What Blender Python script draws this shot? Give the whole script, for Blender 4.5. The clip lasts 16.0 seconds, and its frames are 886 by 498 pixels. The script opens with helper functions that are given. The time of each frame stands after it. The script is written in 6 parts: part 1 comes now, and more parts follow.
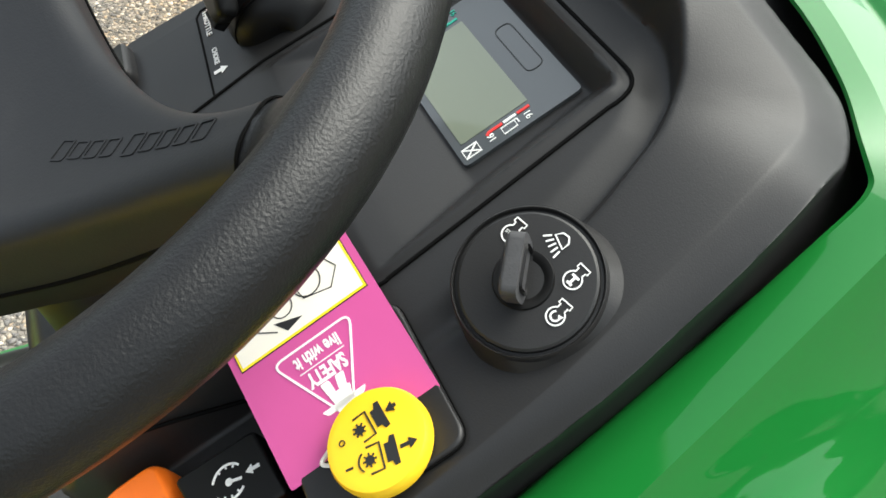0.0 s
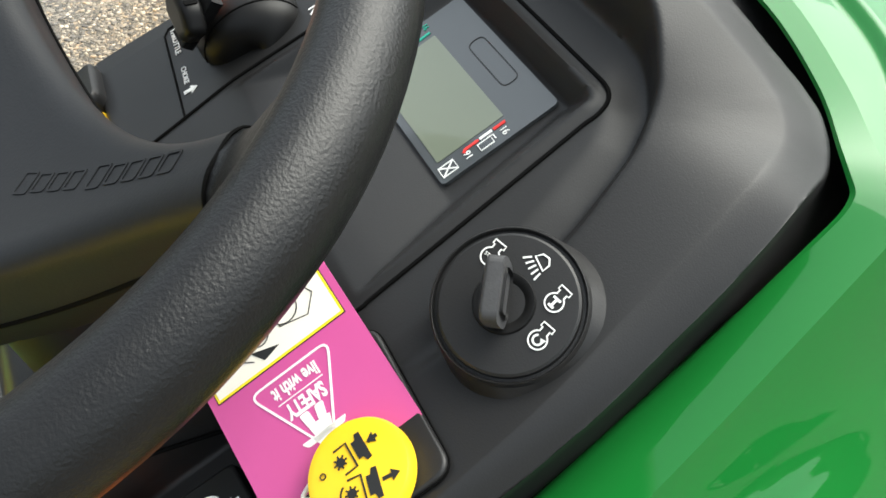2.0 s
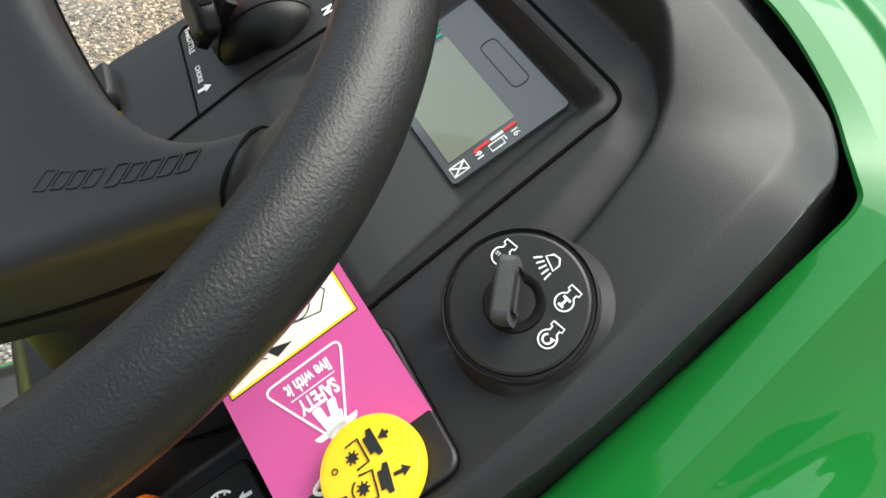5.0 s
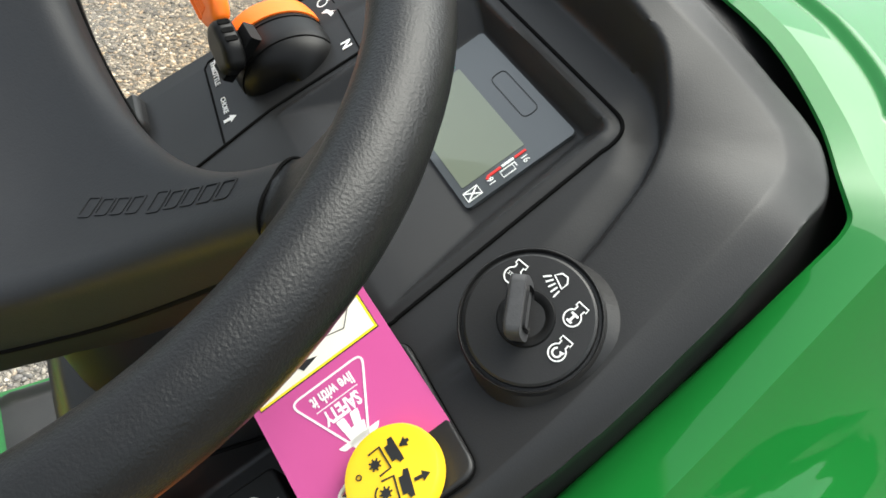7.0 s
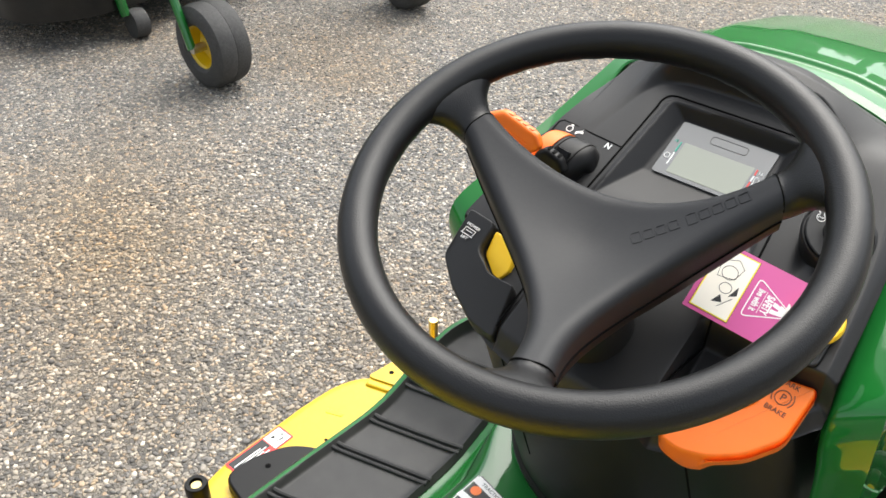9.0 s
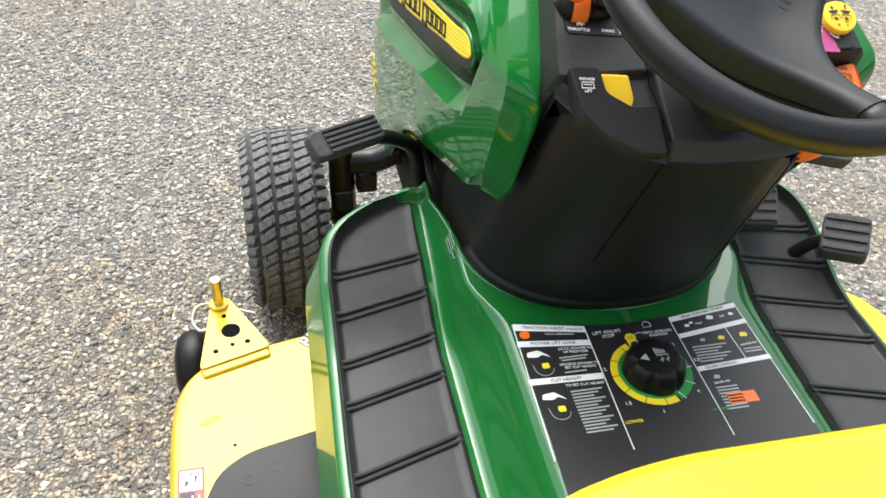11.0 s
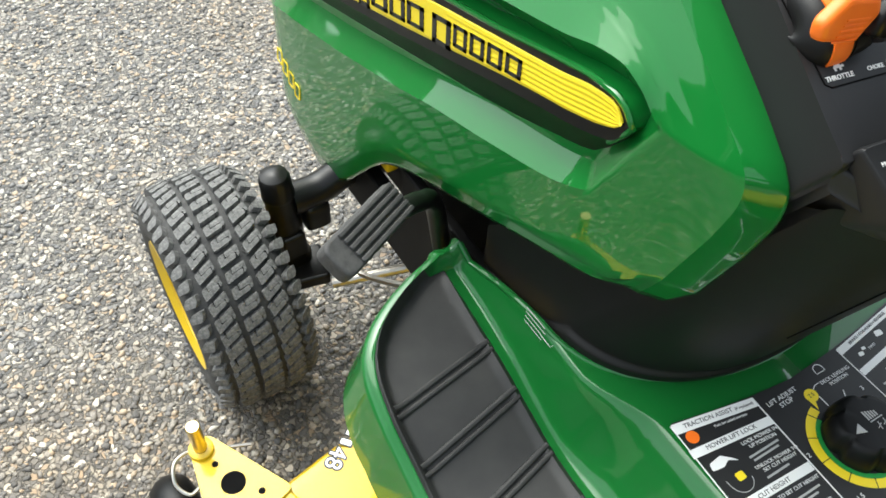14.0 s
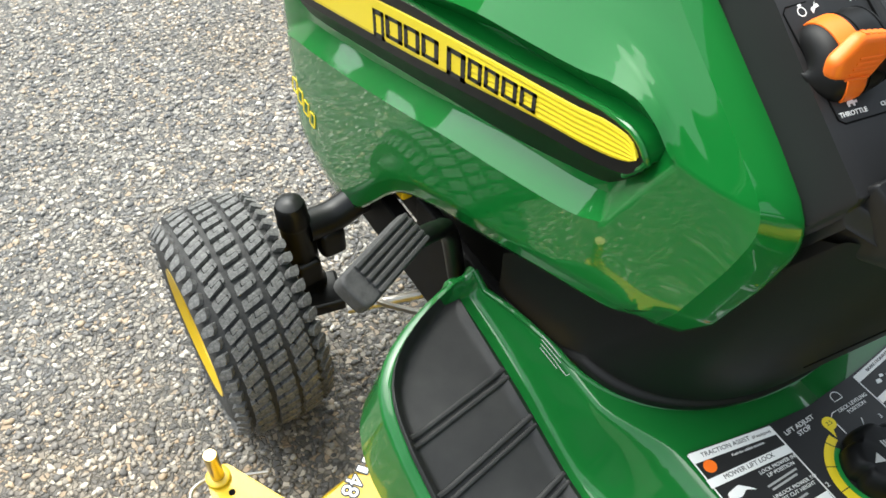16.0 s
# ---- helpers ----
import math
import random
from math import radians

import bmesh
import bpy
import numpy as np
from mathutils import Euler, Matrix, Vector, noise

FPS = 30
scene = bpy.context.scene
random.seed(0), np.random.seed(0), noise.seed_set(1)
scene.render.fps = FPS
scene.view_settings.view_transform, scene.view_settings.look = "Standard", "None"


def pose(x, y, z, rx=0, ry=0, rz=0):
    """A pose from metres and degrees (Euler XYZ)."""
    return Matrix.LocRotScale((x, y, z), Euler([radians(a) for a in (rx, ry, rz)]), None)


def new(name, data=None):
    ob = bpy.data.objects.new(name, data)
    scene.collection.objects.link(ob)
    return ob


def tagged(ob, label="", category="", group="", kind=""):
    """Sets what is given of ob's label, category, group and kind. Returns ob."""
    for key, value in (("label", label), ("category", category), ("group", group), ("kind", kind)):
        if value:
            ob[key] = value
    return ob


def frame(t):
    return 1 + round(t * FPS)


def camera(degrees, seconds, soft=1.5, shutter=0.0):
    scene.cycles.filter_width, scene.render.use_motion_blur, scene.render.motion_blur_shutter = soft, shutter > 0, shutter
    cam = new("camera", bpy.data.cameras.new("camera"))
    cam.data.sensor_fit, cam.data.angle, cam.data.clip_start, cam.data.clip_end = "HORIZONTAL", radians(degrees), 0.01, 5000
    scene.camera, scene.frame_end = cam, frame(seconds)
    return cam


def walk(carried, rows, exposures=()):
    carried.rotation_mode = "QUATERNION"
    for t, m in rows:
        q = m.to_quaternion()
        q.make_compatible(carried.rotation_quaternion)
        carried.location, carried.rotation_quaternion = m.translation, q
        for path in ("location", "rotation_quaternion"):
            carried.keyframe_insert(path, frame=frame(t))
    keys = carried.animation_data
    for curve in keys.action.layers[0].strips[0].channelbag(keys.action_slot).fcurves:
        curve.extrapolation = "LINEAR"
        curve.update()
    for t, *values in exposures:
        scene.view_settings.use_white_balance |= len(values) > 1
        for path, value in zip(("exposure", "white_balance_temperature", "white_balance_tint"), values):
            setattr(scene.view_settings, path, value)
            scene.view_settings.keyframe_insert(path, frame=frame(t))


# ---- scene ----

cam = camera(53.55, 16.0, 1.6)
# seconds, place, turn
PATH = [
    (0.0, 0.3136, -0.0399, 1.2444, 44.154, -2.903, 65.704),
    (0.5, 0.3125, -0.0403, 1.2451, 44.542, -2.802, 65.245),
    (1.0, 0.3075, -0.0390, 1.2425, 44.448, -2.222, 64.310),
    (1.5, 0.3047, -0.0346, 1.2446, 44.373, -2.248, 63.704),
    (2.0, 0.3040, -0.0337, 1.2454, 44.278, -2.621, 63.753),
    (2.5, 0.3042, -0.0329, 1.2442, 44.043, -3.270, 63.858),
    (3.0, 0.3042, -0.0328, 1.2447, 43.779, -3.163, 64.062),
    (3.5, 0.3053, -0.0345, 1.2464, 43.776, -2.748, 64.295),
    (6.0, 0.3061, -0.0418, 1.2488, 44.515, -2.557, 64.511),
    (6.5, 0.3105, -0.0473, 1.2501, 44.748, -1.986, 65.135),
    (7.0, 0.3196, -0.0476, 1.2647, 45.635, -2.057, 64.555),
    (7.5, 0.3354, -0.0588, 1.2876, 48.232, -2.304, 62.547),
    (8.0, 0.3687, -0.1748, 1.3563, 51.402, -2.434, 57.185),
    (8.5, 0.4055, -0.4588, 1.4009, 52.425, -2.526, 50.402),
    (9.0, 0.2736, -0.5748, 1.4137, 54.182, -0.779, 41.105),
    (9.5, 0.0726, -0.6413, 1.4209, 54.303, -3.411, 24.828),
    (10.0, -0.1248, -0.7788, 1.4322, 53.737, -4.696, 9.806),
    (10.2, -0.2074, -0.8161, 1.4231, 51.918, -4.603, 4.726),
    (11.2, -0.5400, -0.7200, 1.4020, 47.600, -2.800, -15.500),
    (12.3, -0.6602, -0.3797, 1.3791, 44.906, -1.085, -29.278),
    (12.5, -0.6370, -0.3398, 1.3767, 44.276, -0.653, -29.498),
    (13.0, -0.5645, -0.2363, 1.3446, 40.572, -0.608, -30.543),
    (13.5, -0.6016, -0.2325, 1.3439, 39.801, -1.520, -32.854),
    (14.0, -0.6227, -0.2211, 1.3327, 39.837, -1.425, -31.266),
    (14.5, -0.5990, -0.2043, 1.3195, 38.128, -0.600, -27.880),
    (15.0, -0.6001, -0.2022, 1.3261, 38.582, -0.230, -26.640),
    (15.5, -0.6064, -0.2024, 1.3337, 39.571, -0.059, -27.219),
    (16.0, -0.6231, -0.2141, 1.3456, 41.003, -0.584, -31.029),
]
EXPOSURES = [(0.0, 1.49, 6500, 3), (7.0, 1.49, 6500, 3), (8.0, 1.54, 6650, 6), (8.5, 1.28, 6800, 8), (9.2, 1.36, 6400, 8), (10.0, 1.46, 6350, 8), (12.3, 1.46, 6300, 3), (16.0, 1.46, 6300, 3)]
walk(cam, [(t, pose(x, y, z, rx, ry, rz)) for t, x, y, z, rx, ry, rz in PATH], EXPOSURES)

# ---- light: a bright, thinly overcast sky ----
SUN_EL, SUN_ROT = 58.0, 352.0
world = bpy.data.worlds.new("sky")
scene.world = world
world.use_nodes = True
wn, wl = world.node_tree.nodes, world.node_tree.links
wn.clear()
sky = wn.new("ShaderNodeTexSky")
sky.sky_type, sky.sun_disc = "NISHITA", False
sky.sun_elevation, sky.sun_rotation = radians(SUN_EL), radians(SUN_ROT)
sky.air_density, sky.dust_density, sky.ozone_density = 1.0, 4.0, 0.6
pale = wn.new("ShaderNodeHueSaturation")
pale.inputs["Saturation"].default_value = 0.35
back = wn.new("ShaderNodeBackground")
back.inputs["Strength"].default_value = 0.15
wout = wn.new("ShaderNodeOutputWorld")
wl.new(sky.outputs[0], pale.inputs["Color"])
wl.new(pale.outputs[0], back.inputs["Color"])
wl.new(back.outputs[0], wout.inputs["Surface"])
sun = new("sun", bpy.data.lights.new("sun", "SUN"))
sun.data.energy, sun.data.angle, sun.data.color = 1.2, radians(70), (1.0, 0.96, 0.9)
sun.matrix_world = pose(0, 0, 6, 90 - SUN_EL, 0, 180 - SUN_ROT)


# ---- materials ----
def material(name, color, rough=0.5, metal=0.0, coat=0.0, grain=None, bump=None, spread=0.0, coat_rough=0.05, spec=0.5, coat_ior=1.5):
    """grain: (scale, darker colour, amount, blotch scale); bump: (scale, strength, distance); spread: change from piece to piece."""
    m = bpy.data.materials.new(name)
    m.use_nodes = True
    nt, ln = m.node_tree.nodes, m.node_tree.links
    b = nt["Principled BSDF"]
    b.inputs["Base Color"].default_value = (*color, 1)
    b.inputs["Roughness"].default_value = rough
    b.inputs["Metallic"].default_value = metal
    b.inputs["Coat Weight"].default_value = coat
    b.inputs["Coat Roughness"].default_value = coat_rough
    b.inputs["Coat IOR"].default_value = coat_ior
    b.inputs["Specular IOR Level"].default_value = spec
    tc = nt.new("ShaderNodeTexCoord")
    if grain:
        scale, dark, amount, blotch = grain
        fine, wide = nt.new("ShaderNodeTexNoise"), nt.new("ShaderNodeTexNoise")
        fine.inputs["Scale"].default_value, fine.inputs["Detail"].default_value = scale, 4
        wide.inputs["Scale"].default_value, wide.inputs["Detail"].default_value = blotch, 3
        both = nt.new("ShaderNodeMath")
        both.operation = "MULTIPLY"
        gain = nt.new("ShaderNodeMath")
        gain.operation, gain.inputs[1].default_value = "MULTIPLY", amount * 2.4
        mix = nt.new("ShaderNodeMix")
        mix.data_type = "RGBA"
        mix.inputs[6].default_value, mix.inputs[7].default_value = (*color, 1), (*dark, 1)
        for n in (fine, wide):
            ln.new(tc.outputs["Object"], n.inputs["Vector"])
        ln.new(fine.outputs[0], both.inputs[0])
        ln.new(wide.outputs[0], both.inputs[1])
        ln.new(both.outputs[0], gain.inputs[0])
        ln.new(gain.outputs[0], mix.inputs[0])
        ln.new(mix.outputs[2], b.inputs["Base Color"])
        rr = nt.new("ShaderNodeMapRange")
        rr.inputs[3].default_value, rr.inputs[4].default_value = max(0.02, rough - 0.08), min(1.0, rough + 0.12)
        ln.new(wide.outputs[0], rr.inputs[0])
        ln.new(rr.outputs[0], b.inputs["Roughness"])
    if bump:
        n, bp = nt.new("ShaderNodeTexNoise"), nt.new("ShaderNodeBump")
        n.inputs["Scale"].default_value, n.inputs["Detail"].default_value = bump[0], 3
        bp.inputs["Strength"].default_value, bp.inputs["Distance"].default_value = bump[1], bump[2]
        ln.new(tc.outputs["Object"], n.inputs["Vector"])
        ln.new(n.outputs[0], bp.inputs["Height"])
        ln.new(bp.outputs[0], b.inputs["Normal"])
    return m


GREEN = material("green_paint", (0.008, 0.135, 0.020), 0.35, spec=0.06, coat_ior=1.48, coat=0.9, grain=(9, (0.011, 0.150, 0.024), 0.5, 3), coat_rough=0.03)
GREEN_FIXED = material("green_steel_paint", (0.008, 0.118, 0.019), 0.30, spec=0.10, coat_ior=1.5, coat=1.0, grain=(30, (0.016, 0.13, 0.026), 0.5, 5))
YELLOW = material("yellow_paint", (0.66, 0.44, 0.007), 0.35, spec=0.3, coat=0.4, grain=(25, (0.58, 0.37, 0.006), 0.5, 4))
YELLOW_PLASTIC = material("yellow_plastic", (0.93, 0.57, 0.016), 0.42, bump=(900, 0.05, 0.0005))
YELLOW_VINYL = material("yellow_vinyl", (0.76, 0.55, 0.014), 0.5, grain=(40, (0.68, 0.47, 0.01), 0.4, 6), bump=(500, 0.15, 0.001))
ORANGE = material("orange_plastic", (0.93, 0.185, 0.012), 0.40, grain=(60, (0.85, 0.15, 0.01), 0.4, 8), bump=(900, 0.08, 0.0006))
BLACK = material("black_plastic", (0.0105, 0.0104, 0.0108), 0.45, spec=0.40, grain=(700, (0.0145, 0.014, 0.014), 0.6, 9), bump=(1500, 0.16, 0.0005))
BLACK_SMOOTH = material("black_smooth_plastic", (0.004, 0.004, 0.0042), 0.40, spec=0.24, grain=(60, (0.007, 0.007, 0.007), 0.5, 7))
PEDESTAL = material("black_pedestal_plastic", (0.0085, 0.0082, 0.0080), 0.48, spec=0.28, grain=(40, (0.005, 0.0046, 0.0044), 0.5, 6), bump=(1200, 0.12, 0.0005))
GRIP = material("moulded_grip", (0.0040, 0.0040, 0.0042), 0.36, spec=0.38, grain=(220, (0.0075, 0.0075, 0.008), 0.5, 10), bump=(980, 0.34, 0.0008))
COVER = material("wheel_cover_plastic", (0.0086, 0.0095, 0.0115), 0.52, spec=0.36, grain=(300, (0.0165, 0.0165, 0.0175), 0.5, 14), bump=(900, 0.14, 0.0006))
RUBBER = material("tyre_rubber", (0.022, 0.022, 0.022), 0.72, grain=(120, (0.075, 0.073, 0.070), 0.7, 22), bump=(260, 0.35, 0.002))
LUG = material("tread_rubber", (0.026, 0.026, 0.026), 0.8, grain=(300, (0.24, 0.235, 0.225), 0.95, 90), bump=(330, 0.6, 0.003))
MAT = material("rubber_mat", (0.010, 0.010, 0.0108), 0.5, spec=0.4, grain=(30, (0.034, 0.0335, 0.032), 0.85, 11), bump=(700, 0.2, 0.0008))
IRON = material("black_painted_steel", (0.006, 0.006, 0.006), 0.30, spec=0.35, grain=(50, (0.02, 0.018, 0.016), 0.5, 8))
CHASSIS = material("dull_black_steel", (0.005, 0.005, 0.005), 0.65, spec=0.18, grain=(40, (0.014, 0.012, 0.010), 0.5, 7))
ZINC = material("zinc_plated_steel", (0.62, 0.60, 0.56), 0.32, metal=1.0, grain=(80, (0.4, 0.36, 0.28), 0.5, 20))
BRASS = material("yellow_zinc_pin", (0.76, 0.62, 0.30), 0.30, metal=1.0, grain=(60, (0.6, 0.42, 0.12), 0.5, 15))
WHITE = material("white_print", (0.82, 0.82, 0.80), 0.5)
INK = material("black_print", (0.012, 0.012, 0.012), 0.5)
GAP = material("dark_joint", (0.002, 0.002, 0.002), 0.8, spec=0.08)
PINK = material("magenta_card", (0.55, 0.078, 0.275), 0.5, grain=(50, (0.49, 0.065, 0.24), 0.4, 12))
CREAM = material("cream_card", (0.85, 0.80, 0.70), 0.5, grain=(60, (0.8, 0.74, 0.62), 0.5, 10))
RED = material("red_print", (0.70, 0.03, 0.025), 0.45)
TEAL = material("teal_print", (0.02, 0.35, 0.25), 0.45)
GREEN_INK = material("green_print", (0.02, 0.28, 0.05), 0.45)
YELLOW_INK = material("yellow_print", (0.88, 0.68, 0.02), 0.45)
GREY_INK = material("grey_print", (0.42, 0.42, 0.41), 0.5)
LCD = material("unlit_lcd", (0.148, 0.170, 0.122), 0.35, coat=1.0, grain=(20, (0.13, 0.152, 0.108), 0.5, 5))
PANEL = material("instrument_face", (0.056, 0.063, 0.068), 0.35, coat=1.0, grain=(30, (0.047, 0.053, 0.058), 0.5, 6))
KEY_GREY = material("worn_grey_plastic", (0.030, 0.030, 0.032), 0.5, grain=(300, (0.06, 0.06, 0.062), 0.6, 60), bump=(800, 0.2, 0.0006))
PAD_GREY = material("grey_plastic", (0.10, 0.10, 0.10), 0.5)


# ---- building helpers ----
def thing(name, label, category, group="", at=(0, 0, 0)):
    ob = new(name)
    ob.location = at
    return tagged(ob, label, category, group)


def part(name, bm, mat, parent, label="", smooth=True, angle=35):
    me = bpy.data.meshes.new(name)
    bmesh.ops.recalc_face_normals(bm, faces=bm.faces)
    if smooth:
        lim = math.cos(radians(angle))
        for f in bm.faces:
            f.smooth = True
        for e in bm.edges:
            if len(e.link_faces) == 2 and e.link_faces[0].normal.dot(e.link_faces[1].normal) < lim:
                e.smooth = False
    bm.to_mesh(me)
    bm.free()
    me.materials.append(mat)
    ob = new(name, me)
    if smooth and len(me.polygons) < 20000:
        # flat faces keep their flat shading beside rounded edges
        ob.modifiers.new("normals", "WEIGHTED_NORMAL").keep_sharp = True
    if parent:
        ob.parent = parent
        # parts are modelled in the place's own metres
        ob.matrix_parent_inverse = parent.matrix_basis.inverted() if not parent.parent else Matrix()
    return tagged(ob, label)


def grid(bm, rows, close_u=False, close_v=False):
    vs = [[bm.verts.new(p) for p in r] for r in rows]
    nu, nv = len(vs), len(vs[0])
    for i in range(nu if close_u else nu - 1):
        for j in range(nv if close_v else nv - 1):
            q = [vs[i][j], vs[(i + 1) % nu][j], vs[(i + 1) % nu][(j + 1) % nv], vs[i][(j + 1) % nv]]
            try:
                bm.faces.new(q)
            except ValueError:
                pass
    return vs


def cap(bm, ring):
    if len(ring) > 2:
        bm.faces.new(ring)


def frame_at(p, d):
    d = Vector(d).normalized()
    a = Vector((0, 0, 1)) if abs(d.z) < 0.9 else Vector((1, 0, 0))
    u = d.cross(a).normalized()
    return u, d.cross(u).normalized()


def tube(bm, pts, r, n=12, closed=False, caps=True):
    pts = [Vector(p) for p in pts]
    rings = []
    for i, p in enumerate(pts):
        a = pts[i - 1] if (i or closed) else p
        b = pts[(i + 1) % len(pts)] if (i < len(pts) - 1 or closed) else p
        u, v = frame_at(p, b - a)
        if rings:
            pu = rings[-1][1]
            v = (b - a).normalized().cross(pu).normalized()
            u = v.cross((b - a).normalized()).normalized()
        rr = r[i] if isinstance(r, (list, tuple)) else r
        rings.append(([p + rr * (math.cos(2 * math.pi * k / n) * u + math.sin(2 * math.pi * k / n) * v) for k in range(n)], u))
    vs = grid(bm, [q for q, _ in rings], close_u=closed, close_v=True)
    if caps and not closed:
        cap(bm, vs[0])
        cap(bm, vs[-1])
    return bm


def smooth_path(pts, n=8):
    pts = [Vector(p) for p in pts]
    out = []
    for i in range(len(pts) - 1):
        p0, p1, p2, p3 = pts[max(i - 1, 0)], pts[i], pts[i + 1], pts[min(i + 2, len(pts) - 1)]
        for k in range(n):
            t = k / n
            out.append(0.5 * ((2 * p1) + (p2 - p0) * t + (2 * p0 - 5 * p1 + 4 * p2 - p3) * t * t + (3 * p1 - p0 - 3 * p2 + p3) * t ** 3))
    return out + [pts[-1]]


def lathe(bm, profile, m, n=48, closed=True):
    """profile: (radius, height) pairs, turned about the z axis of m."""
    rows = [[m @ Vector((r * math.cos(2 * math.pi * k / n), r * math.sin(2 * math.pi * k / n), h)) for k in range(n)] for r, h in profile]
    vs = grid(bm, rows, close_v=True)
    if closed and profile[0][0] > 1e-6:
        cap(bm, vs[0])
    if closed and profile[-1][0] > 1e-6:
        cap(bm, vs[-1])
    return bm


def rounded(outline, r, n=5):
    """A closed outline of 2D points with its corners rounded."""
    out, k = [], len(outline)
    for i in range(k):
        p0, p, p1 = (Vector(outline[j % k]) for j in (i - 1, i, i + 1))
        a, b = p0 - p, p1 - p
        rr = min(r, a.length * 0.45, b.length * 0.45)
        s, e = p + a.normalized() * rr, p + b.normalized() * rr
        for q in range(n + 1):
            t = q / n
            out.append(tuple((1 - t) ** 2 * s + 2 * t * (1 - t) * p + t * t * e))
    return out


def inset(outline, d):
    """The outline drawn in by d; a convex one shrinks towards its middle so that tight corners stay clean."""
    k = len(outline)
    pts = [Vector(p) for p in outline]
    turn = [(pts[i] - pts[i - 1]).cross(pts[(i + 1) % k] - pts[i]) for i in range(k)]
    area = sum(pts[i].cross(pts[(i + 1) % k]) for i in range(k))
    sgn = 1 if area > 0 else -1
    if d > 0 and min(t * sgn for t in turn) > -1e-9:
        mid = sum(pts, Vector((0, 0))) / k
        wide, tall = (max(abs(p[a] - mid[a]) for p in pts) for a in (0, 1))
        fx, fy = max(0.05, 1 - d / max(wide, 1e-6)), max(0.05, 1 - d / max(tall, 1e-6))
        return [(mid.x + (p.x - mid.x) * fx, mid.y + (p.y - mid.y) * fy) for p in pts]
    out = []
    for i in range(k):
        t = (pts[(i + 1) % k] - pts[i - 1])
        t = t.normalized() if t.length > 1e-9 else Vector((1, 0))
        out.append(tuple(pts[i] + sgn * d * Vector((-t.y, t.x))))
    return out


def slab(bm, outline, z0, z1, m, edge=0.0):
    """An extruded outline with its upper edge rounded by edge."""
    layers = [(outline, z0)]
    if edge > 0:
        for k in range(4):
            a = k / 3 * math.pi / 2
            layers.append((inset(outline, edge * (1 - math.cos(a))), z1 - edge + edge * math.sin(a)))
    else:
        layers.append((outline, z1))
    vs = grid(bm, [[m @ Vector((p[0], p[1], z)) for p in o] for o, z in layers], close_v=True)
    cap(bm, vs[0])
    cap(bm, vs[-1])
    return bm


def cap_disc(r, m):
    """A small dark disc at the bottom of a bore."""
    return lathe(bmesh.new(), [(0, 0.0005), (r, 0.0005), (r, 0)], m, 20)


def rect(x0, y0, x1, y1):
    return [(x0, y0), (x1, y0), (x1, y1), (x0, y1)]


def box(bm, lo, hi, m=Matrix(), edge=0.0):
    return slab(bm, rounded(rect(lo[0], lo[1], hi[0], hi[1]), max(edge, 1e-4), 3 if edge else 1), lo[2], hi[2], m, edge)


def ribbon(bm, pts, width, m, z0=0.0, z1=0.0004, closed=False):
    """A flat strip along 2D points, a hair thick."""
    pts = [Vector(p) for p in pts]
    k = len(pts)
    rows = []
    for i, p in enumerate(pts):
        a = pts[i - 1] if (i or closed) else p
        b = pts[(i + 1) % k] if (i < k - 1 or closed) else p
        t = (b - a).normalized()
        nn = Vector((-t.y, t.x)) * width / 2
        rows.append([m @ Vector((*(p + nn), z0)), m @ Vector((*(p + nn), z1)), m @ Vector((*(p - nn), z1)), m @ Vector((*(p - nn), z0))])
    grid(bm, rows, close_u=closed)
    return bm


def ring_pts(cx, cy, r, a0=0, a1=360, n=28):
    return [(cx + r * math.cos(radians(a0 + (a1 - a0) * k / n)), cy + r * math.sin(radians(a0 + (a1 - a0) * k / n))) for k in range(n + (0 if a1 - a0 == 360 else 1))]


def words(name, text, size, m, mat, parent, label="", thick=0.0002, align="CENTER", bold=0.0):
    cu = bpy.data.curves.new(name, "FONT")
    cu.body, cu.size, cu.align_x, cu.align_y, cu.extrude, cu.offset = text, size, align, "CENTER", thick, bold
    cu.resolution_u = 3
    tmp = new(name, cu)
    dg = bpy.context.evaluated_depsgraph_get()
    me = bpy.data.meshes.new_from_object(tmp.evaluated_get(dg))
    bpy.data.objects.remove(tmp)
    bpy.data.curves.remove(cu)
    me.transform(m)
    me.materials.clear()
    me.materials.append(mat)
    ob = new(name, me)
    ob.parent = parent
    if not parent.parent:
        ob.matrix_parent_inverse = parent.matrix_basis.inverted()
    return tagged(ob, label)


def bars(name, rows, m, mat, parent, h=0.002, label=""):
    """Plain bars in place of writing that is too small to read: (x, y, length), each a part of its own."""
    for x, y, length in rows:
        part(name, slab(bmesh.new(), rect(x, y - h / 2, x + length, y + h / 2), 0, 0.0003, m), mat, parent, label, smooth=False)


def lerp(a, b, t):
    return a + (b - a) * t


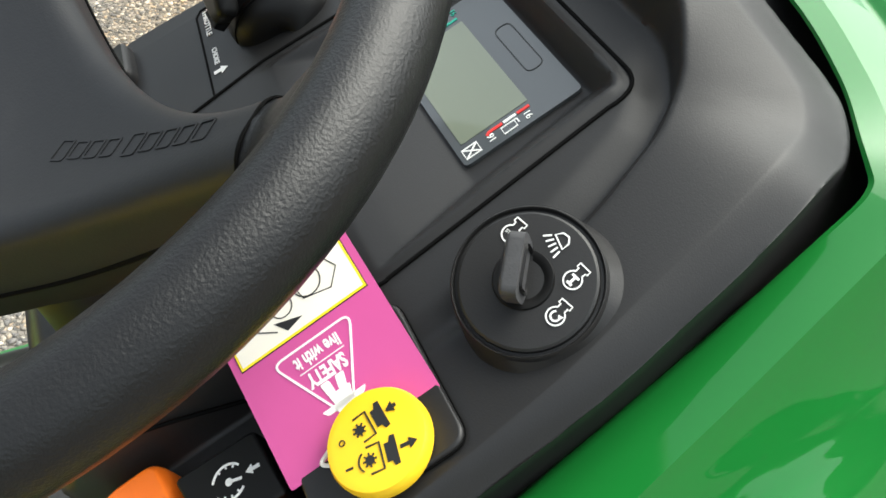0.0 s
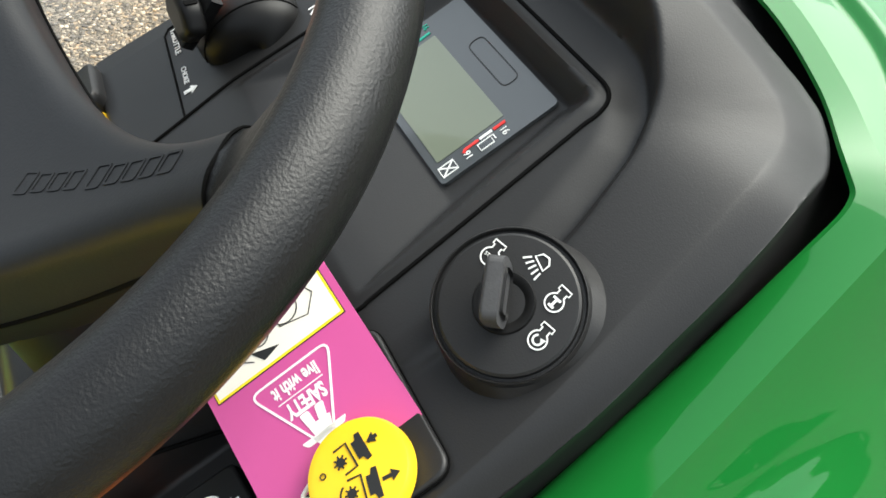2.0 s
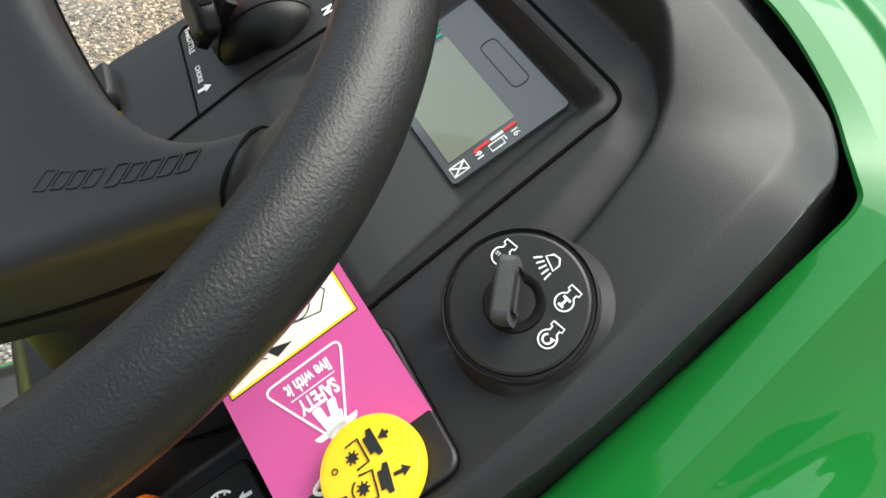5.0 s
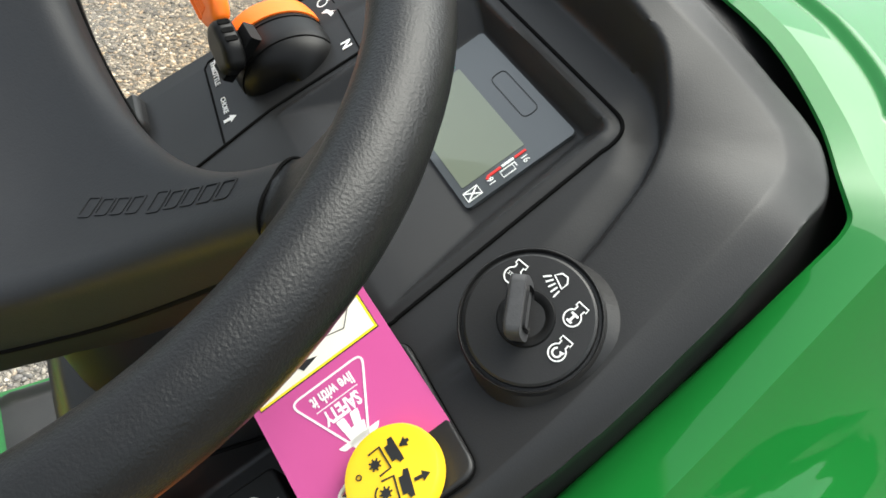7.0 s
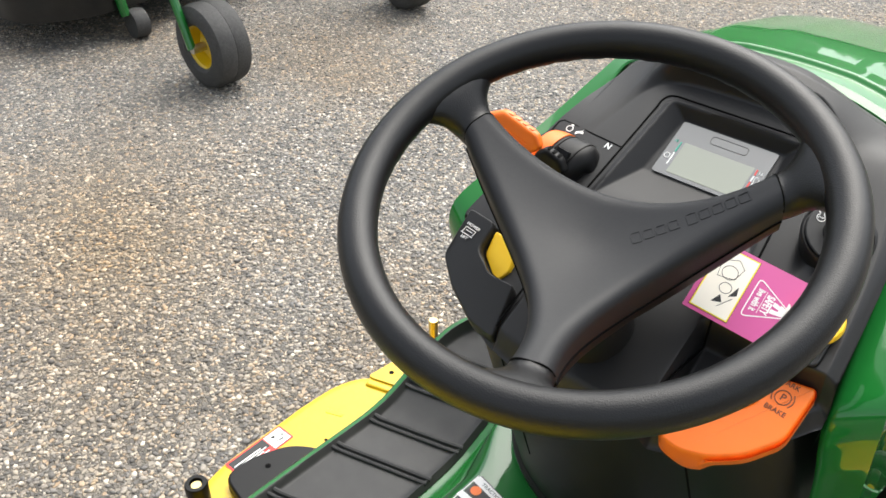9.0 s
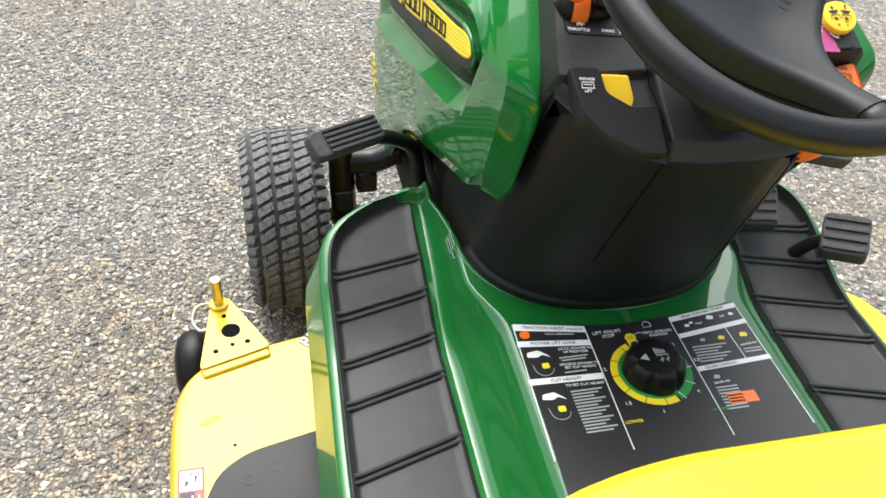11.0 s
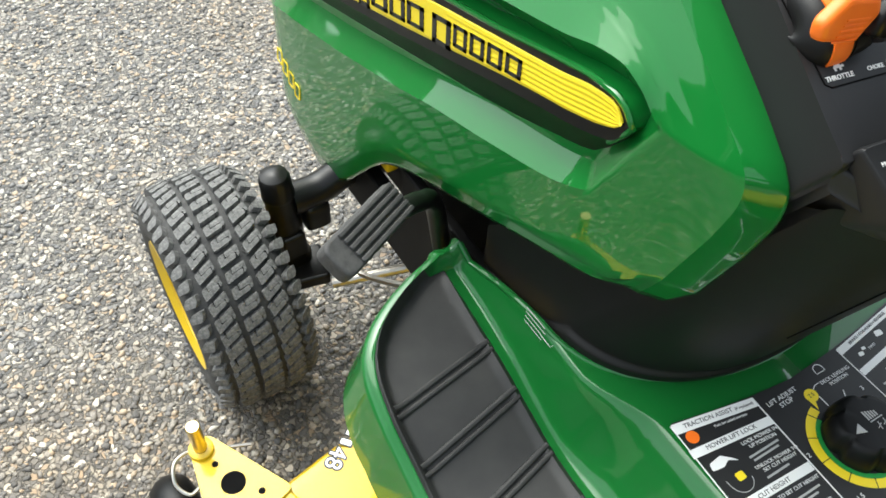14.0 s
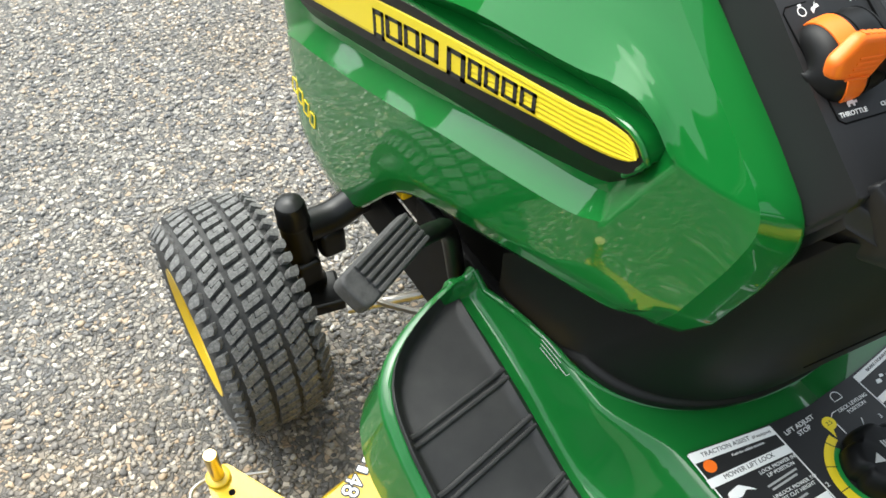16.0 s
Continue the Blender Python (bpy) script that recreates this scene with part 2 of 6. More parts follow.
def table(y, pts):
    """A smooth curve through (y, value) pairs that does not overshoot."""
    if y <= pts[0][0]:
        return pts[0][1]
    if y >= pts[-1][0]:
        return pts[-1][1]
    i = next(k for k in range(len(pts) - 1) if y <= pts[k + 1][0])
    slope = [(b[1] - a[1]) / (b[0] - a[0]) for a, b in zip(pts, pts[1:])]

    def tangent(k):
        if k == 0 or k == len(pts) - 1:
            return slope[min(k, len(slope) - 1)]
        a, b = slope[k - 1], slope[k]
        return 2 * a * b / (a + b) if a * b > 0 else 0.0

    (y0, v0), (y1, v1) = pts[i], pts[i + 1]
    h = y1 - y0
    t = (y - y0) / h
    return v0 * (1 + 2 * t) * (1 - t) ** 2 + h * tangent(i) * t * (1 - t) ** 2 + v1 * t * t * (3 - 2 * t) + h * tangent(i + 1) * t * t * (t - 1)


def step(a, b, x):
    t = min(1, max(0, (x - a) / (b - a)))
    return t * t * (3 - 2 * t)


# ---- ground ----
def rusty(nt, ln, tc):
    """Rusty stains: broad scattered patches and one long washed-out streak."""
    st = nt.new("ShaderNodeTexNoise")
    st.inputs["Scale"].default_value, st.inputs["Detail"].default_value = 1.1, 4
    sm = nt.new("ShaderNodeMapRange")
    sm.inputs[1].default_value, sm.inputs[2].default_value, sm.inputs[4].default_value = 0.5, 0.72, 0.55
    place = nt.new("ShaderNodeMapping")
    place.vector_type = "TEXTURE"
    place.inputs["Location"].default_value = (-1.62, 0.22, 0)
    place.inputs["Rotation"].default_value = (0, 0, radians(140))
    place.inputs["Scale"].default_value = (1.1, 0.55, 1)
    streak = nt.new("ShaderNodeTexGradient")
    streak.gradient_type = "SPHERICAL"
    wash = nt.new("ShaderNodeMath")
    wash.operation = "MULTIPLY"
    gain = nt.new("ShaderNodeMath")
    gain.operation, gain.inputs[1].default_value, gain.use_clamp = "MULTIPLY", 1.5, True
    top = nt.new("ShaderNodeMath")
    top.operation = "MAXIMUM"
    ln.new(tc.outputs["Object"], st.inputs["Vector"])
    ln.new(st.outputs[0], sm.inputs[0])
    ln.new(tc.outputs["Object"], place.inputs["Vector"])
    ln.new(place.outputs[0], streak.inputs["Vector"])
    ln.new(streak.outputs["Fac"], wash.inputs[0])
    ln.new(st.outputs[0], wash.inputs[1])
    ln.new(wash.outputs[0], gain.inputs[0])
    ln.new(sm.outputs[0], top.inputs[0])
    ln.new(gain.outputs[0], top.inputs[1])
    return top.outputs[0]


def asphalt():
    m = bpy.data.materials.new("exposed_aggregate_asphalt")
    m.use_nodes = True
    nt, ln = m.node_tree.nodes, m.node_tree.links
    b = nt["Principled BSDF"]
    b.inputs["Roughness"].default_value = 0.85
    tc = nt.new("ShaderNodeTexCoord")
    vor = nt.new("ShaderNodeTexVoronoi")
    vor.inputs["Scale"].default_value = 95
    edge = nt.new("ShaderNodeTexVoronoi")
    edge.feature = "DISTANCE_TO_EDGE"
    edge.inputs["Scale"].default_value = 95
    warp = nt.new("ShaderNodeTexNoise")
    warp.inputs["Scale"].default_value = 60
    add = nt.new("ShaderNodeVectorMath")
    add.operation = "MULTIPLY_ADD"
    add.inputs[1].default_value = (0.020, 0.020, 0.020)
    ln.new(tc.outputs["Object"], warp.inputs["Vector"])
    ln.new(warp.outputs["Color"], add.inputs[0])
    ln.new(tc.outputs["Object"], add.inputs[2])
    for v in (vor, edge):
        ln.new(add.outputs[0], v.inputs["Vector"])
    sep = nt.new("ShaderNodeSeparateColor")
    ln.new(vor.outputs["Color"], sep.inputs[0])
    tone = nt.new("ShaderNodeValToRGB")
    cr = tone.color_ramp
    cr.elements[0].color, cr.elements[1].color = (0.095, 0.092, 0.087, 1), (0.52, 0.48, 0.41, 1)
    for pos, c in ((0.25, (0.13, 0.125, 0.12)), (0.5, (0.21, 0.19, 0.165)), (0.75, (0.30, 0.28, 0.24)), (0.9, (0.33, 0.25, 0.17))):
        cr.elements.new(pos).color = (*c, 1)
    ln.new(sep.outputs[0], tone.inputs[0])
    gapm = nt.new("ShaderNodeMapRange")
    gapm.inputs[1].default_value, gapm.inputs[2].default_value = 0.0, 0.13
    ln.new(edge.outputs["Distance"], gapm.inputs[0])
    mix = nt.new("ShaderNodeMix")
    mix.data_type = "RGBA"
    mix.inputs[6].default_value = (0.135, 0.127, 0.112, 1)
    ln.new(gapm.outputs[0], mix.inputs[0])
    ln.new(tone.outputs[0], mix.inputs[7])
    tint = nt.new("ShaderNodeMix")
    tint.data_type, tint.blend_type = "RGBA", "MULTIPLY"
    tint.inputs[7].default_value = (1.0, 0.80, 0.55, 1)
    ln.new(rusty(nt, ln, tc), tint.inputs[0])
    ln.new(mix.outputs[2], tint.inputs[6])
    ln.new(tint.outputs[2], b.inputs["Base Color"])
    bp = nt.new("ShaderNodeBump")
    bp.inputs["Strength"].default_value, bp.inputs["Distance"].default_value = 0.8, 0.004
    ln.new(gapm.outputs[0], bp.inputs["Height"])
    ln.new(bp.outputs[0], b.inputs["Normal"])
    return m


def pebble_material():
    m = bpy.data.materials.new("pebble_stone")
    m.use_nodes = True
    nt, ln = m.node_tree.nodes, m.node_tree.links
    b = nt["Principled BSDF"]
    b.inputs["Roughness"].default_value = 0.75
    geo = nt.new("ShaderNodeNewGeometry")
    tone = nt.new("ShaderNodeValToRGB")
    cr = tone.color_ramp
    cr.elements[0].color, cr.elements[1].color = (0.09, 0.088, 0.085, 1), (0.62, 0.58, 0.50, 1)
    for pos, c in ((0.3, (0.17, 0.165, 0.16)), (0.55, (0.27, 0.25, 0.22)), (0.75, (0.36, 0.335, 0.29)), (0.88, (0.40, 0.31, 0.21)), (0.93, (0.50, 0.47, 0.42))):
        cr.elements.new(pos).color = (*c, 1)
    ln.new(geo.outputs["Random Per Island"], tone.inputs[0])
    tc = nt.new("ShaderNodeTexCoord")
    tint = nt.new("ShaderNodeMix")
    tint.data_type, tint.blend_type = "RGBA", "MULTIPLY"
    tint.inputs[7].default_value = (1.0, 0.80, 0.55, 1)
    ln.new(rusty(nt, ln, tc), tint.inputs[0])
    ln.new(tone.outputs[0], tint.inputs[6])
    fine = nt.new("ShaderNodeTexNoise")
    fine.inputs["Scale"].default_value = 400
    ln.new(tc.outputs["Object"], fine.inputs["Vector"])
    fm = nt.new("ShaderNodeMix")
    fm.data_type, fm.blend_type = "RGBA", "OVERLAY"
    fm.inputs[0].default_value = 0.35
    ln.new(tint.outputs[2], fm.inputs[6])
    ln.new(fine.outputs[0], fm.inputs[7])
    ln.new(fm.outputs[2], b.inputs["Base Color"])
    return m


bm = bmesh.new()
bmesh.ops.create_grid(bm, x_segments=2, y_segments=2, size=400)
ground = tagged(part("ground", bm, asphalt(), None, smooth=False), "grey asphalt lot with pale exposed stones and rusty stains", "asphalt", kind="structure")

# a crack across the lot beyond the hood
bm = bmesh.new()
rng = random.Random(4)
rows = []
for i in range(90):
    x = -0.9 + 3.4 * i / 89
    y = table(x, [(-0.9, 3.80), (-0.38, 3.69), (0.39, 3.51), (0.88, 3.41), (1.25, 3.34), (2.6, 3.05)]) + rng.uniform(-0.012, 0.012)
    w = rng.uniform(0.004, 0.013)
    rows.append([(x, y - w, 0.0045), (x, y + w, 0.0045)])
grid(bm, rows)
part("crack", bm, GAP, ground, "dark crack in the asphalt", smooth=False)

# loose-set pale stones standing a little proud of the binder
def pebbles(count, x0, x1, y0, y1, seed):
    rng = np.random.default_rng(seed)
    t = (1 + 5 ** 0.5) / 2
    ico = np.array([(-1, t, 0), (1, t, 0), (-1, -t, 0), (1, -t, 0), (0, -1, t), (0, 1, t), (0, -1, -t), (0, 1, -t), (t, 0, -1), (t, 0, 1), (-t, 0, -1), (-t, 0, 1)]) / np.hypot(1, t)
    faces = np.array([(0, 11, 5), (0, 5, 1), (0, 1, 7), (0, 7, 10), (0, 10, 11), (1, 5, 9), (5, 11, 4), (11, 10, 2), (10, 7, 6), (7, 1, 8), (3, 9, 4), (3, 4, 2), (3, 2, 6), (3, 6, 8), (3, 8, 9), (4, 9, 5), (2, 4, 11), (6, 2, 10), (8, 6, 7), (9, 8, 1)])
    cen = np.stack([rng.uniform(x0, x1, count), rng.uniform(y0, y1, count), np.zeros(count)], 1)
    size = 0.0026 + 0.0048 * rng.random(count) ** 1.8
    sc = np.stack([size * rng.uniform(0.8, 1.5, count), size * rng.uniform(0.7, 1.1, count), size * rng.uniform(0.28, 0.5, count)], 1)
    a = rng.uniform(0, np.pi, count)
    rough = 1 + 0.28 * rng.standard_normal((count, 12, 1)).clip(-1.5, 1.5)
    v = ico[None] * rough * sc[:, None]
    c, s = np.cos(a)[:, None], np.sin(a)[:, None]
    v = np.stack([v[..., 0] * c - v[..., 1] * s, v[..., 0] * s + v[..., 1] * c, v[..., 2]], -1) + cen[:, None]
    v[..., 2] += (size * 0.12)[:, None]
    f = (faces[None] + 12 * np.arange(count)[:, None, None]).reshape(-1, 3)
    me = bpy.data.meshes.new("pebbles")
    me.vertices.add(count * 12)
    me.vertices.foreach_set("co", v.astype(np.float32).ravel())
    me.loops.add(len(f) * 3)
    me.loops.foreach_set("vertex_index", f.astype(np.int32).ravel())
    me.polygons.add(len(f))
    me.polygons.foreach_set("loop_start", np.arange(0, len(f) * 3, 3, dtype=np.int32))
    me.update()
    me.materials.append(PEBBLE)
    return new("pebbles", me)


PEBBLE = pebble_material()
tagged(pebbles(46000, -1.9, 0.6, -0.6, 2.0, 3), "pale rounded stones set in the asphalt", "pebbles", kind="stuff")
tagged(pebbles(52000, -3.4, 1.4, -0.3, 4.2, 5), "pale rounded stones set in the asphalt", "pebbles", kind="stuff")


# a line of trees far round the lot, which the glossy paint mirrors
def far_woods(count, seed):
    rng = np.random.default_rng(seed)
    t = (1 + 5 ** 0.5) / 2
    ico = np.array([(-1, t, 0), (1, t, 0), (-1, -t, 0), (1, -t, 0), (0, -1, t), (0, 1, t), (0, -1, -t), (0, 1, -t), (t, 0, -1), (t, 0, 1), (-t, 0, -1), (-t, 0, 1)]) / np.hypot(1, t)
    faces = np.array([(0, 11, 5), (0, 5, 1), (0, 1, 7), (0, 7, 10), (0, 10, 11), (1, 5, 9), (5, 11, 4), (11, 10, 2), (10, 7, 6), (7, 1, 8), (3, 9, 4), (3, 4, 2), (3, 2, 6), (3, 6, 8), (3, 8, 9), (4, 9, 5), (2, 4, 11), (6, 2, 10), (8, 6, 7), (9, 8, 1)])
    verts, tris, n = [], [], 0
    for k in range(count):
        a = 2 * math.pi * (k + rng.uniform(-0.3, 0.3)) / count
        far, tall = rng.uniform(36, 46), rng.uniform(5.0, 9.0) * lerp(1, 1.1, step(0.1, -0.6, math.sin(a)))
        base = np.array([far * math.sin(a), far * math.cos(a), 0.0])
        wide = 7 * rng.uniform(0.36, 0.50)
        # trunk: a tapered six-sided pole
        ring = np.array([(math.cos(q * math.pi / 3), math.sin(q * math.pi / 3), 0) for q in range(6)])
        verts.append(np.concatenate([base + ring * 0.22, base + ring * 0.08 + (0, 0, tall * 0.75)]))
        tris += [(n + q, n + (q + 1) % 6, n + 6 + q) for q in range(6)] + [(n + (q + 1) % 6, n + 6 + (q + 1) % 6, n + 6 + q) for q in range(6)]
        for c in range(44):
            d = rng.normal(size=3)
            d *= rng.random() ** 0.4 / np.linalg.norm(d)
            mid = base + (d[0] * wide, d[1] * wide, tall * (0.50 + 0.46 * d[2]))
            r = rng.uniform(0.26, 0.40) * wide
            n += 12
            verts.append(mid + ico * (1 + 0.25 * rng.standard_normal((12, 1))) * r)
            tris += [tuple(n + int(q) for q in f) for f in faces]
        n += 12
    me = bpy.data.meshes.new("far_woods")
    me.from_pydata(np.concatenate(verts).tolist(), [], tris)
    me.materials.append(LEAF)
    return new("far_woods", me)


LEAF = material("tree_leaves", (0.045, 0.075, 0.025), 0.7, grain=(1.5, (0.07, 0.10, 0.035), 0.7, 0.4))
tagged(far_woods(150, 12), "green leafy trees standing far round the lot", "trees", kind="stuff")

# ---- the lawn tractor ----
tractor = thing("lawn_tractor", "green and yellow lawn tractor with a black dashboard parked on asphalt", "lawn tractor")


# hood: rows run from the middle of the top down to the lower edge of the side
def top_z(y):
    return table(y, [(0.2, 1.054), (0.30, 1.0475), (0.36, 1.039), (0.45, 1.0205), (0.58, 0.990), (0.72, 0.945), (0.82, 0.885), (0.90, 0.80), (0.96, 0.68), (1.0, 0.52)])


def belt_z(y):
    return table(y, [(0.0, 0.9135), (0.06, 0.905), (0.099, 0.903), (0.126, 0.922), (0.149, 0.930), (0.170, 0.928), (0.210, 0.917), (0.291, 0.901), (0.346, 0.890), (0.42, 0.867), (0.5, 0.836), (0.65, 0.775), (0.8, 0.705), (0.95, 0.60), (1.0, 0.5)])


def shoulder_z(y):
    """The belt without the rise round the end of the scoop."""
    return table(y, [(0.0, 0.9135), (0.10, 0.919), (0.17, 0.921), (0.22, 0.915), (0.291, 0.901), (0.346, 0.890), (0.42, 0.867), (0.5, 0.836), (0.65, 0.775), (0.8, 0.705), (0.95, 0.60), (1.0, 0.5)])


def low_z(y):
    return table(y, [(0.04, 0.735), (0.07, 0.717), (0.122, 0.690), (0.227, 0.648), (0.37, 0.588), (0.47, 0.541), (0.52, 0.508), (0.56, 0.468), (0.60, 0.420), (0.66, 0.352), (0.70, 0.324), (0.75, 0.309), (0.83, 0.311), (0.90, 0.340), (1.0, 0.40)])


def narrow(y):
    return table(y, [(0.0, 1.0), (0.74, 1.0), (0.86, 0.97), (0.93, 0.88), (0.98, 0.72), (1.0, 0.5)])


HOOD_ROWS = 11


def hood_edge(k):
    """Rear edge: over the dashboard, along the shoulder, round the rear corner."""
    return Vector([(0, 0.265, 1.048), (0.055, 0.261, 1.046), (0.105, 0.248, 1.039), (0.137, 0.233, 1.033), (0.156, 0.226, 1.026),
                   (0.169, 0.145, 0.976), (0.181, 0.068, 0.936), (0.192, -0.004, 0.898), (0.199, 0.014, 0.825), (0.200, 0.040, 0.750), (0.204, 0.066, 0.712)][k])


def hood_crease(k):
    return Vector([(0, 0.276, 1.0515), (0.056, 0.272, 1.0495), (0.109, 0.258, 1.0420), (0.145, 0.2455, 1.0345), (0.172, 0.243, 1.027),
                   (0.1935, 0.153, 0.980), (0.2105, 0.080, 0.946), (0.2262, 0.012, 0.9125), (0.2275, 0.029, 0.848), (0.2285, 0.056, 0.768), (0.221, 0.080, 0.718)][k])


def face_x(y):
    """The flat side widens from the rear corner forwards."""
    return table(y, [(0.0, 0.2256), (0.38, 0.2440), (0.55, 0.2450), (1.0, 0.2450)])


def hood_body(k, y):
    zt, zb, zs, zl, w = top_z(y), belt_z(y), shoulder_z(y), low_z(y), narrow(y)
    zl = min(zl, zb - 0.02)
    fx = face_x(y)
    off = fx - 0.2445
    pts = [(0, zt), (0.056, zt - 0.001), (0.112, zt - 0.009), (0.147 + 0.1 * off, zt - lerp(0.019, 0.026, step(0.3, 0.55, y))), (0.176 + 0.3 * off, lerp(zt, zs, lerp(0.20, 0.36, step(0.24, 0.55, y)))),
           (0.202 + 0.6 * off, lerp(zt, zs, 0.60)), (0.222 + 0.8 * off, lerp(zt, zs, 0.80)), (fx, zb), (fx + 0.0008, lerp(zb, zl, 0.45)), (fx + 0.0012, lerp(zb, zl, 0.9)), (fx - 0.007, zl)]
    x, z = pts[k]
    return Vector((x * w, y, z))


def ledge_z(y):
    """Lower boundary of the emblem scoop."""
    return table(y, [(0.06, 0.842), (0.115, 0.817), (0.153, 0.790), (0.194, 0.768), (0.283, 0.740), (0.393, 0.707), (0.477, 0.676), (0.6, 0.634), (0.9, 0.53), (1.0, 0.42)])


LEDGE = 0.021
# rows of the side: belt, steep wall, floor, ledge, lower face
SIDE = [(0, i / 6) for i in range(7)] + [(1, i / 10) for i in range(1, 11)] + [(2, i / 6) for i in range(1, 7)] + [(3, i / 9) for i in range(1, 10)]


def side_z(stage, f, y):
    zb, zl = belt_z(y), min(low_z(y), belt_z(y) - 0.02)
    z9 = lerp(zb, zl, 0.9)
    lo = max(ledge_z(y), z9 + 0.25 * (zb - z9))
    lo = min(lo, zb - 0.25 * (zb - z9))
    hi = min(lo + LEDGE, zb - 0.02 * (zb - z9) - 0.006)
    wall = lerp(zb, hi, min(0.30, 0.032 / max(0.05, zb - hi)))
    return (lerp(zb, wall, f), lerp(wall, hi, f), lerp(hi, lo, f), lerp(lo, z9, f))[stage]


def scoop(stage, f, y, z):
    """How far the side is pressed in round the emblem."""
    down = (f, 1.0, 1.0 - f, 0.0)[stage]
    rear = ((y - 0.150) * 0.903 + (z - 0.792) * 0.430) / 0.022
    rear_top = ((y - 0.103) * 0.60 + (0.905 - z) * 0.80) / 0.020
    nose = (0.92 - y) / 0.08
    d = min(1.0, max(0.0, min(down, rear, rear_top, nose)))
    deep = table(y, [(0.1, 0.018), (0.4, 0.030), (0.9, 0.030)])
    return deep * d


def lip_y(x):
    """Rear edge of the raised middle of the hood."""
    u = min(1.0, x / 0.118)
    return 0.300 - 0.010 * u ** 2 - 0.012 * u ** 5


def top_relief(x, y):
    """The middle of the hood stands proud behind a curved rear edge; a second, lower step runs along the shoulder."""
    edge = 0.118 - 0.020 * step(0.45, 0.9, y)
    inner = step(-0.0035, 0.0035, min(edge - x, (y - lip_y(x)) * 0.8))
    outer = step(-0.006, 0.004, 0.158 - 0.016 * step(0.45, 0.9, y) - x) * step(0.30, 0.42, y)
    groove = math.exp(-((edge + 0.010 - x) / 0.007) ** 2) * step(0.27, 0.34, y)
    return 0.0055 * inner + 0.0045 * outer - 0.003 * groove


def corner_round(line, kf):
    """A point along the rear edge, with the corners rounded off."""
    def at(q):
        k = min(int(q), HOOD_ROWS - 2)
        f = q - k
        if k < 4:
            # the collar over the dashboard is one sweeping curve
            p0 = line(k - 1) if k else Vector((-line(1).x, line(1).y, line(1).z))
            p1, p2, p3 = line(k), line(k + 1), (line(k + 2) if k < 3 else line(4) * 2 - line(3))
            return 0.5 * (2 * p1 + (p2 - p0) * f + (2 * p0 - 5 * p1 + 4 * p2 - p3) * f * f + (3 * p1 - p0 - 3 * p2 + p3) * f ** 3)
        return line(k).lerp(line(k + 1), f)

    for a, mid, b in ((3.72, 4, 4.14), (6.68, 7, 7.55)):
        if a < kf < b:
            t = (kf - a) / (b - a)
            return at(a) * (1 - t) ** 2 + line(mid) * 2 * t * (1 - t) + at(b) * t * t
    return at(kf)


def hood_side(sign):
    rows = []
    ks = [0, 0.25, 0.5, 0.75, 1, 1.2, 1.4, 1.55, 1.7, 1.8, 1.9, 2, 2.04, 2.08, 2.12, 2.16, 2.2, 2.24, 2.28, 2.34, 2.42, 2.52, 2.64, 2.8, 2.9, 3, 3.1, 3.2, 3.3, 3.4, 3.5, 3.6, 3.72, 3.8, 3.87, 3.94, 4, 4.05, 4.1, 4.15, 4.33, 4.66, 5, 5.33, 5.66, 6, 6.33, 6.66, 6.9]
    steps = [(k, None) for k in ks] + [(7 + 2 * i / (len(SIDE) - 1), sf) for i, sf in enumerate(SIDE)] + [(k, None) for k in (9.2, 9.4, 9.6, 9.8, 10)]
    for kf, sf in steps:
        k = min(int(kf), HOOD_ROWS - 2)
        f = kf - k
        e, c = corner_round(hood_edge, kf), corner_round(hood_crease, kf)
        if sign < 0:
            # the throttle side stands closer to the dashboard
            e.x -= 0.008 * step(4, 5, kf) * (1 - step(6, 7, kf))
        tuck = step(4.2, 5.0, kf)
        row = [e + Vector((lerp(-0.001, -0.006, tuck), lerp(0.006, 0.002, tuck), lerp(-0.004, -0.008, tuck))), e + Vector((-0.0006, 0.0006, -0.0015)), e.lerp(c, 0.08), e.lerp(c, 0.5), e.lerp(c, 0.93), c]
        count = 132
        for i in range(1, count + 1):
            # denser towards the rear
            t = 0.42 * i / count + 0.58 * (i / count) ** 3
            y = lerp(c.y, 1.0, t)
            if not sf:
                # the rows follow the lip of the raised middle
                lip = lip_y(hood_body(k, 0.29).lerp(hood_body(k + 1, 0.29), f).x)
                if i <= 16:
                    along = lerp(c.y, lip - 0.0045, i / 16)
                elif i <= 26:
                    along = lerp(lip - 0.0045, lip + 0.0045, (i - 16) / 10)
                else:
                    w = (i - 26) / (count - 26)
                    along = lerp(lip + 0.0045, 1.0, 0.3 * w + 0.7 * w ** 2.2)
                y = lerp(along, y, step(4, 7, kf))
            if sf:
                z = side_z(*sf, y)
                zb = belt_z(y)
                z9 = side_z(3, 1.0, y)
                g = 2 * (zb - z) / max(1e-6, zb - z9)
                b = hood_body(7, y).lerp(hood_body(8, y), g) if g < 1 else hood_body(8, y).lerp(hood_body(9, y), g - 1)
                b.z = z
            else:
                b = hood_body(k, y).lerp(hood_body(k + 1, y), f)
            q = 1 - (1 - min(1.0, (y - c.y) / 0.06)) ** 2
            p = Vector((lerp(c.x, b.x, q), y, lerp(c.z, b.z, q)))
            if not sf and kf < 4:
                p.z += top_relief(p.x, y)
            if sf:
                p.x -= scoop(*sf, y, p.z)
            row.append(p)
        rows.append([Vector((sign * p.x, p.y, p.z)) for p in row])
    return rows


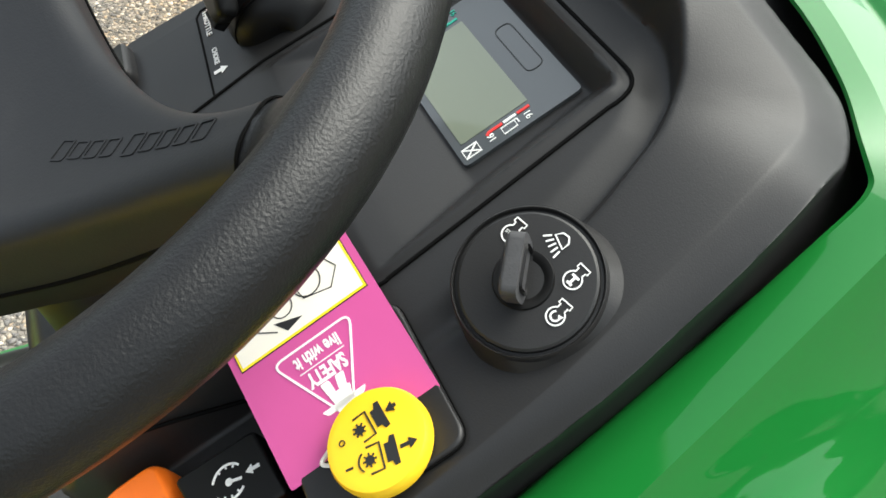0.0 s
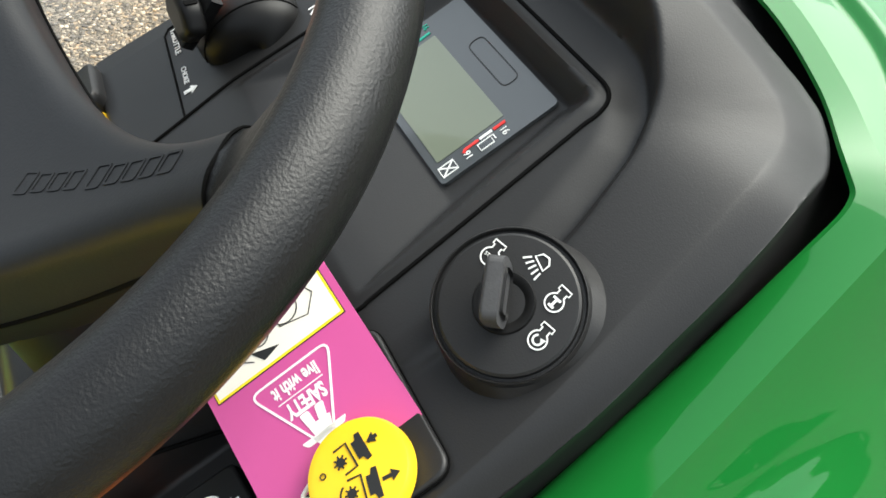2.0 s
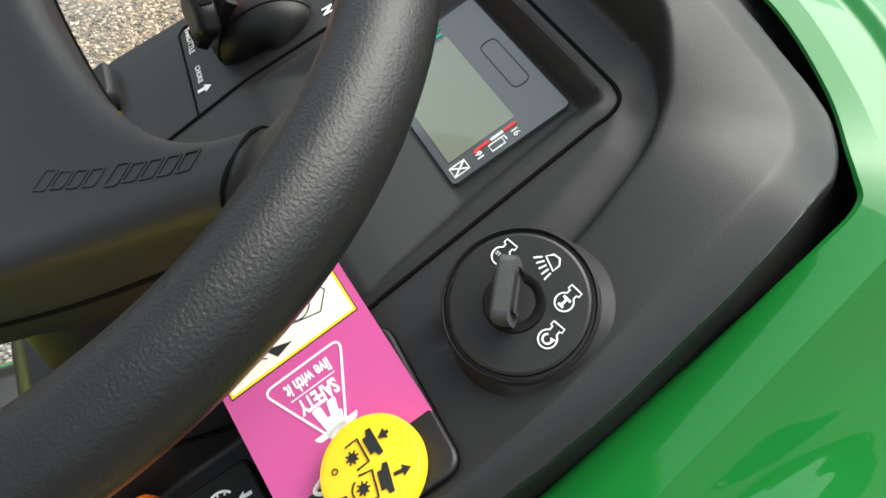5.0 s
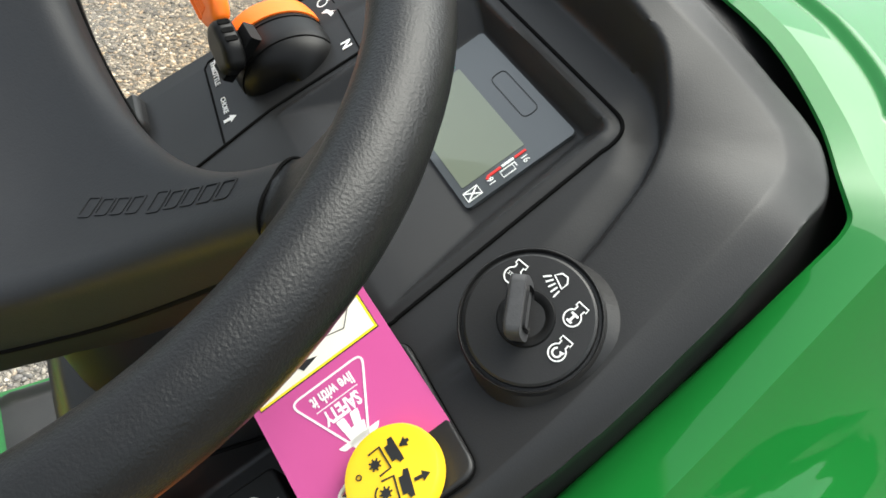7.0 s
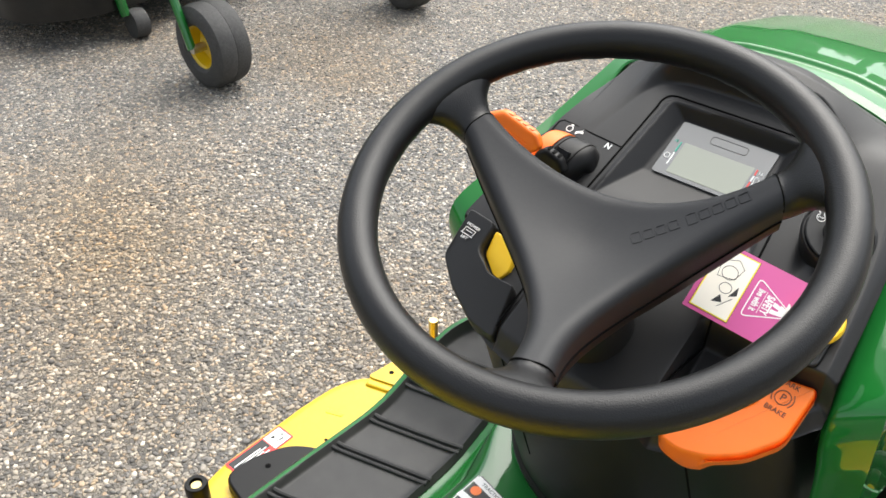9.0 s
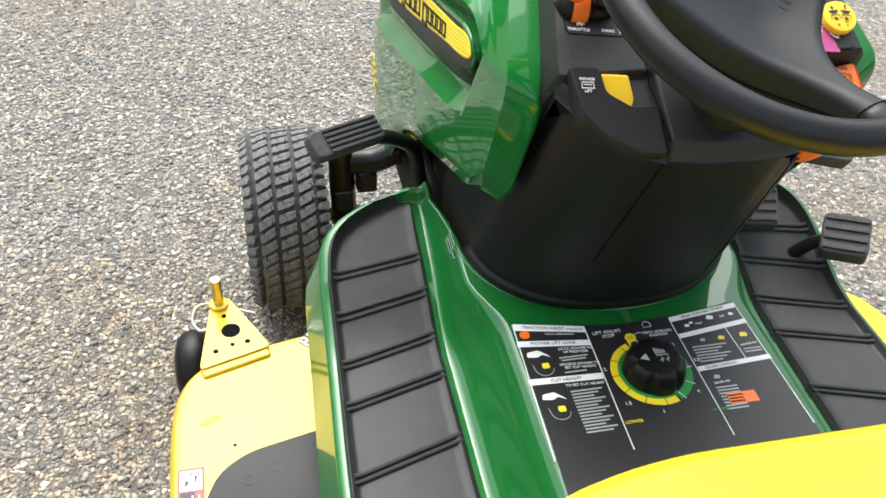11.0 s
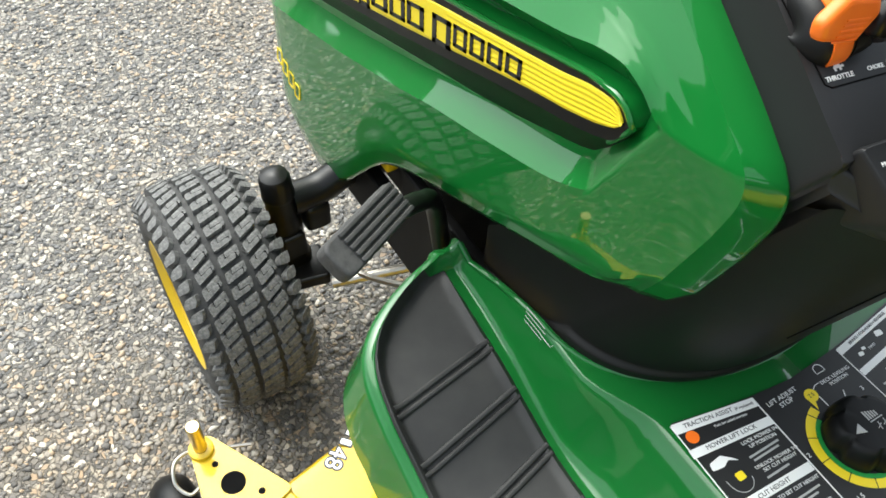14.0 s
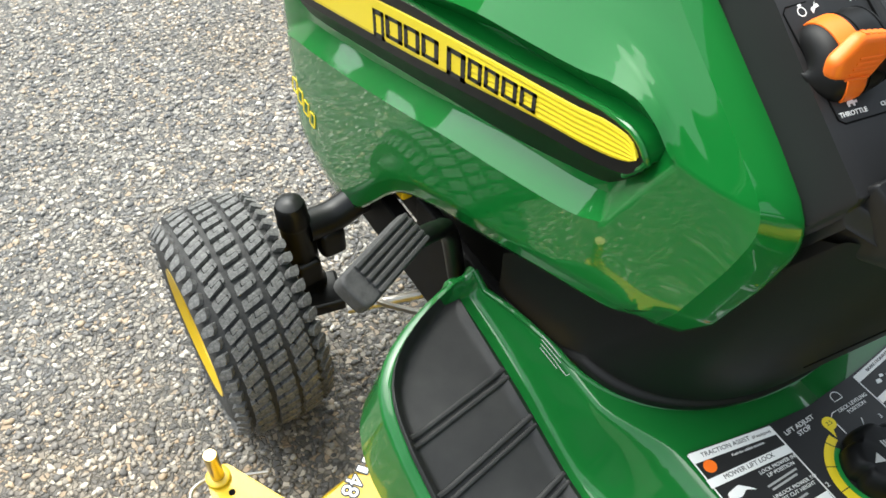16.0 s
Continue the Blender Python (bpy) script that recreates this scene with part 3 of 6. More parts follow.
bm = bmesh.new()
for s in (-1, 1):
    vs = grid(bm, hood_side(s))
    for a, b in zip(vs, vs[1:]):
        # the edge of the rear chamfer stays crisp
        bm.edges.get((a[5], b[5])).smooth = False
bmesh.ops.remove_doubles(bm, verts=bm.verts, dist=0.0002)
hood = part("hood", bm, GREEN, tractor, "glossy green hood with recessed emblem scoops", angle=42)
sol = hood.modifiers.new("thickness", "SOLIDIFY")
sol.thickness, sol.offset = 0.004, -1

# seam of the side panel
for s in (-1, 1):
    bm = bmesh.new()
    pts = [hood_body(4, y).lerp(hood_crease(4), 1 - step(0.242, 0.36, y)) for y in [0.243 + 0.02 * i for i in range(20)]]
    tube(bm, [(s * (p.x + 0.0005), p.y, p.z) for p in pts], 0.0012, 6)
    part("hood_seam", bm, GAP, hood)


def emblem_line(y, which):
    up = table(y, [(0.131, 0.884), (0.137, 0.892), (0.145, 0.895), (0.164, 0.893), (0.209, 0.879), (0.298, 0.855), (0.405, 0.826), (0.47, 0.807), (0.65, 0.752), (0.85, 0.685)])
    lo = table(y, [(0.131, 0.881), (0.141, 0.871), (0.181, 0.853), (0.249, 0.832), (0.408, 0.778), (0.488, 0.751), (0.57, 0.725), (0.85, 0.640)])
    bl = table(y, [(0.124, 0.880), (0.14, 0.850), (0.158, 0.827), (0.175, 0.809), (0.225, 0.787), (0.324, 0.750), (0.445, 0.713), (0.531, 0.686), (0.85, 0.590)])
    bu = table(y, [(0.124, 0.888), (0.132, 0.897), (0.145, 0.901), (0.165, 0.900), (0.211, 0.889), (0.298, 0.864), (0.404, 0.838), (0.478, 0.821), (0.65, 0.768), (0.85, 0.700)])
    return {"up": up, "lo": lo, "bl": bl, "bu": bu}[which]


def emblem(s):
    ys = [0.124, 0.126, 0.129, 0.132, 0.136, 0.140, 0.145, 0.152] + [0.16 + 0.0155 * i for i in range(45)]
    x_of = lambda y: min(0.2345, face_x(y) + 0.0012) * narrow(y)
    bm = bmesh.new()
    rows = []
    for y in ys:
        x, bu, bl = x_of(y), emblem_line(y, "bu"), emblem_line(y, "bl")
        lo = max(emblem_line(y, "lo") - 0.013, bl + 0.003)
        rows.append([(s * (x - 0.022), y, bu), (s * (x - 0.001), y, bu), (s * x, y, bu - 0.003), (s * x, y, lo), (s * (x - 0.003), y, lo - 0.002), (s * (x - 0.008), y, lerp(lo - 0.002, bl, 0.35)), (s * (x - 0.016), y, lerp(lo - 0.002, bl, 0.8)), (s * (x - 0.020), y, bl), (s * (x - 0.026), y, bl)])
    vs = grid(bm, rows)
    cap(bm, vs[0])
    backing = part("emblem_backing", bm, BLACK_SMOOTH, hood, "black emblem surround")
    bm = bmesh.new()
    rows = []
    for y in [0.131, 0.134, 0.139, 0.147] + [0.16 + 0.0155 * i for i in range(45)]:
        x, up, lo = x_of(y), emblem_line(y, "up"), emblem_line(y, "lo")
        n = 13
        rows.append([(s * (x + 0.0002), y, up)] + [(s * (x + 0.0016 + 0.0006 * (j % 2)), y, lerp(up, lo, (j + 0.3) / n)) for j in range(n)] + [(s * (x + 0.0002), y, lo)])
    grid(bm, rows)
    strip = part("emblem_strip", bm, YELLOW_INK, hood, "ribbed yellow emblem strip", angle=20)
    bm = bmesh.new()
    path = [Vector((s * (x_of(y) + 0.0005), y, emblem_line(y, "bu") + 0.001)) for y in reversed(ys)] + [Vector((s * 0.2325, 0.1225, 0.884)), Vector((s * 0.2320, 0.1270, 0.876)), Vector((s * 0.2310, 0.137, 0.862)), Vector((s * 0.2300, 0.146, 0.8505))]
    tube(bm, path, 0.0030, 8)
    grid(bm, [[p + Vector((0, (-0.003 if p.y < 0.14 else 0.0) * k, (0.003 if i < len(ys) else -0.003) * k)) + Vector((-s * 0.022 * k, 0, 0)) for k in (0, 0.5, 1)] for i, p in enumerate(path)])
    part("emblem_lip", bm, GREEN, hood, "raised green lip")
    # lettering becomes plain dark blocks along the strip
    y = 0.2594
    for width, tall in ((0.0235, 0.8), (0.0235, 0.8), (0.0235, 0.8), (0.0235, 0.8), (0.034, 1.0), (0.0065, 0.0), (0.034, 0.8), (0.033, 0.8), (0.038, 0.8), (0.026, 1.0)):
        if tall:
            bm = bmesh.new()
            up, lo = emblem_line(y + width / 2, "up"), emblem_line(y + width / 2, "lo")
            slope = (emblem_line(y + width, "up") - emblem_line(y, "up"))
            h = (up - lo) * 0.74 * tall
            mid = lo + (up - lo) * (0.46 if tall < 1 else 0.39)
            x = x_of(y) + 0.0012
            for z0, z1, ya, yb in ((0.0, 0.17, 0, 1), (0.83, 1.0, 0, 1), (0.0, 1.0, 0.0, 0.22), (0.0, 1.0, 0.78, 1.0)):
                q = [(y + ya * width, z0), (y + yb * width, z0), (y + yb * width, z1), (y + ya * width, z1)]
                a = [bm.verts.new((s * (x_of(p) + xo), p, mid - h / 2 + h * zz + slope * (p - y) / width - slope / 2)) for xo in (0.0005, 0.0028) for p, zz in q]
                for f in ((0, 1, 2, 3), (4, 5, 6, 7), (0, 1, 5, 4), (1, 2, 6, 5), (2, 3, 7, 6), (3, 0, 4, 7)):
                    bm.faces.new([a[i] for i in f])
            part("emblem_block", bm, INK, hood, smooth=False)
        y += width + 0.0055
    # model mark near the nose: plain yellow blocks
    for i in range(4):
        bm = bmesh.new()
        yy = 0.793 + i * 0.0255
        zz = 0.436 + i * 0.0045
        x = hood_body(8, yy).x + 0.0012
        ribbon(bm, [(p[0] + 0.25 * p[1], p[1]) for p in rounded(rect(-0.0085, -0.0145, 0.0085, 0.0145), 0.004, 3)], 0.0036, Matrix.Translation((s * x, yy, zz)) @ pose(0, 0, 0, 90, 0, 90 * s), 0, 0.001, True)
        part("model_mark", bm, YELLOW_INK, hood, smooth=False)


emblem(-1)
emblem(1)

# engine bay, frame and steering gear below the hood
bm = bmesh.new()
box(bm, (-0.15, 0.24, 0.30), (0.15, 0.88, 0.60), edge=0.02)
box(bm, (-0.13, 0.16, 0.42), (0.13, 0.34, 0.66), edge=0.02)
part("engine_bay", bm, CHASSIS, tractor, "dark engine bay")
for s in (-1, 1):
    bm = bmesh.new()
    box(bm, (s * 0.20 - 0.012, -0.45, 0.28), (s * 0.20 + 0.012, 0.92, 0.38), edge=0.004)
    part("frame_rail", bm, CHASSIS, tractor, "black steel frame rail")
    bm = bmesh.new()
    box(bm, (s * 0.207 - 0.008, 0.28, 0.38), (s * 0.207 + 0.008, 0.52, 0.49), edge=0.004)
    part("bracket", bm, CHASSIS, tractor, "black steel bracket")
    bm = bmesh.new()
    box(bm, (s * 0.205 - 0.010, 0.56, 0.445), (s * 0.205 + 0.010, 0.62, 0.475), edge=0.006)
    part("latch_tab", bm, YELLOW, tractor, "small yellow hood tab")


# ---- front axle and wheels ----
def front_wheel(s):
    m = pose(s * 0.452, 0.6876, 0.1935) @ pose(0, 0, 0, 0, 90 * s, 0)
    wheel = part("front_wheel", lathe(bmesh.new(), [(0.022, -0.03), (0.034, -0.03), (0.034, 0.03), (0.022, 0.03)], m, 24), IRON, tractor, "turf tyre on a yellow steel rim")
    prof = [(0.100, -0.062), (0.110, -0.074), (0.126, -0.081), (0.148, -0.081), (0.164, -0.075), (0.1745, -0.064), (0.1815, -0.040), (0.183, 0), (0.1815, 0.040), (0.1745, 0.064), (0.164, 0.075), (0.148, 0.081), (0.126, 0.081), (0.110, 0.074), (0.100, 0.062)]
    part("tyre", lathe(bmesh.new(), prof, m, 72, False), RUBBER, wheel, "worn black turf tyre")
    rim = [(0.0, 0.020), (0.030, 0.020), (0.034, 0.030), (0.052, 0.032), (0.066, 0.046), (0.088, 0.050), (0.095, 0.070), (0.111, 0.080), (0.113, 0.074), (0.099, 0.056), (0.099, -0.056), (0.113, -0.074), (0.111, -0.080), (0.095, -0.070), (0.088, -0.050), (0.03, -0.02), (0, -0.02)]
    part("rim", lathe(bmesh.new(), rim, m, 48), YELLOW, wheel, "yellow steel rim")
    # tread: three lanes of wide slanted blocks, each split by an angled sipe, and small blocks on both shoulders
    n_round = 48
    long = 2 * math.pi * 0.190 / n_round * 0.68
    lanes = [(-0.0690, 0.021, 0.1720, True), (-0.0390, 0.0310, 0.1822, False), (0.0, 0.0310, 0.1832, False), (0.0390, 0.0310, 0.1822, False), (0.0690, 0.021, 0.1720, True)]
    split = (([(-0.5, -0.5), (0.31, -0.5), (0.33, -0.05), (-0.23, -0.03), (-0.21, 0.5), (-0.5, 0.42)]), ([(-0.17, 0.5), (-0.19, 0.02), (0.37, 0.0), (0.35, -0.46), (0.5, -0.42), (0.5, 0.5)]))
    whole = ([(-0.5, -0.42), (0.30, -0.5), (0.5, -0.15), (0.5, 0.5), (-0.25, 0.42), (-0.5, 0.1)],)
    rng = random.Random(8)
    for li, (wx, ww, rr, shoulder) in enumerate(lanes):
        shapes = []
        for kind in range(4):
            b2 = bmesh.new()
            lean = 0.34 * ww if not shoulder else 0.15 * ww
            for o in (whole if shoulder else split):
                worn = [(p[0] * ww + rng.uniform(-0.0006, 0.0006), p[1] * long + lean * p[0] + rng.uniform(-0.0006, 0.0006)) for p in o]
                slab(b2, rounded(worn, 0.0014, 1), -0.005, 0.0088, Matrix(), 0.0)
            me = bpy.data.meshes.new("lug")
            bmesh.ops.recalc_face_normals(b2, faces=b2.faces)
            b2.to_mesh(me)
            b2.free()
            me.materials.append(LUG)
            shapes.append(me)
        tilt = -0.62 * math.copysign(1, wx) if shoulder else -wx * 2.2
        for i in range(n_round):
            a = 2 * math.pi * (i + 0.5 * (li % 2) + 0.17 * li) / n_round
            lug = new("lug", shapes[(i * 7 + li) % 4])
            lug.parent = wheel
            lug.matrix_basis = m @ Matrix.Rotation(a, 4, "Z") @ Matrix.Translation((rr, 0, wx)) @ Matrix.Rotation(tilt, 4, "Y") @ pose(0, 0, 0, 0, 90, 0) @ pose(0, 0, 0, 0, 0, 6 if li % 2 else -4)
    return wheel


for s in (-1, 1):
    front_wheel(s)
    bm = bmesh.new()
    km_ = Matrix.Translation((s * 0.316, 0.70, 0)) @ pose(0, 0, 0, 0, 3 * s, 0)
    lathe(bm, [(0.0, 0.386), (0.012, 0.3855), (0.0215, 0.380), (0.0248, 0.372), (0.0252, 0.345), (0.0262, 0.342), (0.0262, 0.336), (0.0245, 0.332), (0.0250, 0.29), (0.0270, 0.285), (0.0270, 0.20), (0.0315, 0.19), (0.0315, 0.165), (0.024, 0.15), (0, 0.15)], km_, 28)
    box(bm, (-0.020, -0.034, 0.215), (0.020, -0.012, 0.262), km_, 0.006)
    kp = part("kingpin", bm, IRON, tractor, "black steel spindle housing")
    bm = bmesh.new()
    box(bm, (-0.035, -0.045, 0.165), (0.035, 0.03, 0.185), pose(s * 0.315, 0.68, 0, 0, 0, 12 * s), 0.006)
    tube(bm, [(s * 0.315, 0.70, 0.188), (s * 0.45, 0.69, 0.188)], 0.017, 14)
    part("spindle", bm, IRON, kp)
    bm = bmesh.new()
    tube(bm, smooth_path([(s * 0.315, 0.70, 0.315), (s * 0.265, 0.70, 0.315), (s * 0.20, 0.70, 0.335), (s * 0.12, 0.70, 0.32), (0, 0.70, 0.29)]), 0.0265, 16)
    box(bm, (s * 0.28 - 0.022, 0.672, 0.255), (s * 0.28 + 0.022, 0.728, 0.305), edge=0.012)
    part("axle_beam", bm, IRON, tractor, "black tubular front axle")
    bm = bmesh.new()
    tube(bm, [(s * 0.30, 0.60, 0.20), (s * 0.05, 0.50, 0.24)], 0.008, 10)
    part("tie_rod", bm, ZINC, tractor, "bare steel tie rod")
    bm = bmesh.new()
    tube(bm, smooth_path([(s * 0.29, 0.62, 0.27), (s * 0.27, 0.55, 0.26), (s * 0.24, 0.44, 0.33)]), 0.005, 8)
    part("drag_link", bm, ZINC, tractor, "bent zinc rod")


def rear_wheel(s):
    m = pose(s * 0.40, -0.58, 0.255, 0, 90 * s, 0)
    wheel = part("rear_wheel", lathe(bmesh.new(), [(0.03, -0.05), (0.05, -0.05), (0.05, 0.05), (0.03, 0.05)], m, 24), IRON, tractor, "large turf tyre on a yellow rim")
    part("tyre", lathe(bmesh.new(), [(0.15, -0.10), (0.16, -0.12), (0.21, -0.13), (0.24, -0.118), (0.252, -0.09), (0.255, 0), (0.252, 0.09), (0.24, 0.118), (0.21, 0.13), (0.16, 0.12), (0.15, 0.10)], m, 64, False), RUBBER, wheel)
    part("rim", lathe(bmesh.new(), [(0, 0.03), (0.06, 0.03), (0.10, 0.06), (0.14, 0.09), (0.155, 0.108), (0.15, 0.09), (0.145, -0.09), (0.155, -0.108), (0, -0.05)], m, 48), YELLOW, wheel)


rear_wheel(-1)
rear_wheel(1)

# ---- foot platform: one pressed green sheet with a raised tunnel ----
def platform_z(x, y):
    a = abs(x)
    mat_z = table(y, [(-0.30, 0.420), (0.05, 0.421), (0.09, 0.425), (0.147, 0.444), (0.213, 0.467), (0.335, 0.491), (0.36, 0.494)])
    tunnel = 0.514 + 0.010 * step(0.06, 0.3, y)
    inner = lerp(0.172, 0.212, step(0.02, 0.13, y))
    outer = lerp(0.250, 0.246, step(0.0, 0.3, y))
    z = lerp(tunnel, mat_z, step(inner, outer, a))
    # rolled rim along the outside
    rim = rim_x(y)
    z += lerp(0.008, 0.022, step(0.12, 0.30, y)) * max(step(rim - 0.014, rim - 0.002, a), step(0.334, 0.345, y))
    # rising into the fender behind
    z += 0.20 * step(-0.25, -0.46, y) if y < -0.25 else 0
    return z


def rim_x(y):
    if y <= 0.19:
        return lerp(0.424, 0.412, step(-0.2, 0.19, y))
    t = (y - 0.19) / (0.352 - 0.19)
    return table(t, [(0, 0.412), (0.25, 0.407), (0.45, 0.396), (0.62, 0.374), (0.76, 0.342), (0.88, 0.300), (1.0, 0.238)])


def opening(y):
    """Half-width of the cut-out in the tunnel for the pedestal."""
    if y < 0.036:
        return 0.0
    if y > 0.20:
        return table(y, [(0.20, 0.212), (0.28, 0.222), (0.352, 0.2335)])
    return 0.212 * math.sqrt(max(0, 1 - ((0.20 - y) / 0.164) ** 2.15))


def platform(s):
    bm = bmesh.new()
    rows = []
    ys = [-0.48 + 0.02 * i for i in range(25)] + [0.02, 0.030, 0.0355, 0.0361, 0.0367, 0.0380, 0.040, 0.043, 0.047, 0.053, 0.06, 0.07, 0.08, 0.10, 0.12, 0.14, 0.16] + [0.17 + 0.0068 * i for i in range(25)] + [0.3365, 0.340, 0.343, 0.346]
    for y in ys:
        rx = rim_x(y)
        open_in = opening(y)
        row = []
        fold = max(open_in + 0.001, lerp(0.172, 0.212, step(0.02, 0.13, y)))
        foot = max(fold + 0.004, 0.250)
        lip = max(foot + 0.003, rx - 0.018)
        across = [lerp(open_in, fold, i / 6) for i in range(6)] + [lerp(fold, foot, i / 14) for i in range(14)] + [lerp(foot, lip, i / 10) for i in range(10)] + [lerp(lip, max(rx, lip + 0.002), i / 12) for i in range(13)]
        for a in across:
            row.append((s * a, y, platform_z(a, y)))
        z = platform_z(rx, y)
        for k in range(1, 7):
            q = k / 6 * math.pi / 2
            row.append((s * (rx + 0.012 * math.sin(q)), y + (0.008 * math.sin(q) if y > 0.2 else 0), z - 0.012 * (1 - math.cos(q))))
        row.append((s * (rx + 0.034), y + (0.018 if y > 0.2 else 0), z - 0.085))
        row.append((s * (rx + 0.026), y + (0.014 if y > 0.2 else 0), z - 0.093))
        rows.append(row)
    # the front closes in a rounded tip
    last, mid = rows[-1], 0.236
    for i in range(1, 9):
        q = i / 8 * math.pi / 2
        rows.append([(lerp(x, s * mid, 1 - math.cos(q)), y + 0.016 * math.sin(q), z - 0.022 * (1 - math.cos(q))) for x, y, z in last])
    grid(bm, rows)
    return bm


for s in (-1, 1):
    sheet = part("foot_platform", platform(s), GREEN_FIXED, tractor, "glossy green pressed foot platform", angle=40)
    sol = sheet.modifiers.new("thickness", "SOLIDIFY")
    sol.thickness, sol.offset = 0.003, -1

    # rolled edge round the pedestal's cut-out
    bm = bmesh.new()
    edge = [0.0362, 0.0368, 0.038, 0.041, 0.045, 0.05, 0.06, 0.07, 0.085, 0.10, 0.12, 0.14, 0.16, 0.18, 0.20, 0.225, 0.25, 0.275, 0.30, 0.325, 0.345]
    tube(bm, [(0, 0.0358, platform_z(0, 0.036) - 0.002)] + [(s * opening(y), y, platform_z(opening(y), y) - 0.002) for y in edge], 0.0042, 10)
    part("rolled_edge", bm, GREEN_FIXED, sheet)
    # rubber foot mat with a raised border and ribs
    def mat_edge(y):
        return 0.258, rim_x(y) - 0.0025

    bm = bmesh.new()
    rows = []
    ys = [-0.222 + 0.0143 * i for i in range(40)]
    for y in ys:
        y = min(y, 0.3365)
        a, b = mat_edge(y)
        b = max(b, a + 0.004)
        row = []
        for k in range(39):
            x = lerp(a, b, 1 - (1 - k / 38) ** 1.7)
            e = min(x - a, b - x, 0.3365 - y, y + 0.222)
            h = 0.004 + 0.004 * (1 - step(0.006, 0.014, e)) - 0.0075 * (1 - step(0.0, 0.003, e))
            row.append((s * x, y, platform_z(x, y) + h + 0.001))
        rows.append(row)
    grid(bm, rows)
    mat = part("foot_mat", bm, MAT, tractor, "black ribbed rubber foot mat", angle=60)
    for i, y in enumerate((0.2155, 0.153, 0.0805, 0.0085, -0.106)):
        lean = (0.024, 0.030, 0.039, 0.044, 0.048)[i]
        for dy, r in ((0.0045, 0.0038), (-0.0055, 0.0032)):
            a, b = mat_edge(y + dy)
            bm = bmesh.new()
            run = [(x, y + dy + lean * (0.5 - (x - a) / (b - a))) for x in [lerp(a + 0.004, b - 0.006, q / 12) for q in range(13)]]
            tube(bm, [(s * x, v, platform_z(x, v) + 0.0065) for x, v in run], r, 8)
            part("rib", bm, MAT, mat)


# ---- dashboard: everything on it is laid out in the sloping plane of the panel ----
SLOPE = math.atan(0.53)
D = pose(0, 0, 0.945, math.degrees(SLOPE), 0, 0)


def ramp(a, b, x):
    return min(1, max(0, (x - a) / (b - a)))


def wall_line(x):
    """Where the raised border begins, in the panel's own depth."""
    return table(abs(x), [(0.0, 0.213), (0.057, 0.2116), (0.0875, 0.203), (0.104, 0.184), (0.114, 0.1575), (0.118, 0.145), (0.126, 0.11), (0.14, 0.0), (0.16, -0.2)])


def rim_line(x):
    if x < 0:
        # the throttle side runs back in one straight edge
        return table(-x, [(0.0, 0.2505), (0.09, 0.2475), (0.112, 0.2445), (0.130, 0.2385), (0.1435, 0.226), (0.1483, 0.2), (0.1566, 0.155), (0.166, 0.11), (0.1763, 0.05), (0.1846, 0.0), (0.1872, -0.022)])
    return table(x, [(0.0, 0.2505), (0.05, 0.2505), (0.08, 0.2535), (0.10, 0.2540), (0.1157, 0.2522), (0.130, 0.2462), (0.1420, 0.2362), (0.1500, 0.2235), (0.1567, 0.209), (0.1655, 0.1775), (0.172, 0.142), (0.178, 0.105), (0.1845, 0.03), (0.1865, 0.0), (0.1880, -0.024)])


def rim_height(x):
    """The ignition side's border falls away towards the hood."""
    return table(x, [(0.0, 0.025), (0.03, 0.022), (0.05, 0.015), (0.065, 0.004), (0.08, -0.008), (0.096, -0.018), (0.1157, -0.026), (0.1415, -0.0290), (0.150, -0.0190), (0.1567, -0.0130), (0.1655, -0.0115), (0.18, -0.0120), (0.19, -0.0110)])


def ridge_height(x):
    return table(x, [(0.0, 0.037), (0.03, 0.036), (0.069, 0.026), (0.0943, 0.0112), (0.1091, 0.0072), (0.118, 0.0044), (0.126, 0.0020), (0.132, 0.0)])


def even_run(line, far):
    """Points along a border line at even spacing."""
    pts = np.array([(far * i / 6000, line(far * i / 6000)) for i in range(6001)])
    way = np.concatenate([[0], np.cumsum(np.hypot(*np.diff(pts, axis=0).T))])
    at = np.arange(0, way[-1], 0.0007)
    return np.stack([np.interp(at, way, pts[:, 0]), np.interp(at, way, pts[:, 1])], 1)


RIM_RUN = even_run(rim_line, 0.1880)
RIM_TOP = np.array([rim_height(p[0]) for p in RIM_RUN])
STEP_RUN = even_run(wall_line, 0.150)
STEP_TOP = np.array([ridge_height(p[0]) for p in STEP_RUN])


def nearest(run, tops, x, v):
    """Distance to a border line and its height there, averaged over the closest stretch."""
    q = (run[:, 0] - x) ** 2 + (run[:, 1] - v) ** 2
    d = math.sqrt(q.min())
    w = np.exp(-(np.sqrt(q) - d) / 0.004)
    return d, float((w * tops).sum() / w.sum())


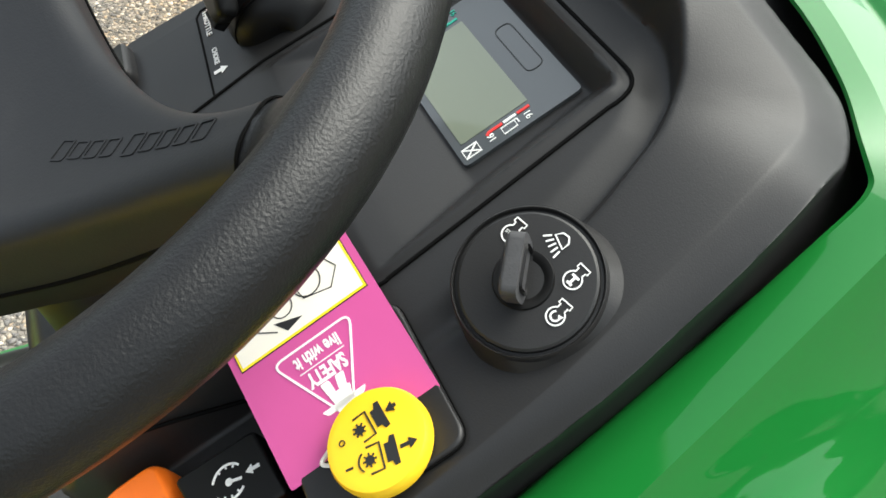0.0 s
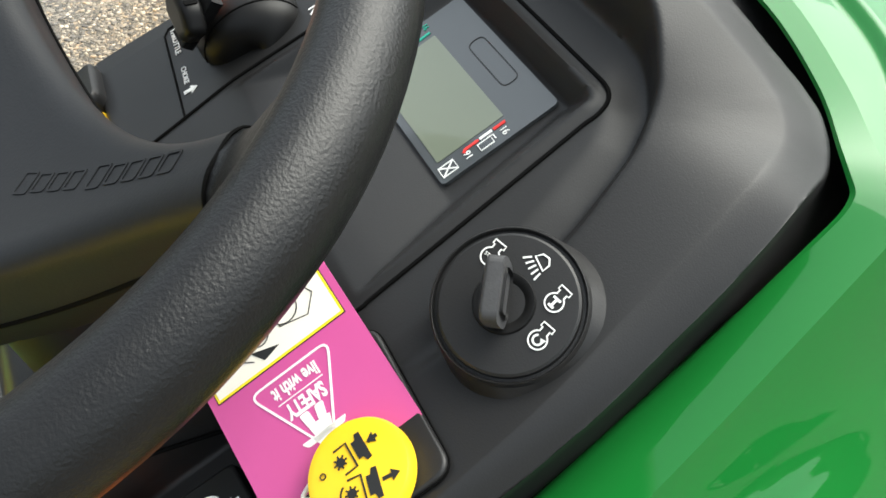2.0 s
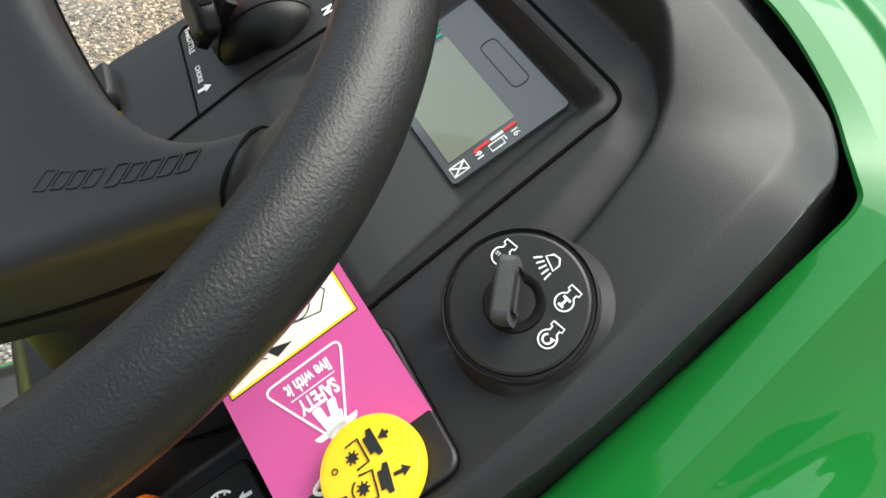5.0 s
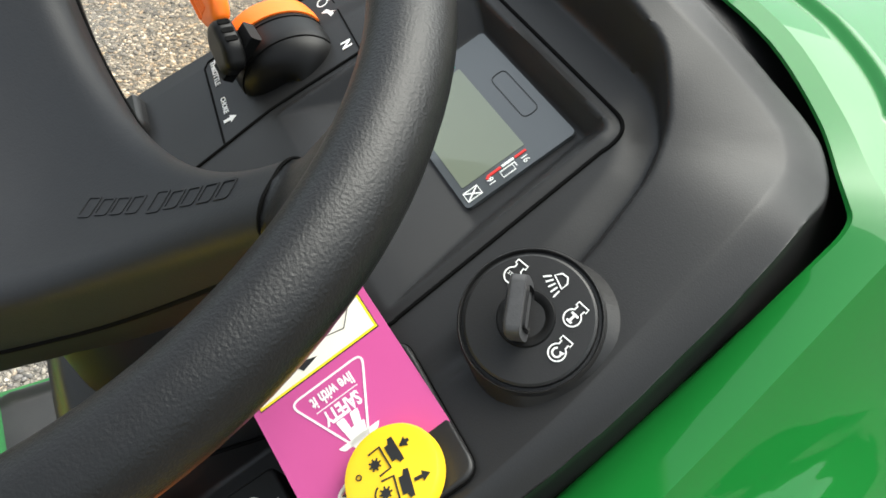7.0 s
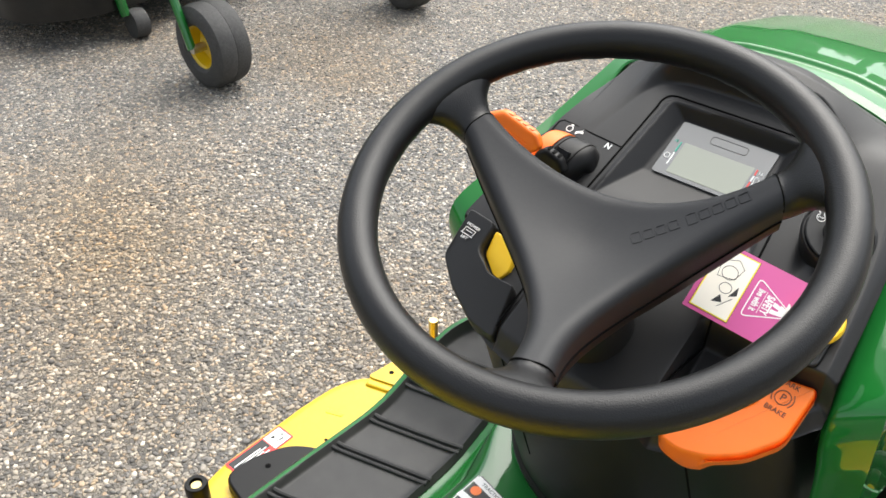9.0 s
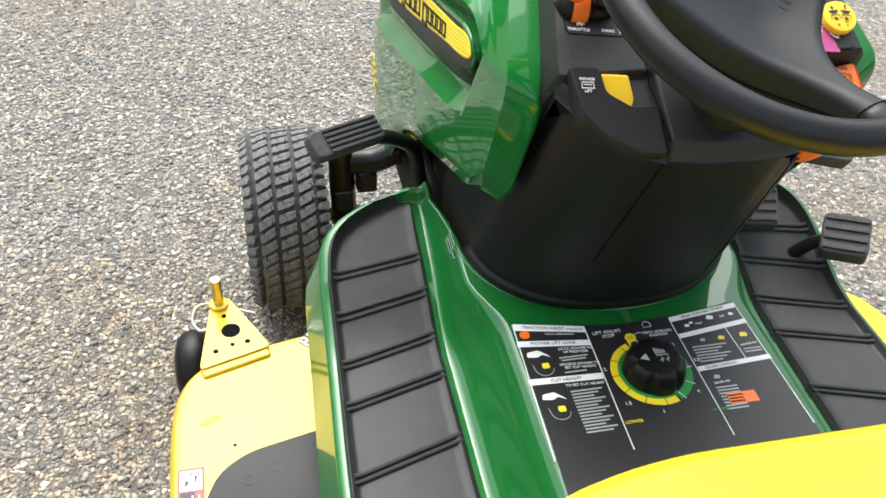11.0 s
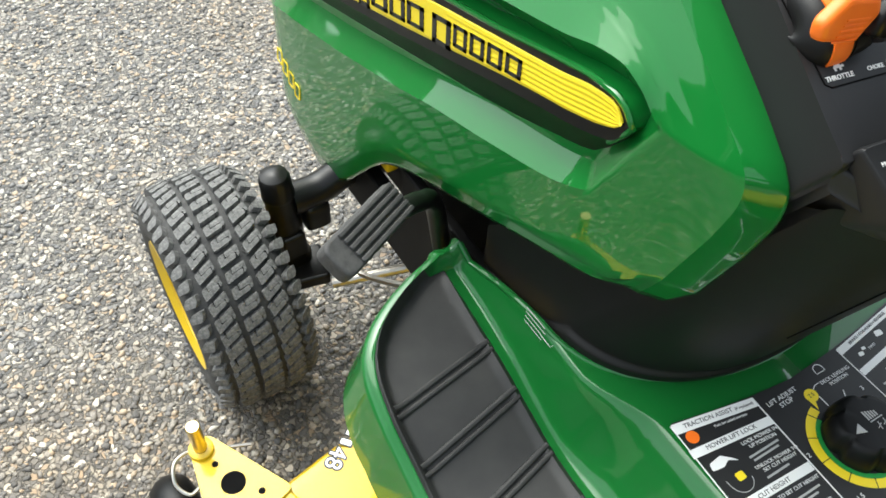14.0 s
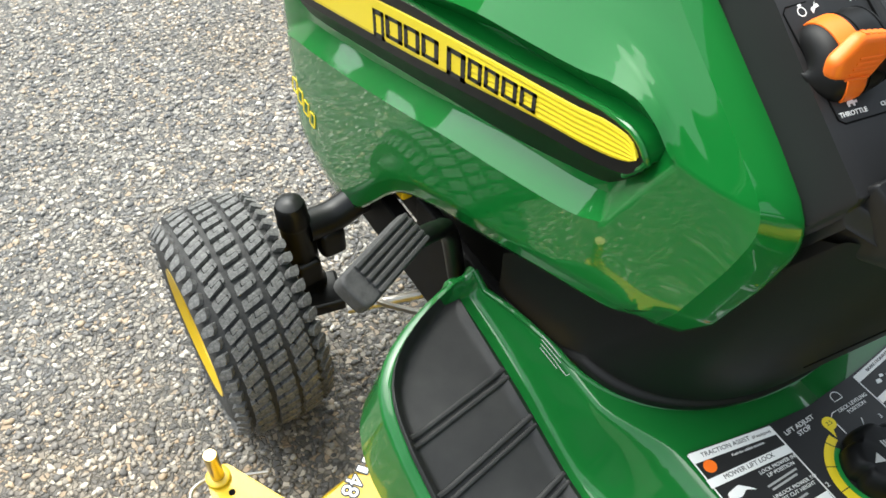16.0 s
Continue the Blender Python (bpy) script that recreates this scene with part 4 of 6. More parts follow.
def flank_h(x, v):
    """From the bench over a dark step to the flank, then a chamfer to the rim."""
    inside, rim = nearest(RIM_RUN, RIM_TOP, x, v)
    if v < -0.02:
        return -0.005 * (1 - ramp(0.0, 0.0125, inside))
    beyond, ridge = nearest(STEP_RUN, STEP_TOP, x, v)
    if v < wall_line(x):
        beyond = -beyond
    k = step(0.06, 0.10, x)
    rise = ramp(lerp(-0.001, -0.0065, k), lerp(0.012, 0.0016, k), beyond)
    f = max(0.0, beyond) / (max(0.0, beyond) + inside + 1e-6)
    fall = lerp(0.0095, 0.0105, step(0.150, 0.175, x))
    brink = lerp(0.0145, 0.0095, step(0.155, 0.178, x))
    h = lerp(ridge, rim + fall, f) * lerp(rise, step(0, 1, rise), 0.35)
    # the bench dips into a groove along the step, running out at the switch
    dip = 0.0055 * step(-0.024, -0.006, beyond) * step(0.05, 0.08, x) * (1 - step(0.114, 0.130, x))
    return h - dip * (1 - rise) - fall * max(0.0, 1 - inside / brink) ** 1.2


def leeway(line, x, v):
    """Distance from a border line, measured square to it."""
    return (line(x) - v) / math.hypot(1, (line(x + 0.0015) - line(x - 0.0015)) / 0.003)


def rear_line(x):
    return -0.124 + 0.099 * (abs(x) / 0.19) ** 3


LEFT_TRIM = 0.964


def corner(a, b, r):
    """Distance inside two edges that meet in a rounded corner."""
    if a < r and b < r:
        return r - math.hypot(r - a, r - b)
    return min(a, b)


def dash_h(x, v):
    if x > 0:
        h = flank_h(x, v)
    else:
        foot = lerp(0.0065, 0.012, step(0.14, 0.21, v))
        wall = ramp(-0.001, foot, -leeway(wall_line, x, v))
        wall = lerp(wall, step(0, 1, wall), 0.55) * (1 - 0.93 * step(0.060, 0.120, -x))
        h = (0.0175 + 0.0195 * step(0.10, 0.23, v)) * wall * step(0.085, 0.145, v)
        h -= 0.012 * step(0.11, 0.23, v) * step(0.09, 0.15, -x)
        h -= 0.007 * step(0.15, 0.22, v) * (1 - ramp(0.0, 0.014, leeway(rim_line, x, v)))
        h = lerp(h, flank_h(-x, v), step(-0.045, 0.0, x))
    # raised bezel and the display recess with sloping walls
    wx = lerp(0.0845, 0.0725, ramp(0.06, 0.187, v))
    h += 0.0022 * ramp(-0.0005, 0.0045, corner(wx - abs(x), 0.1895 - v, 0.011)) * step(0.045, 0.075, v)
    fall = min(ramp(0.0, 1.0, corner((wx - 0.004 - abs(x)) / 0.017, (0.1865 - v) / 0.009, 0.5)), ramp(0.058, 0.112, v))
    h -= 0.0157 * fall
    # the corner with the brake lever lies lower
    h -= 0.034 * (1 - step(-0.018, -0.004, v)) * step(0.072, 0.080, x)
    h -= 0.009 * (1 - step(-0.020, -0.016, v)) * step(0.076, 0.082, -x)
    # chamfered outer edge, rounded rear edge
    h -= 0.0006 * (1 - ramp(0.0, 0.014, leeway(rim_line, x, v)))
    h -= 0.014 * (1 - step(0.0, 0.020, v - rear_line(x)))
    return h


bm = bmesh.new()
rows = []
NV, NX = 236, 170
for i in range(NV + 8):
    t = i / (NV - 1)
    row = []
    for k in range(-3, 2 * NX + 4):
        x = 0.1872 * math.sin((min(2 * NX, max(0, k)) / NX - 1) * math.pi / 2)
        over = max(-k, k - 2 * NX, 0)
        fall = (0.0, 0.004, 0.020, 0.060)[over]
        wide = x
        vf = rim_line(x)
        if t <= 1:
            v = lerp(rear_line(x), vf, t)
            trim = LEFT_TRIM if x < 0 else 1
            row.append(D @ Vector((wide * trim * (1 - (0.5 * fall if x > 0 else -1.2 * fall * step(0.0, 0.07, v))), v, dash_h(x, v) - fall)))
        else:
            out, drop = ((0.002, 0.002), (0.003, 0.008), (0.004, 0.020), (0.005, 0.034), (0.006, 0.042), (0.012, 0.050), (0.024, 0.058), (0.036, 0.066))[i - NV]
            # the skirt drops and then runs out under the hood
            trim = LEFT_TRIM if x < 0 else 1
            row.append(D @ Vector((x * trim * (1 - 0.35 * out - (0.035 * ramp(0.0, 0.02, max(drop, fall)) if x > 0 else -1.2 * max(drop, fall) * step(0.10, 0.14, -x))), vf + out * (1 - step(0.135, 0.17, abs(x))), dash_h(x, vf) - max(drop, fall))))
    rows.append(row)
grid(bm, rows)
dash = part("dashboard", bm, BLACK, tractor, "black grained plastic dashboard", angle=60)

DD = D @ Matrix.Translation((0, -0.0055, 0))
# pedestal: hangs from the rear edge of the panel down to the tunnel
bm = bmesh.new()
rows = []
tops = [Vector((-x, y, z)) for x, y, z in ((0.213, 0.32, 0.560), (0.209, 0.26, 0.620), (0.203, 0.20, 0.660), (0.192, 0.12, 0.740), (0.176, 0.05, 0.84))]
base = [Vector((-x, y, 0.480)) for x, y in ((0.215, 0.32), (0.211, 0.27), (0.2085, 0.235), (0.2080, 0.215), (0.2078, 0.205))]
for k in range(49):
    sx = k / 24 - 1
    x = 0.176 * math.sin(sx * math.pi / 2)
    tops.append(D @ Vector((x, rear_line(x) + 0.003, dash_h(x, rear_line(x)) - 0.003 - 0.02 * abs(sx) ** 6)))
    an = radians(3 + 174 * (sx + 1) / 2)
    base.append(Vector((-0.2075 * math.copysign(abs(math.cos(an)) ** 0.93, math.cos(an)), 0.20 - 0.1585 * math.sin(an) ** 0.93, 0.495)))
tops += [Vector((-p.x, p.y, p.z)) for p in reversed(tops[:5])]
base += [Vector((-p.x, p.y, p.z)) for p in reversed(base[:5])]
for t in (0, 0.03, 0.06, 0.065, 0.07, 0.075, 0.08, 0.085, 0.09, 0.12, 0.18, 0.26, 0.35, 0.45, 0.55, 0.65, 0.75, 0.84, 0.92, 0.97, 1):
    q = t ** 0.9
    # a low plinth runs round the foot
    lean = 0.006 * step(0.065, 0.085, t)
    rows.append([b.lerp(c, q) + Vector((-lean * b.x / 0.2, lean * 0.8, 0)) for b, c in zip(base, tops)])
grid(bm, rows)
pedestal = part("pedestal", bm, PEDESTAL, tractor, "black plastic steering pedestal", angle=60)

for sx, t0, t1 in ((-0.26, 0.36, 0.98), (0.44, 0.14, 0.98)):
    bm = bmesh.new()
    k = int((sx + 1) * 24) + 5
    seam = []
    for i in range(15):
        t = lerp(t0, t1, i / 14)
        q = base[k].lerp(tops[k], t ** 0.9)
        seam.append(q + Vector((-0.006 * base[k].x / 0.2, 0.0048, 0)) * step(0.065, 0.085, t))
    tube(bm, seam, 0.0011, 6)
    part("panel_joint", bm, GAP, pedestal)
# display: glass-fronted panel
display = part("display", slab(bmesh.new(), rounded(rect(-0.0485, 0.1185, 0.0485, 0.1815), 0.003), -0.0135, -0.0115, DD), PANEL, dash, "dark grey instrument display")
part("screen", slab(bmesh.new(), rounded(rect(-0.035, 0.1225, 0.036, 0.1590), 0.001), -0.0116, -0.0112, DD @ Matrix.Translation((0, 0, 0))), LCD, display, "blank grey-green screen")
bm = bmesh.new()
ribbon(bm, rounded(rect(-0.015, 0.1675, 0.022, 0.1765), 0.004), 0.0005, DD, -0.0116, -0.0112, True)
part("badge_outline", bm, BLACK, display)
# gauge scales beside the screen
for pts, w, mt in (([(0.0392, 0.158), (0.0392, 0.1515)], 0.0014, RED), ([(0.0392, 0.1508), (0.0392, 0.144)], 0.0014, WHITE), ([(0.0392, 0.1433), (0.0392, 0.136), (0.0405, 0.1345)], 0.0014, RED),
                   ([(-0.0385, 0.158), (-0.0385, 0.146)], 0.0014, TEAL), ([(-0.0385, 0.145), (-0.0385, 0.130)], 0.0014, WHITE)):
    bm = bmesh.new()
    ribbon(bm, pts, w, DD, -0.0116, -0.0110)
    part("gauge_scale", bm, mt, display)
words("gauge_number", "16", 0.0050, DD @ pose(0.0435, 0.155, -0.0112), WHITE, display)
words("gauge_number", "91", 0.0050, DD @ pose(0.0430, 0.1355, -0.0112), WHITE, display)
words("gauge_number", "16", 0.0045, DD @ pose(-0.0440, 0.158, -0.0112), TEAL, display)
bm = bmesh.new()
ribbon(bm, rect(0.0415, 0.1415, 0.0455, 0.1485), 0.0006, DD, -0.0116, -0.0110, True)
ribbon(bm, [(0.0415, 0.1485), (0.0415, 0.1500), (0.0445, 0.1500)], 0.0006, DD, -0.0116, -0.0110)
part("fuel_symbol", bm, WHITE, display)
bm = bmesh.new()
ribbon(bm, rect(0.0395, 0.1210, 0.0455, 0.1290), 0.0006, DD, -0.0116, -0.0110, True)
ribbon(bm, [(0.0395, 0.1210), (0.0455, 0.1290)], 0.0006, DD, -0.0116, -0.0110)
ribbon(bm, [(0.0455, 0.1210), (0.0395, 0.1290)], 0.0006, DD, -0.0116, -0.0110)
part("hourglass_symbol", bm, WHITE, display)
bm = bmesh.new()
ribbon(bm, ring_pts(-0.0435, 0.1395, 0.0028, n=16), 0.0006, DD, -0.0116, -0.0110, True)
part("engine_symbol", bm, WHITE, display)

# joints between the panels
bezel = [(lerp(-0.0862, -0.0762, i / 40), lerp(0.06, 0.178, i / 40)) for i in range(40)]
bezel += [p for p in rounded([(-0.0890, 0.04), (-0.0755, 0.1925), (0.0755, 0.1925), (0.0890, 0.04)], 0.013, 8) if p[1] > 0.178]
bezel += [(-a, b) for a, b in reversed(bezel[:40])]
for pts in (bezel, [(0.0862, 0.060), (0.0862, 0.05), (0.080, -0.012), (0.074, -0.09)],
            [(-0.0862, 0.060), (-0.0862, 0.05), (-0.083, 0.0), (-0.078, -0.10)]):
    bm = bmesh.new()
    path = pts if pts is bezel else [tuple(p)[:2] for p in smooth_path([(a, b, 0) for a, b in pts], 10)]
    lift = [max(dash_h(a + i * 0.0015, b + j * 0.0015) for i in (-1, 0, 1) for j in (-1, 0, 1)) for a, b in path]
    tube(bm, [D @ Vector((a, b, h + 0.0002)) for (a, b), h in zip(path, lift)], 0.0010, 8)
    part("panel_joint", bm, GAP, dash)

# ---- ignition switch ----
KX, KV = 0.1343, 0.1070
KM = D @ Matrix.Translation((KX, KV, 0.0130)) @ pose(0, 0, 0, 0, 17, 0) @ Matrix.Translation((-0.0006, 0, -0.0125)) @ Matrix.Diagonal((0.96, 0.96, 1, 1))
bm = bmesh.new()
lathe(bm, [(0.0, 0.0125), (0.0266, 0.0125), (0.0276, 0.0118), (0.0280, 0.0095), (0.0291, 0.0095), (0.0296, 0.0112), (0.0300, 0.0116), (0.0306, 0.0108), (0.0312, 0.009)], KM, 72, False)
foot = []
for f in (0.0, 0.25, 0.5, 0.75, 1.0):
    foot.append([(KM @ Vector((0.0312 * math.cos(a), 0.0312 * math.sin(a), 0.009))).lerp(D @ Vector((min(0.1690, KX + 0.0060 + 0.0385 * math.cos(a)), KV + 0.0035 + 0.0385 * math.sin(a), -0.016)), f) for a in [2 * math.pi * k / 72 for k in range(72)]])
grid(bm, foot, close_v=True)
bmesh.ops.remove_doubles(bm, verts=bm.verts, dist=0.00005)
switch = part("ignition_switch", bm, BLACK, dash, "round black ignition switch plate", angle=25)
bm = bmesh.new()
lathe(bm, [(0.0045, 0.010), (0.0085, 0.0128), (0.0105, 0.0135), (0.0118, 0.0135), (0.0124, 0.0124)], KM @ Matrix.Translation((-0.001, -0.001, 0)), 40)
part("key_collar", bm, BLACK_SMOOTH, switch)
# key: a flat grip with a recessed side, standing on its blade
bm = bmesh.new()
kk = KM @ Matrix.Translation((-0.0025, -0.001, 0.0)) @ pose(0, 0, 0, 0, 0, -42)
o = rounded([(-0.0120, 0.016), (-0.0130, 0.026), (-0.0120, 0.0335), (0.0120, 0.0335), (0.0130, 0.026), (0.0120, 0.016), (0.005, 0.0125), (-0.005, 0.0125)], 0.004, 4)
up = kk @ pose(0, 0, 0, 90, 0, 0)
slab(bm, o, -0.0033, 0.0036, up, 0.0018)
key = part("key", bm, KEY_GREY, switch, "black moulded key in the switch")
bm = bmesh.new()
ribbon(bm, rounded(rect(-0.0085, 0.0175, 0.0085, 0.0295), 0.003), 0.0012, up, 0.0036, 0.0046, True)
part("key_rim", bm, BLACK, key)
bm = bmesh.new()
ribbon(bm, rounded(rect(-0.0085, 0.0175, 0.0085, 0.0295), 0.003), 0.0012, up, -0.0043, -0.0033, True)
part("key_rim", bm, BLACK, key)


def symbol_frame(ang, r=0.0205):
    """A symbol on the switch plate, upright as seen from the seat's side."""
    return KM @ pose(r * math.cos(radians(ang)), r * math.sin(radians(ang)), 0.0127, 0, 0, 0)


def engine_outline(bm, m, k=1.0):
    pts = ring_pts(0, -0.0008 * k, 0.0044 * k, 118, 422, 22) + [(0.0021 * k, 0.0052 * k), (0.0032 * k, 0.0052 * k), (0.0032 * k, 0.0074 * k), (-0.0032 * k, 0.0074 * k), (-0.0032 * k, 0.0052 * k), (-0.0021 * k, 0.0052 * k)]
    ribbon(bm, pts, 0.00068 * k, m, closed=True)


for what, ang, turn in (("stop", 164, 14), ("light", 108, -10), ("run", 56, 10), ("start", 6, 14)):
    m = symbol_frame(ang, 0.0200 if what == "stop" else 0.0180) @ pose(0, 0, 0, 0, 0, turn) @ Matrix.Diagonal((0.82, 0.82, 1, 1))
    bm = bmesh.new()
    if what == "light":
        ribbon(bm, [(-0.0040, 0.0015), (-0.0030, 0.0052), (0.0, 0.0068), (0.0030, 0.0052), (0.0040, 0.0015)], 0.0008, m, closed=True)
        for i in range(5):
            xx = -0.0044 + 0.0022 * i
            ribbon(bm, [(xx, 0.0), (xx * 1.35, -0.0040)], 0.0008, m)
    else:
        engine_outline(bm, m)
        if what == "run":
            for a, b in (((-0.0022, 0.0012), (0.0022, 0.0012)), ((0.0, 0.0012), (0.0, -0.0028)), ((-0.0016, -0.0030), (0.0016, -0.0030))):
                ribbon(bm, [a, b], 0.0012, m)
        if what == "start":
            ribbon(bm, ring_pts(0, -0.0008, 0.0023, 120, 400, 16), 0.0009, m)
            slab(bm, [(0.0006, 0.0006), (0.0034, 0.0012), (0.0022, -0.0014)], 0, 0.0004, m)
    part(what + "_symbol", bm, WHITE, switch, smooth=False)
    if what == "stop":
        words("stop_word", "STOP", 0.0026, m @ pose(0, -0.0008, 0.0001), WHITE, switch)

# ---- knob for the mower drive, with its dark base ----
bm = bmesh.new()
slab(bm, rounded(rect(0.098, -0.006, 0.1690, 0.0585), 0.008), 0.0, 0.003, D, 0.0015)
part("knob_base", bm, BLACK, dash)
bm = bmesh.new()
ribbon(bm, rounded(rect(0.098, -0.006, 0.1690, 0.0585), 0.008), 0.0012, D, 0.0, 0.0008, True)
part("panel_joint", bm, GAP, dash)
PM = D @ Matrix.Translation((0.1535, 0.0300, -0.0225))
bm = bmesh.new()
lathe(bm, [(0.0, 0.0), (0.013, 0.0), (0.011, 0.012), (0.0100, 0.022), (0.013, 0.024), (0.0195, 0.0265), (0.0205, 0.0285), (0.0205, 0.0325), (0.0195, 0.0345), (0.0165, 0.0352), (0.0, 0.0352)], PM, 56)
knob = part("mower_drive_knob", bm, YELLOW_PLASTIC, dash, "round yellow pull knob", angle=30)
FM = PM @ pose(0, 0, 0.0353, 0, 0, -4)
for dx, turn, up in ((-0.0062, 8, False), (0.0075, -6, True)):
    m = FM @ pose(dx, 0.0, 0, 0, 0, turn)
    bm = bmesh.new()
    slab(bm, [(-0.0036, 0.0022), (0.0036, 0.0022), (0.0036, 0.0040), (0.0058, 0.0048), (0.0056, 0.0068), (-0.0056, 0.0068), (-0.0058, 0.0048), (-0.0036, 0.0040)], 0, 0.0003, m)
    ay = 0.0080
    slab(bm, rect(-0.0007, ay, 0.0007, ay + 0.004), 0, 0.0003, m)
    tip = ay + 0.0068 if up else ay - 0.0005
    base = ay + 0.0036 if up else ay + 0.0028
    slab(bm, [(-0.0022, base), (0.0022, base), (0.0, tip)], 0.0001, 0.0004, m)
    ribbon(bm, [(-0.0052, -0.0048), (-0.0052, 0.0006), (0.0052, 0.0006), (0.0052, -0.0048)], 0.0007, m)
    slab(bm, ring_pts(0, -0.0042, 0.0018, n=12), 0, 0.0003, m)
    for q in range(8):
        c, sn = math.cos(q * math.pi / 4), math.sin(q * math.pi / 4)
        ribbon(bm, [(0.0015 * c, -0.0042 + 0.0015 * sn), (0.0028 * c, -0.0042 + 0.0028 * sn)], 0.0006, m)
    if up:
        ribbon(bm, ring_pts(0, -0.0042, 0.0044, 215, 320, 10), 0.0006, m)
        slab(bm, rect(-0.0004, -0.0140, 0.0004, -0.0110), 0, 0.0003, m)
    else:
        ribbon(bm, ring_pts(0, -0.0122, 0.0011, n=12), 0.0004, m, closed=True)
    part("knob_symbol", bm, INK, knob, smooth=False)

# ---- cruise switch and park brake lever ----
bm = bmesh.new()
slab(bm, rounded([(0.1025, -0.023), (0.1370, -0.018), (0.1370, -0.046), (0.120, -0.060), (0.1020, -0.064)], 0.003), -0.03, -0.0120, D, 0.002)
cruise = part("cruise_switch", bm, BLACK_SMOOTH, dash, "black rocker switch with a white dial symbol")
m = D @ pose(0.1185, -0.0400, -0.0119, 0, 0, -4)
bm = bmesh.new()
ribbon(bm, ring_pts(0, 0, 0.0078, -60, 50, 12) + [], 0.0010, m)
ribbon(bm, ring_pts(0, 0, 0.0078, 128, 250, 12), 0.0010, m)
for a in (-30, 0, 30, 150, 180, 210):
    c, sn = math.cos(radians(a)), math.sin(radians(a))
    ribbon(bm, [(0.0060 * c, 0.0060 * sn), (0.0078 * c, 0.0078 * sn)], 0.0008, m)
ribbon(bm, [(0, 0), (0.0012, 0.0062)], 0.0012, m)
slab(bm, ring_pts(0, 0, 0.0017, n=12), 0, 0.0004, m)
slab(bm, [(-0.0022, 0.0115), (0.0022, 0.0115), (0.0, 0.0082)], 0, 0.0004, m)
slab(bm, rect(-0.0008, 0.0112, 0.0008, 0.0150), 0, 0.0004, m)
part("cruise_symbol", bm, WHITE, cruise, smooth=False)

BR = [(0.1405, -0.0175), (0.1740, -0.0120), (0.1765, -0.018), (0.1735, -0.064), (0.154, -0.090), (0.131, -0.106), (0.108, -0.113), (0.090, -0.110), (0.083, -0.098), (0.0825, -0.072), (0.104, -0.068), (0.122, -0.064), (0.1390, -0.048)]
bm = bmesh.new()
layers = []
for z, grow, dv in ((-0.066, -0.006, 0.004), (-0.060, -0.001, 0.0), (-0.040, 0.001, -0.002), (-0.024, 0.0, 0.0), (-0.0190, -0.0008, 0.0), (-0.0168, -0.0022, 0.0), (-0.0162, -0.0036, 0.0)):
    o = inset(rounded(BR, 0.008, 5), -grow)
    layers.append([D @ Vector((x, v + dv, z + (0.022 * step(0.118, 0.135, x) if z < -0.03 else 0))) for x, v in o])
vs = grid(bm, layers, close_v=True)
cap(bm, vs[0])
cap(bm, vs[-1])
brake = part("park_brake_lever", bm, ORANGE, dash, "orange park brake lever", angle=40)
m = D @ pose(0.1565, -0.0325, -0.0160, 0, 0, -3)
words("park_word", "PARK", 0.0060, m @ pose(0, 0.0125, 0), INK, brake)
words("brake_word", "BRAKE", 0.0060, m @ pose(0, -0.0125, 0), INK, brake)
words("park_letter", "P", 0.0085, m, INK, brake)
bm = bmesh.new()
ribbon(bm, ring_pts(0, 0, 0.0062, n=26), 0.0006, m, closed=True)
ribbon(bm, ring_pts(0, 0, 0.0088, -42, 42, 12), 0.0006, m)
ribbon(bm, ring_pts(0, 0, 0.0088, 138, 222, 12), 0.0006, m)
part("park_symbol", bm, INK, brake, smooth=False)
# ---- mower lift switch housing ----
LB = [(-0.1720, -0.010), (-0.1385, -0.0135), (-0.1360, -0.044), (-0.1130, -0.0605), (-0.0840, -0.0600), (-0.078, -0.111), (-0.108, -0.107), (-0.145, -0.086), (-0.166, -0.066)]
bm = bmesh.new()
layers = []
for z, g, dv in ((-0.085, -0.012, 0.030), (-0.050, -0.004, 0.012), (-0.010, 0.0, 0.0), (0.004, 0.0, 0.0), (0.0078, -0.0010, 0.0), (0.0090, -0.0026, 0.0)):
    layers.append([D @ Vector((x, v + dv, z - 0.016 * step(-0.050, -0.100, v) * (z > -0.03))) for x, v in inset(rounded(LB, 0.006, 4), -g)])
vs = grid(bm, layers, close_v=True)
cap(bm, vs[0])
cap(bm, vs[-1])
lift = part("lift_switch_housing", bm, BLACK, dash, "black mower lift switch housing", angle=40)
bm = bmesh.new()
YB = [(-0.1365, -0.0185), (-0.1065, -0.0215), (-0.1030, -0.0480), (-0.1080, -0.0590), (-0.1160, -0.0580), (-0.1345, -0.0430)]
slab(bm, [(x, v + 0.02) for x, v in rounded(YB, 0.003, 3)], -0.014, 0.003, D @ pose(0, -0.02, 0.001, 17, 0, 0), 0.0025)
part("lift_switch", bm, YELLOW_PLASTIC, lift, "yellow rocker switch", angle=40)
m = D @ pose(-0.1560, -0.0345, 0.0092, 0, 0, -6)
words("mower_word", "MOWER", 0.0044, m @ pose(0, 0.0068, 0), WHITE, lift)
words("lift_word", "LIFT", 0.0044, m @ pose(0, -0.0072, 0), WHITE, lift)
bm = bmesh.new()
for o in ([(-0.0062, -0.003), (-0.0062, 0.0032), (0.0062, 0.0032), (0.0062, -0.003)], [(-0.0074, -0.0037), (0.0074, -0.0037)], [(-0.0042, 0.0004), (0.0042, 0.0004)]):
    ribbon(bm, o, 0.0007, m)
part("lift_symbol", bm, WHITE, lift, smooth=False)

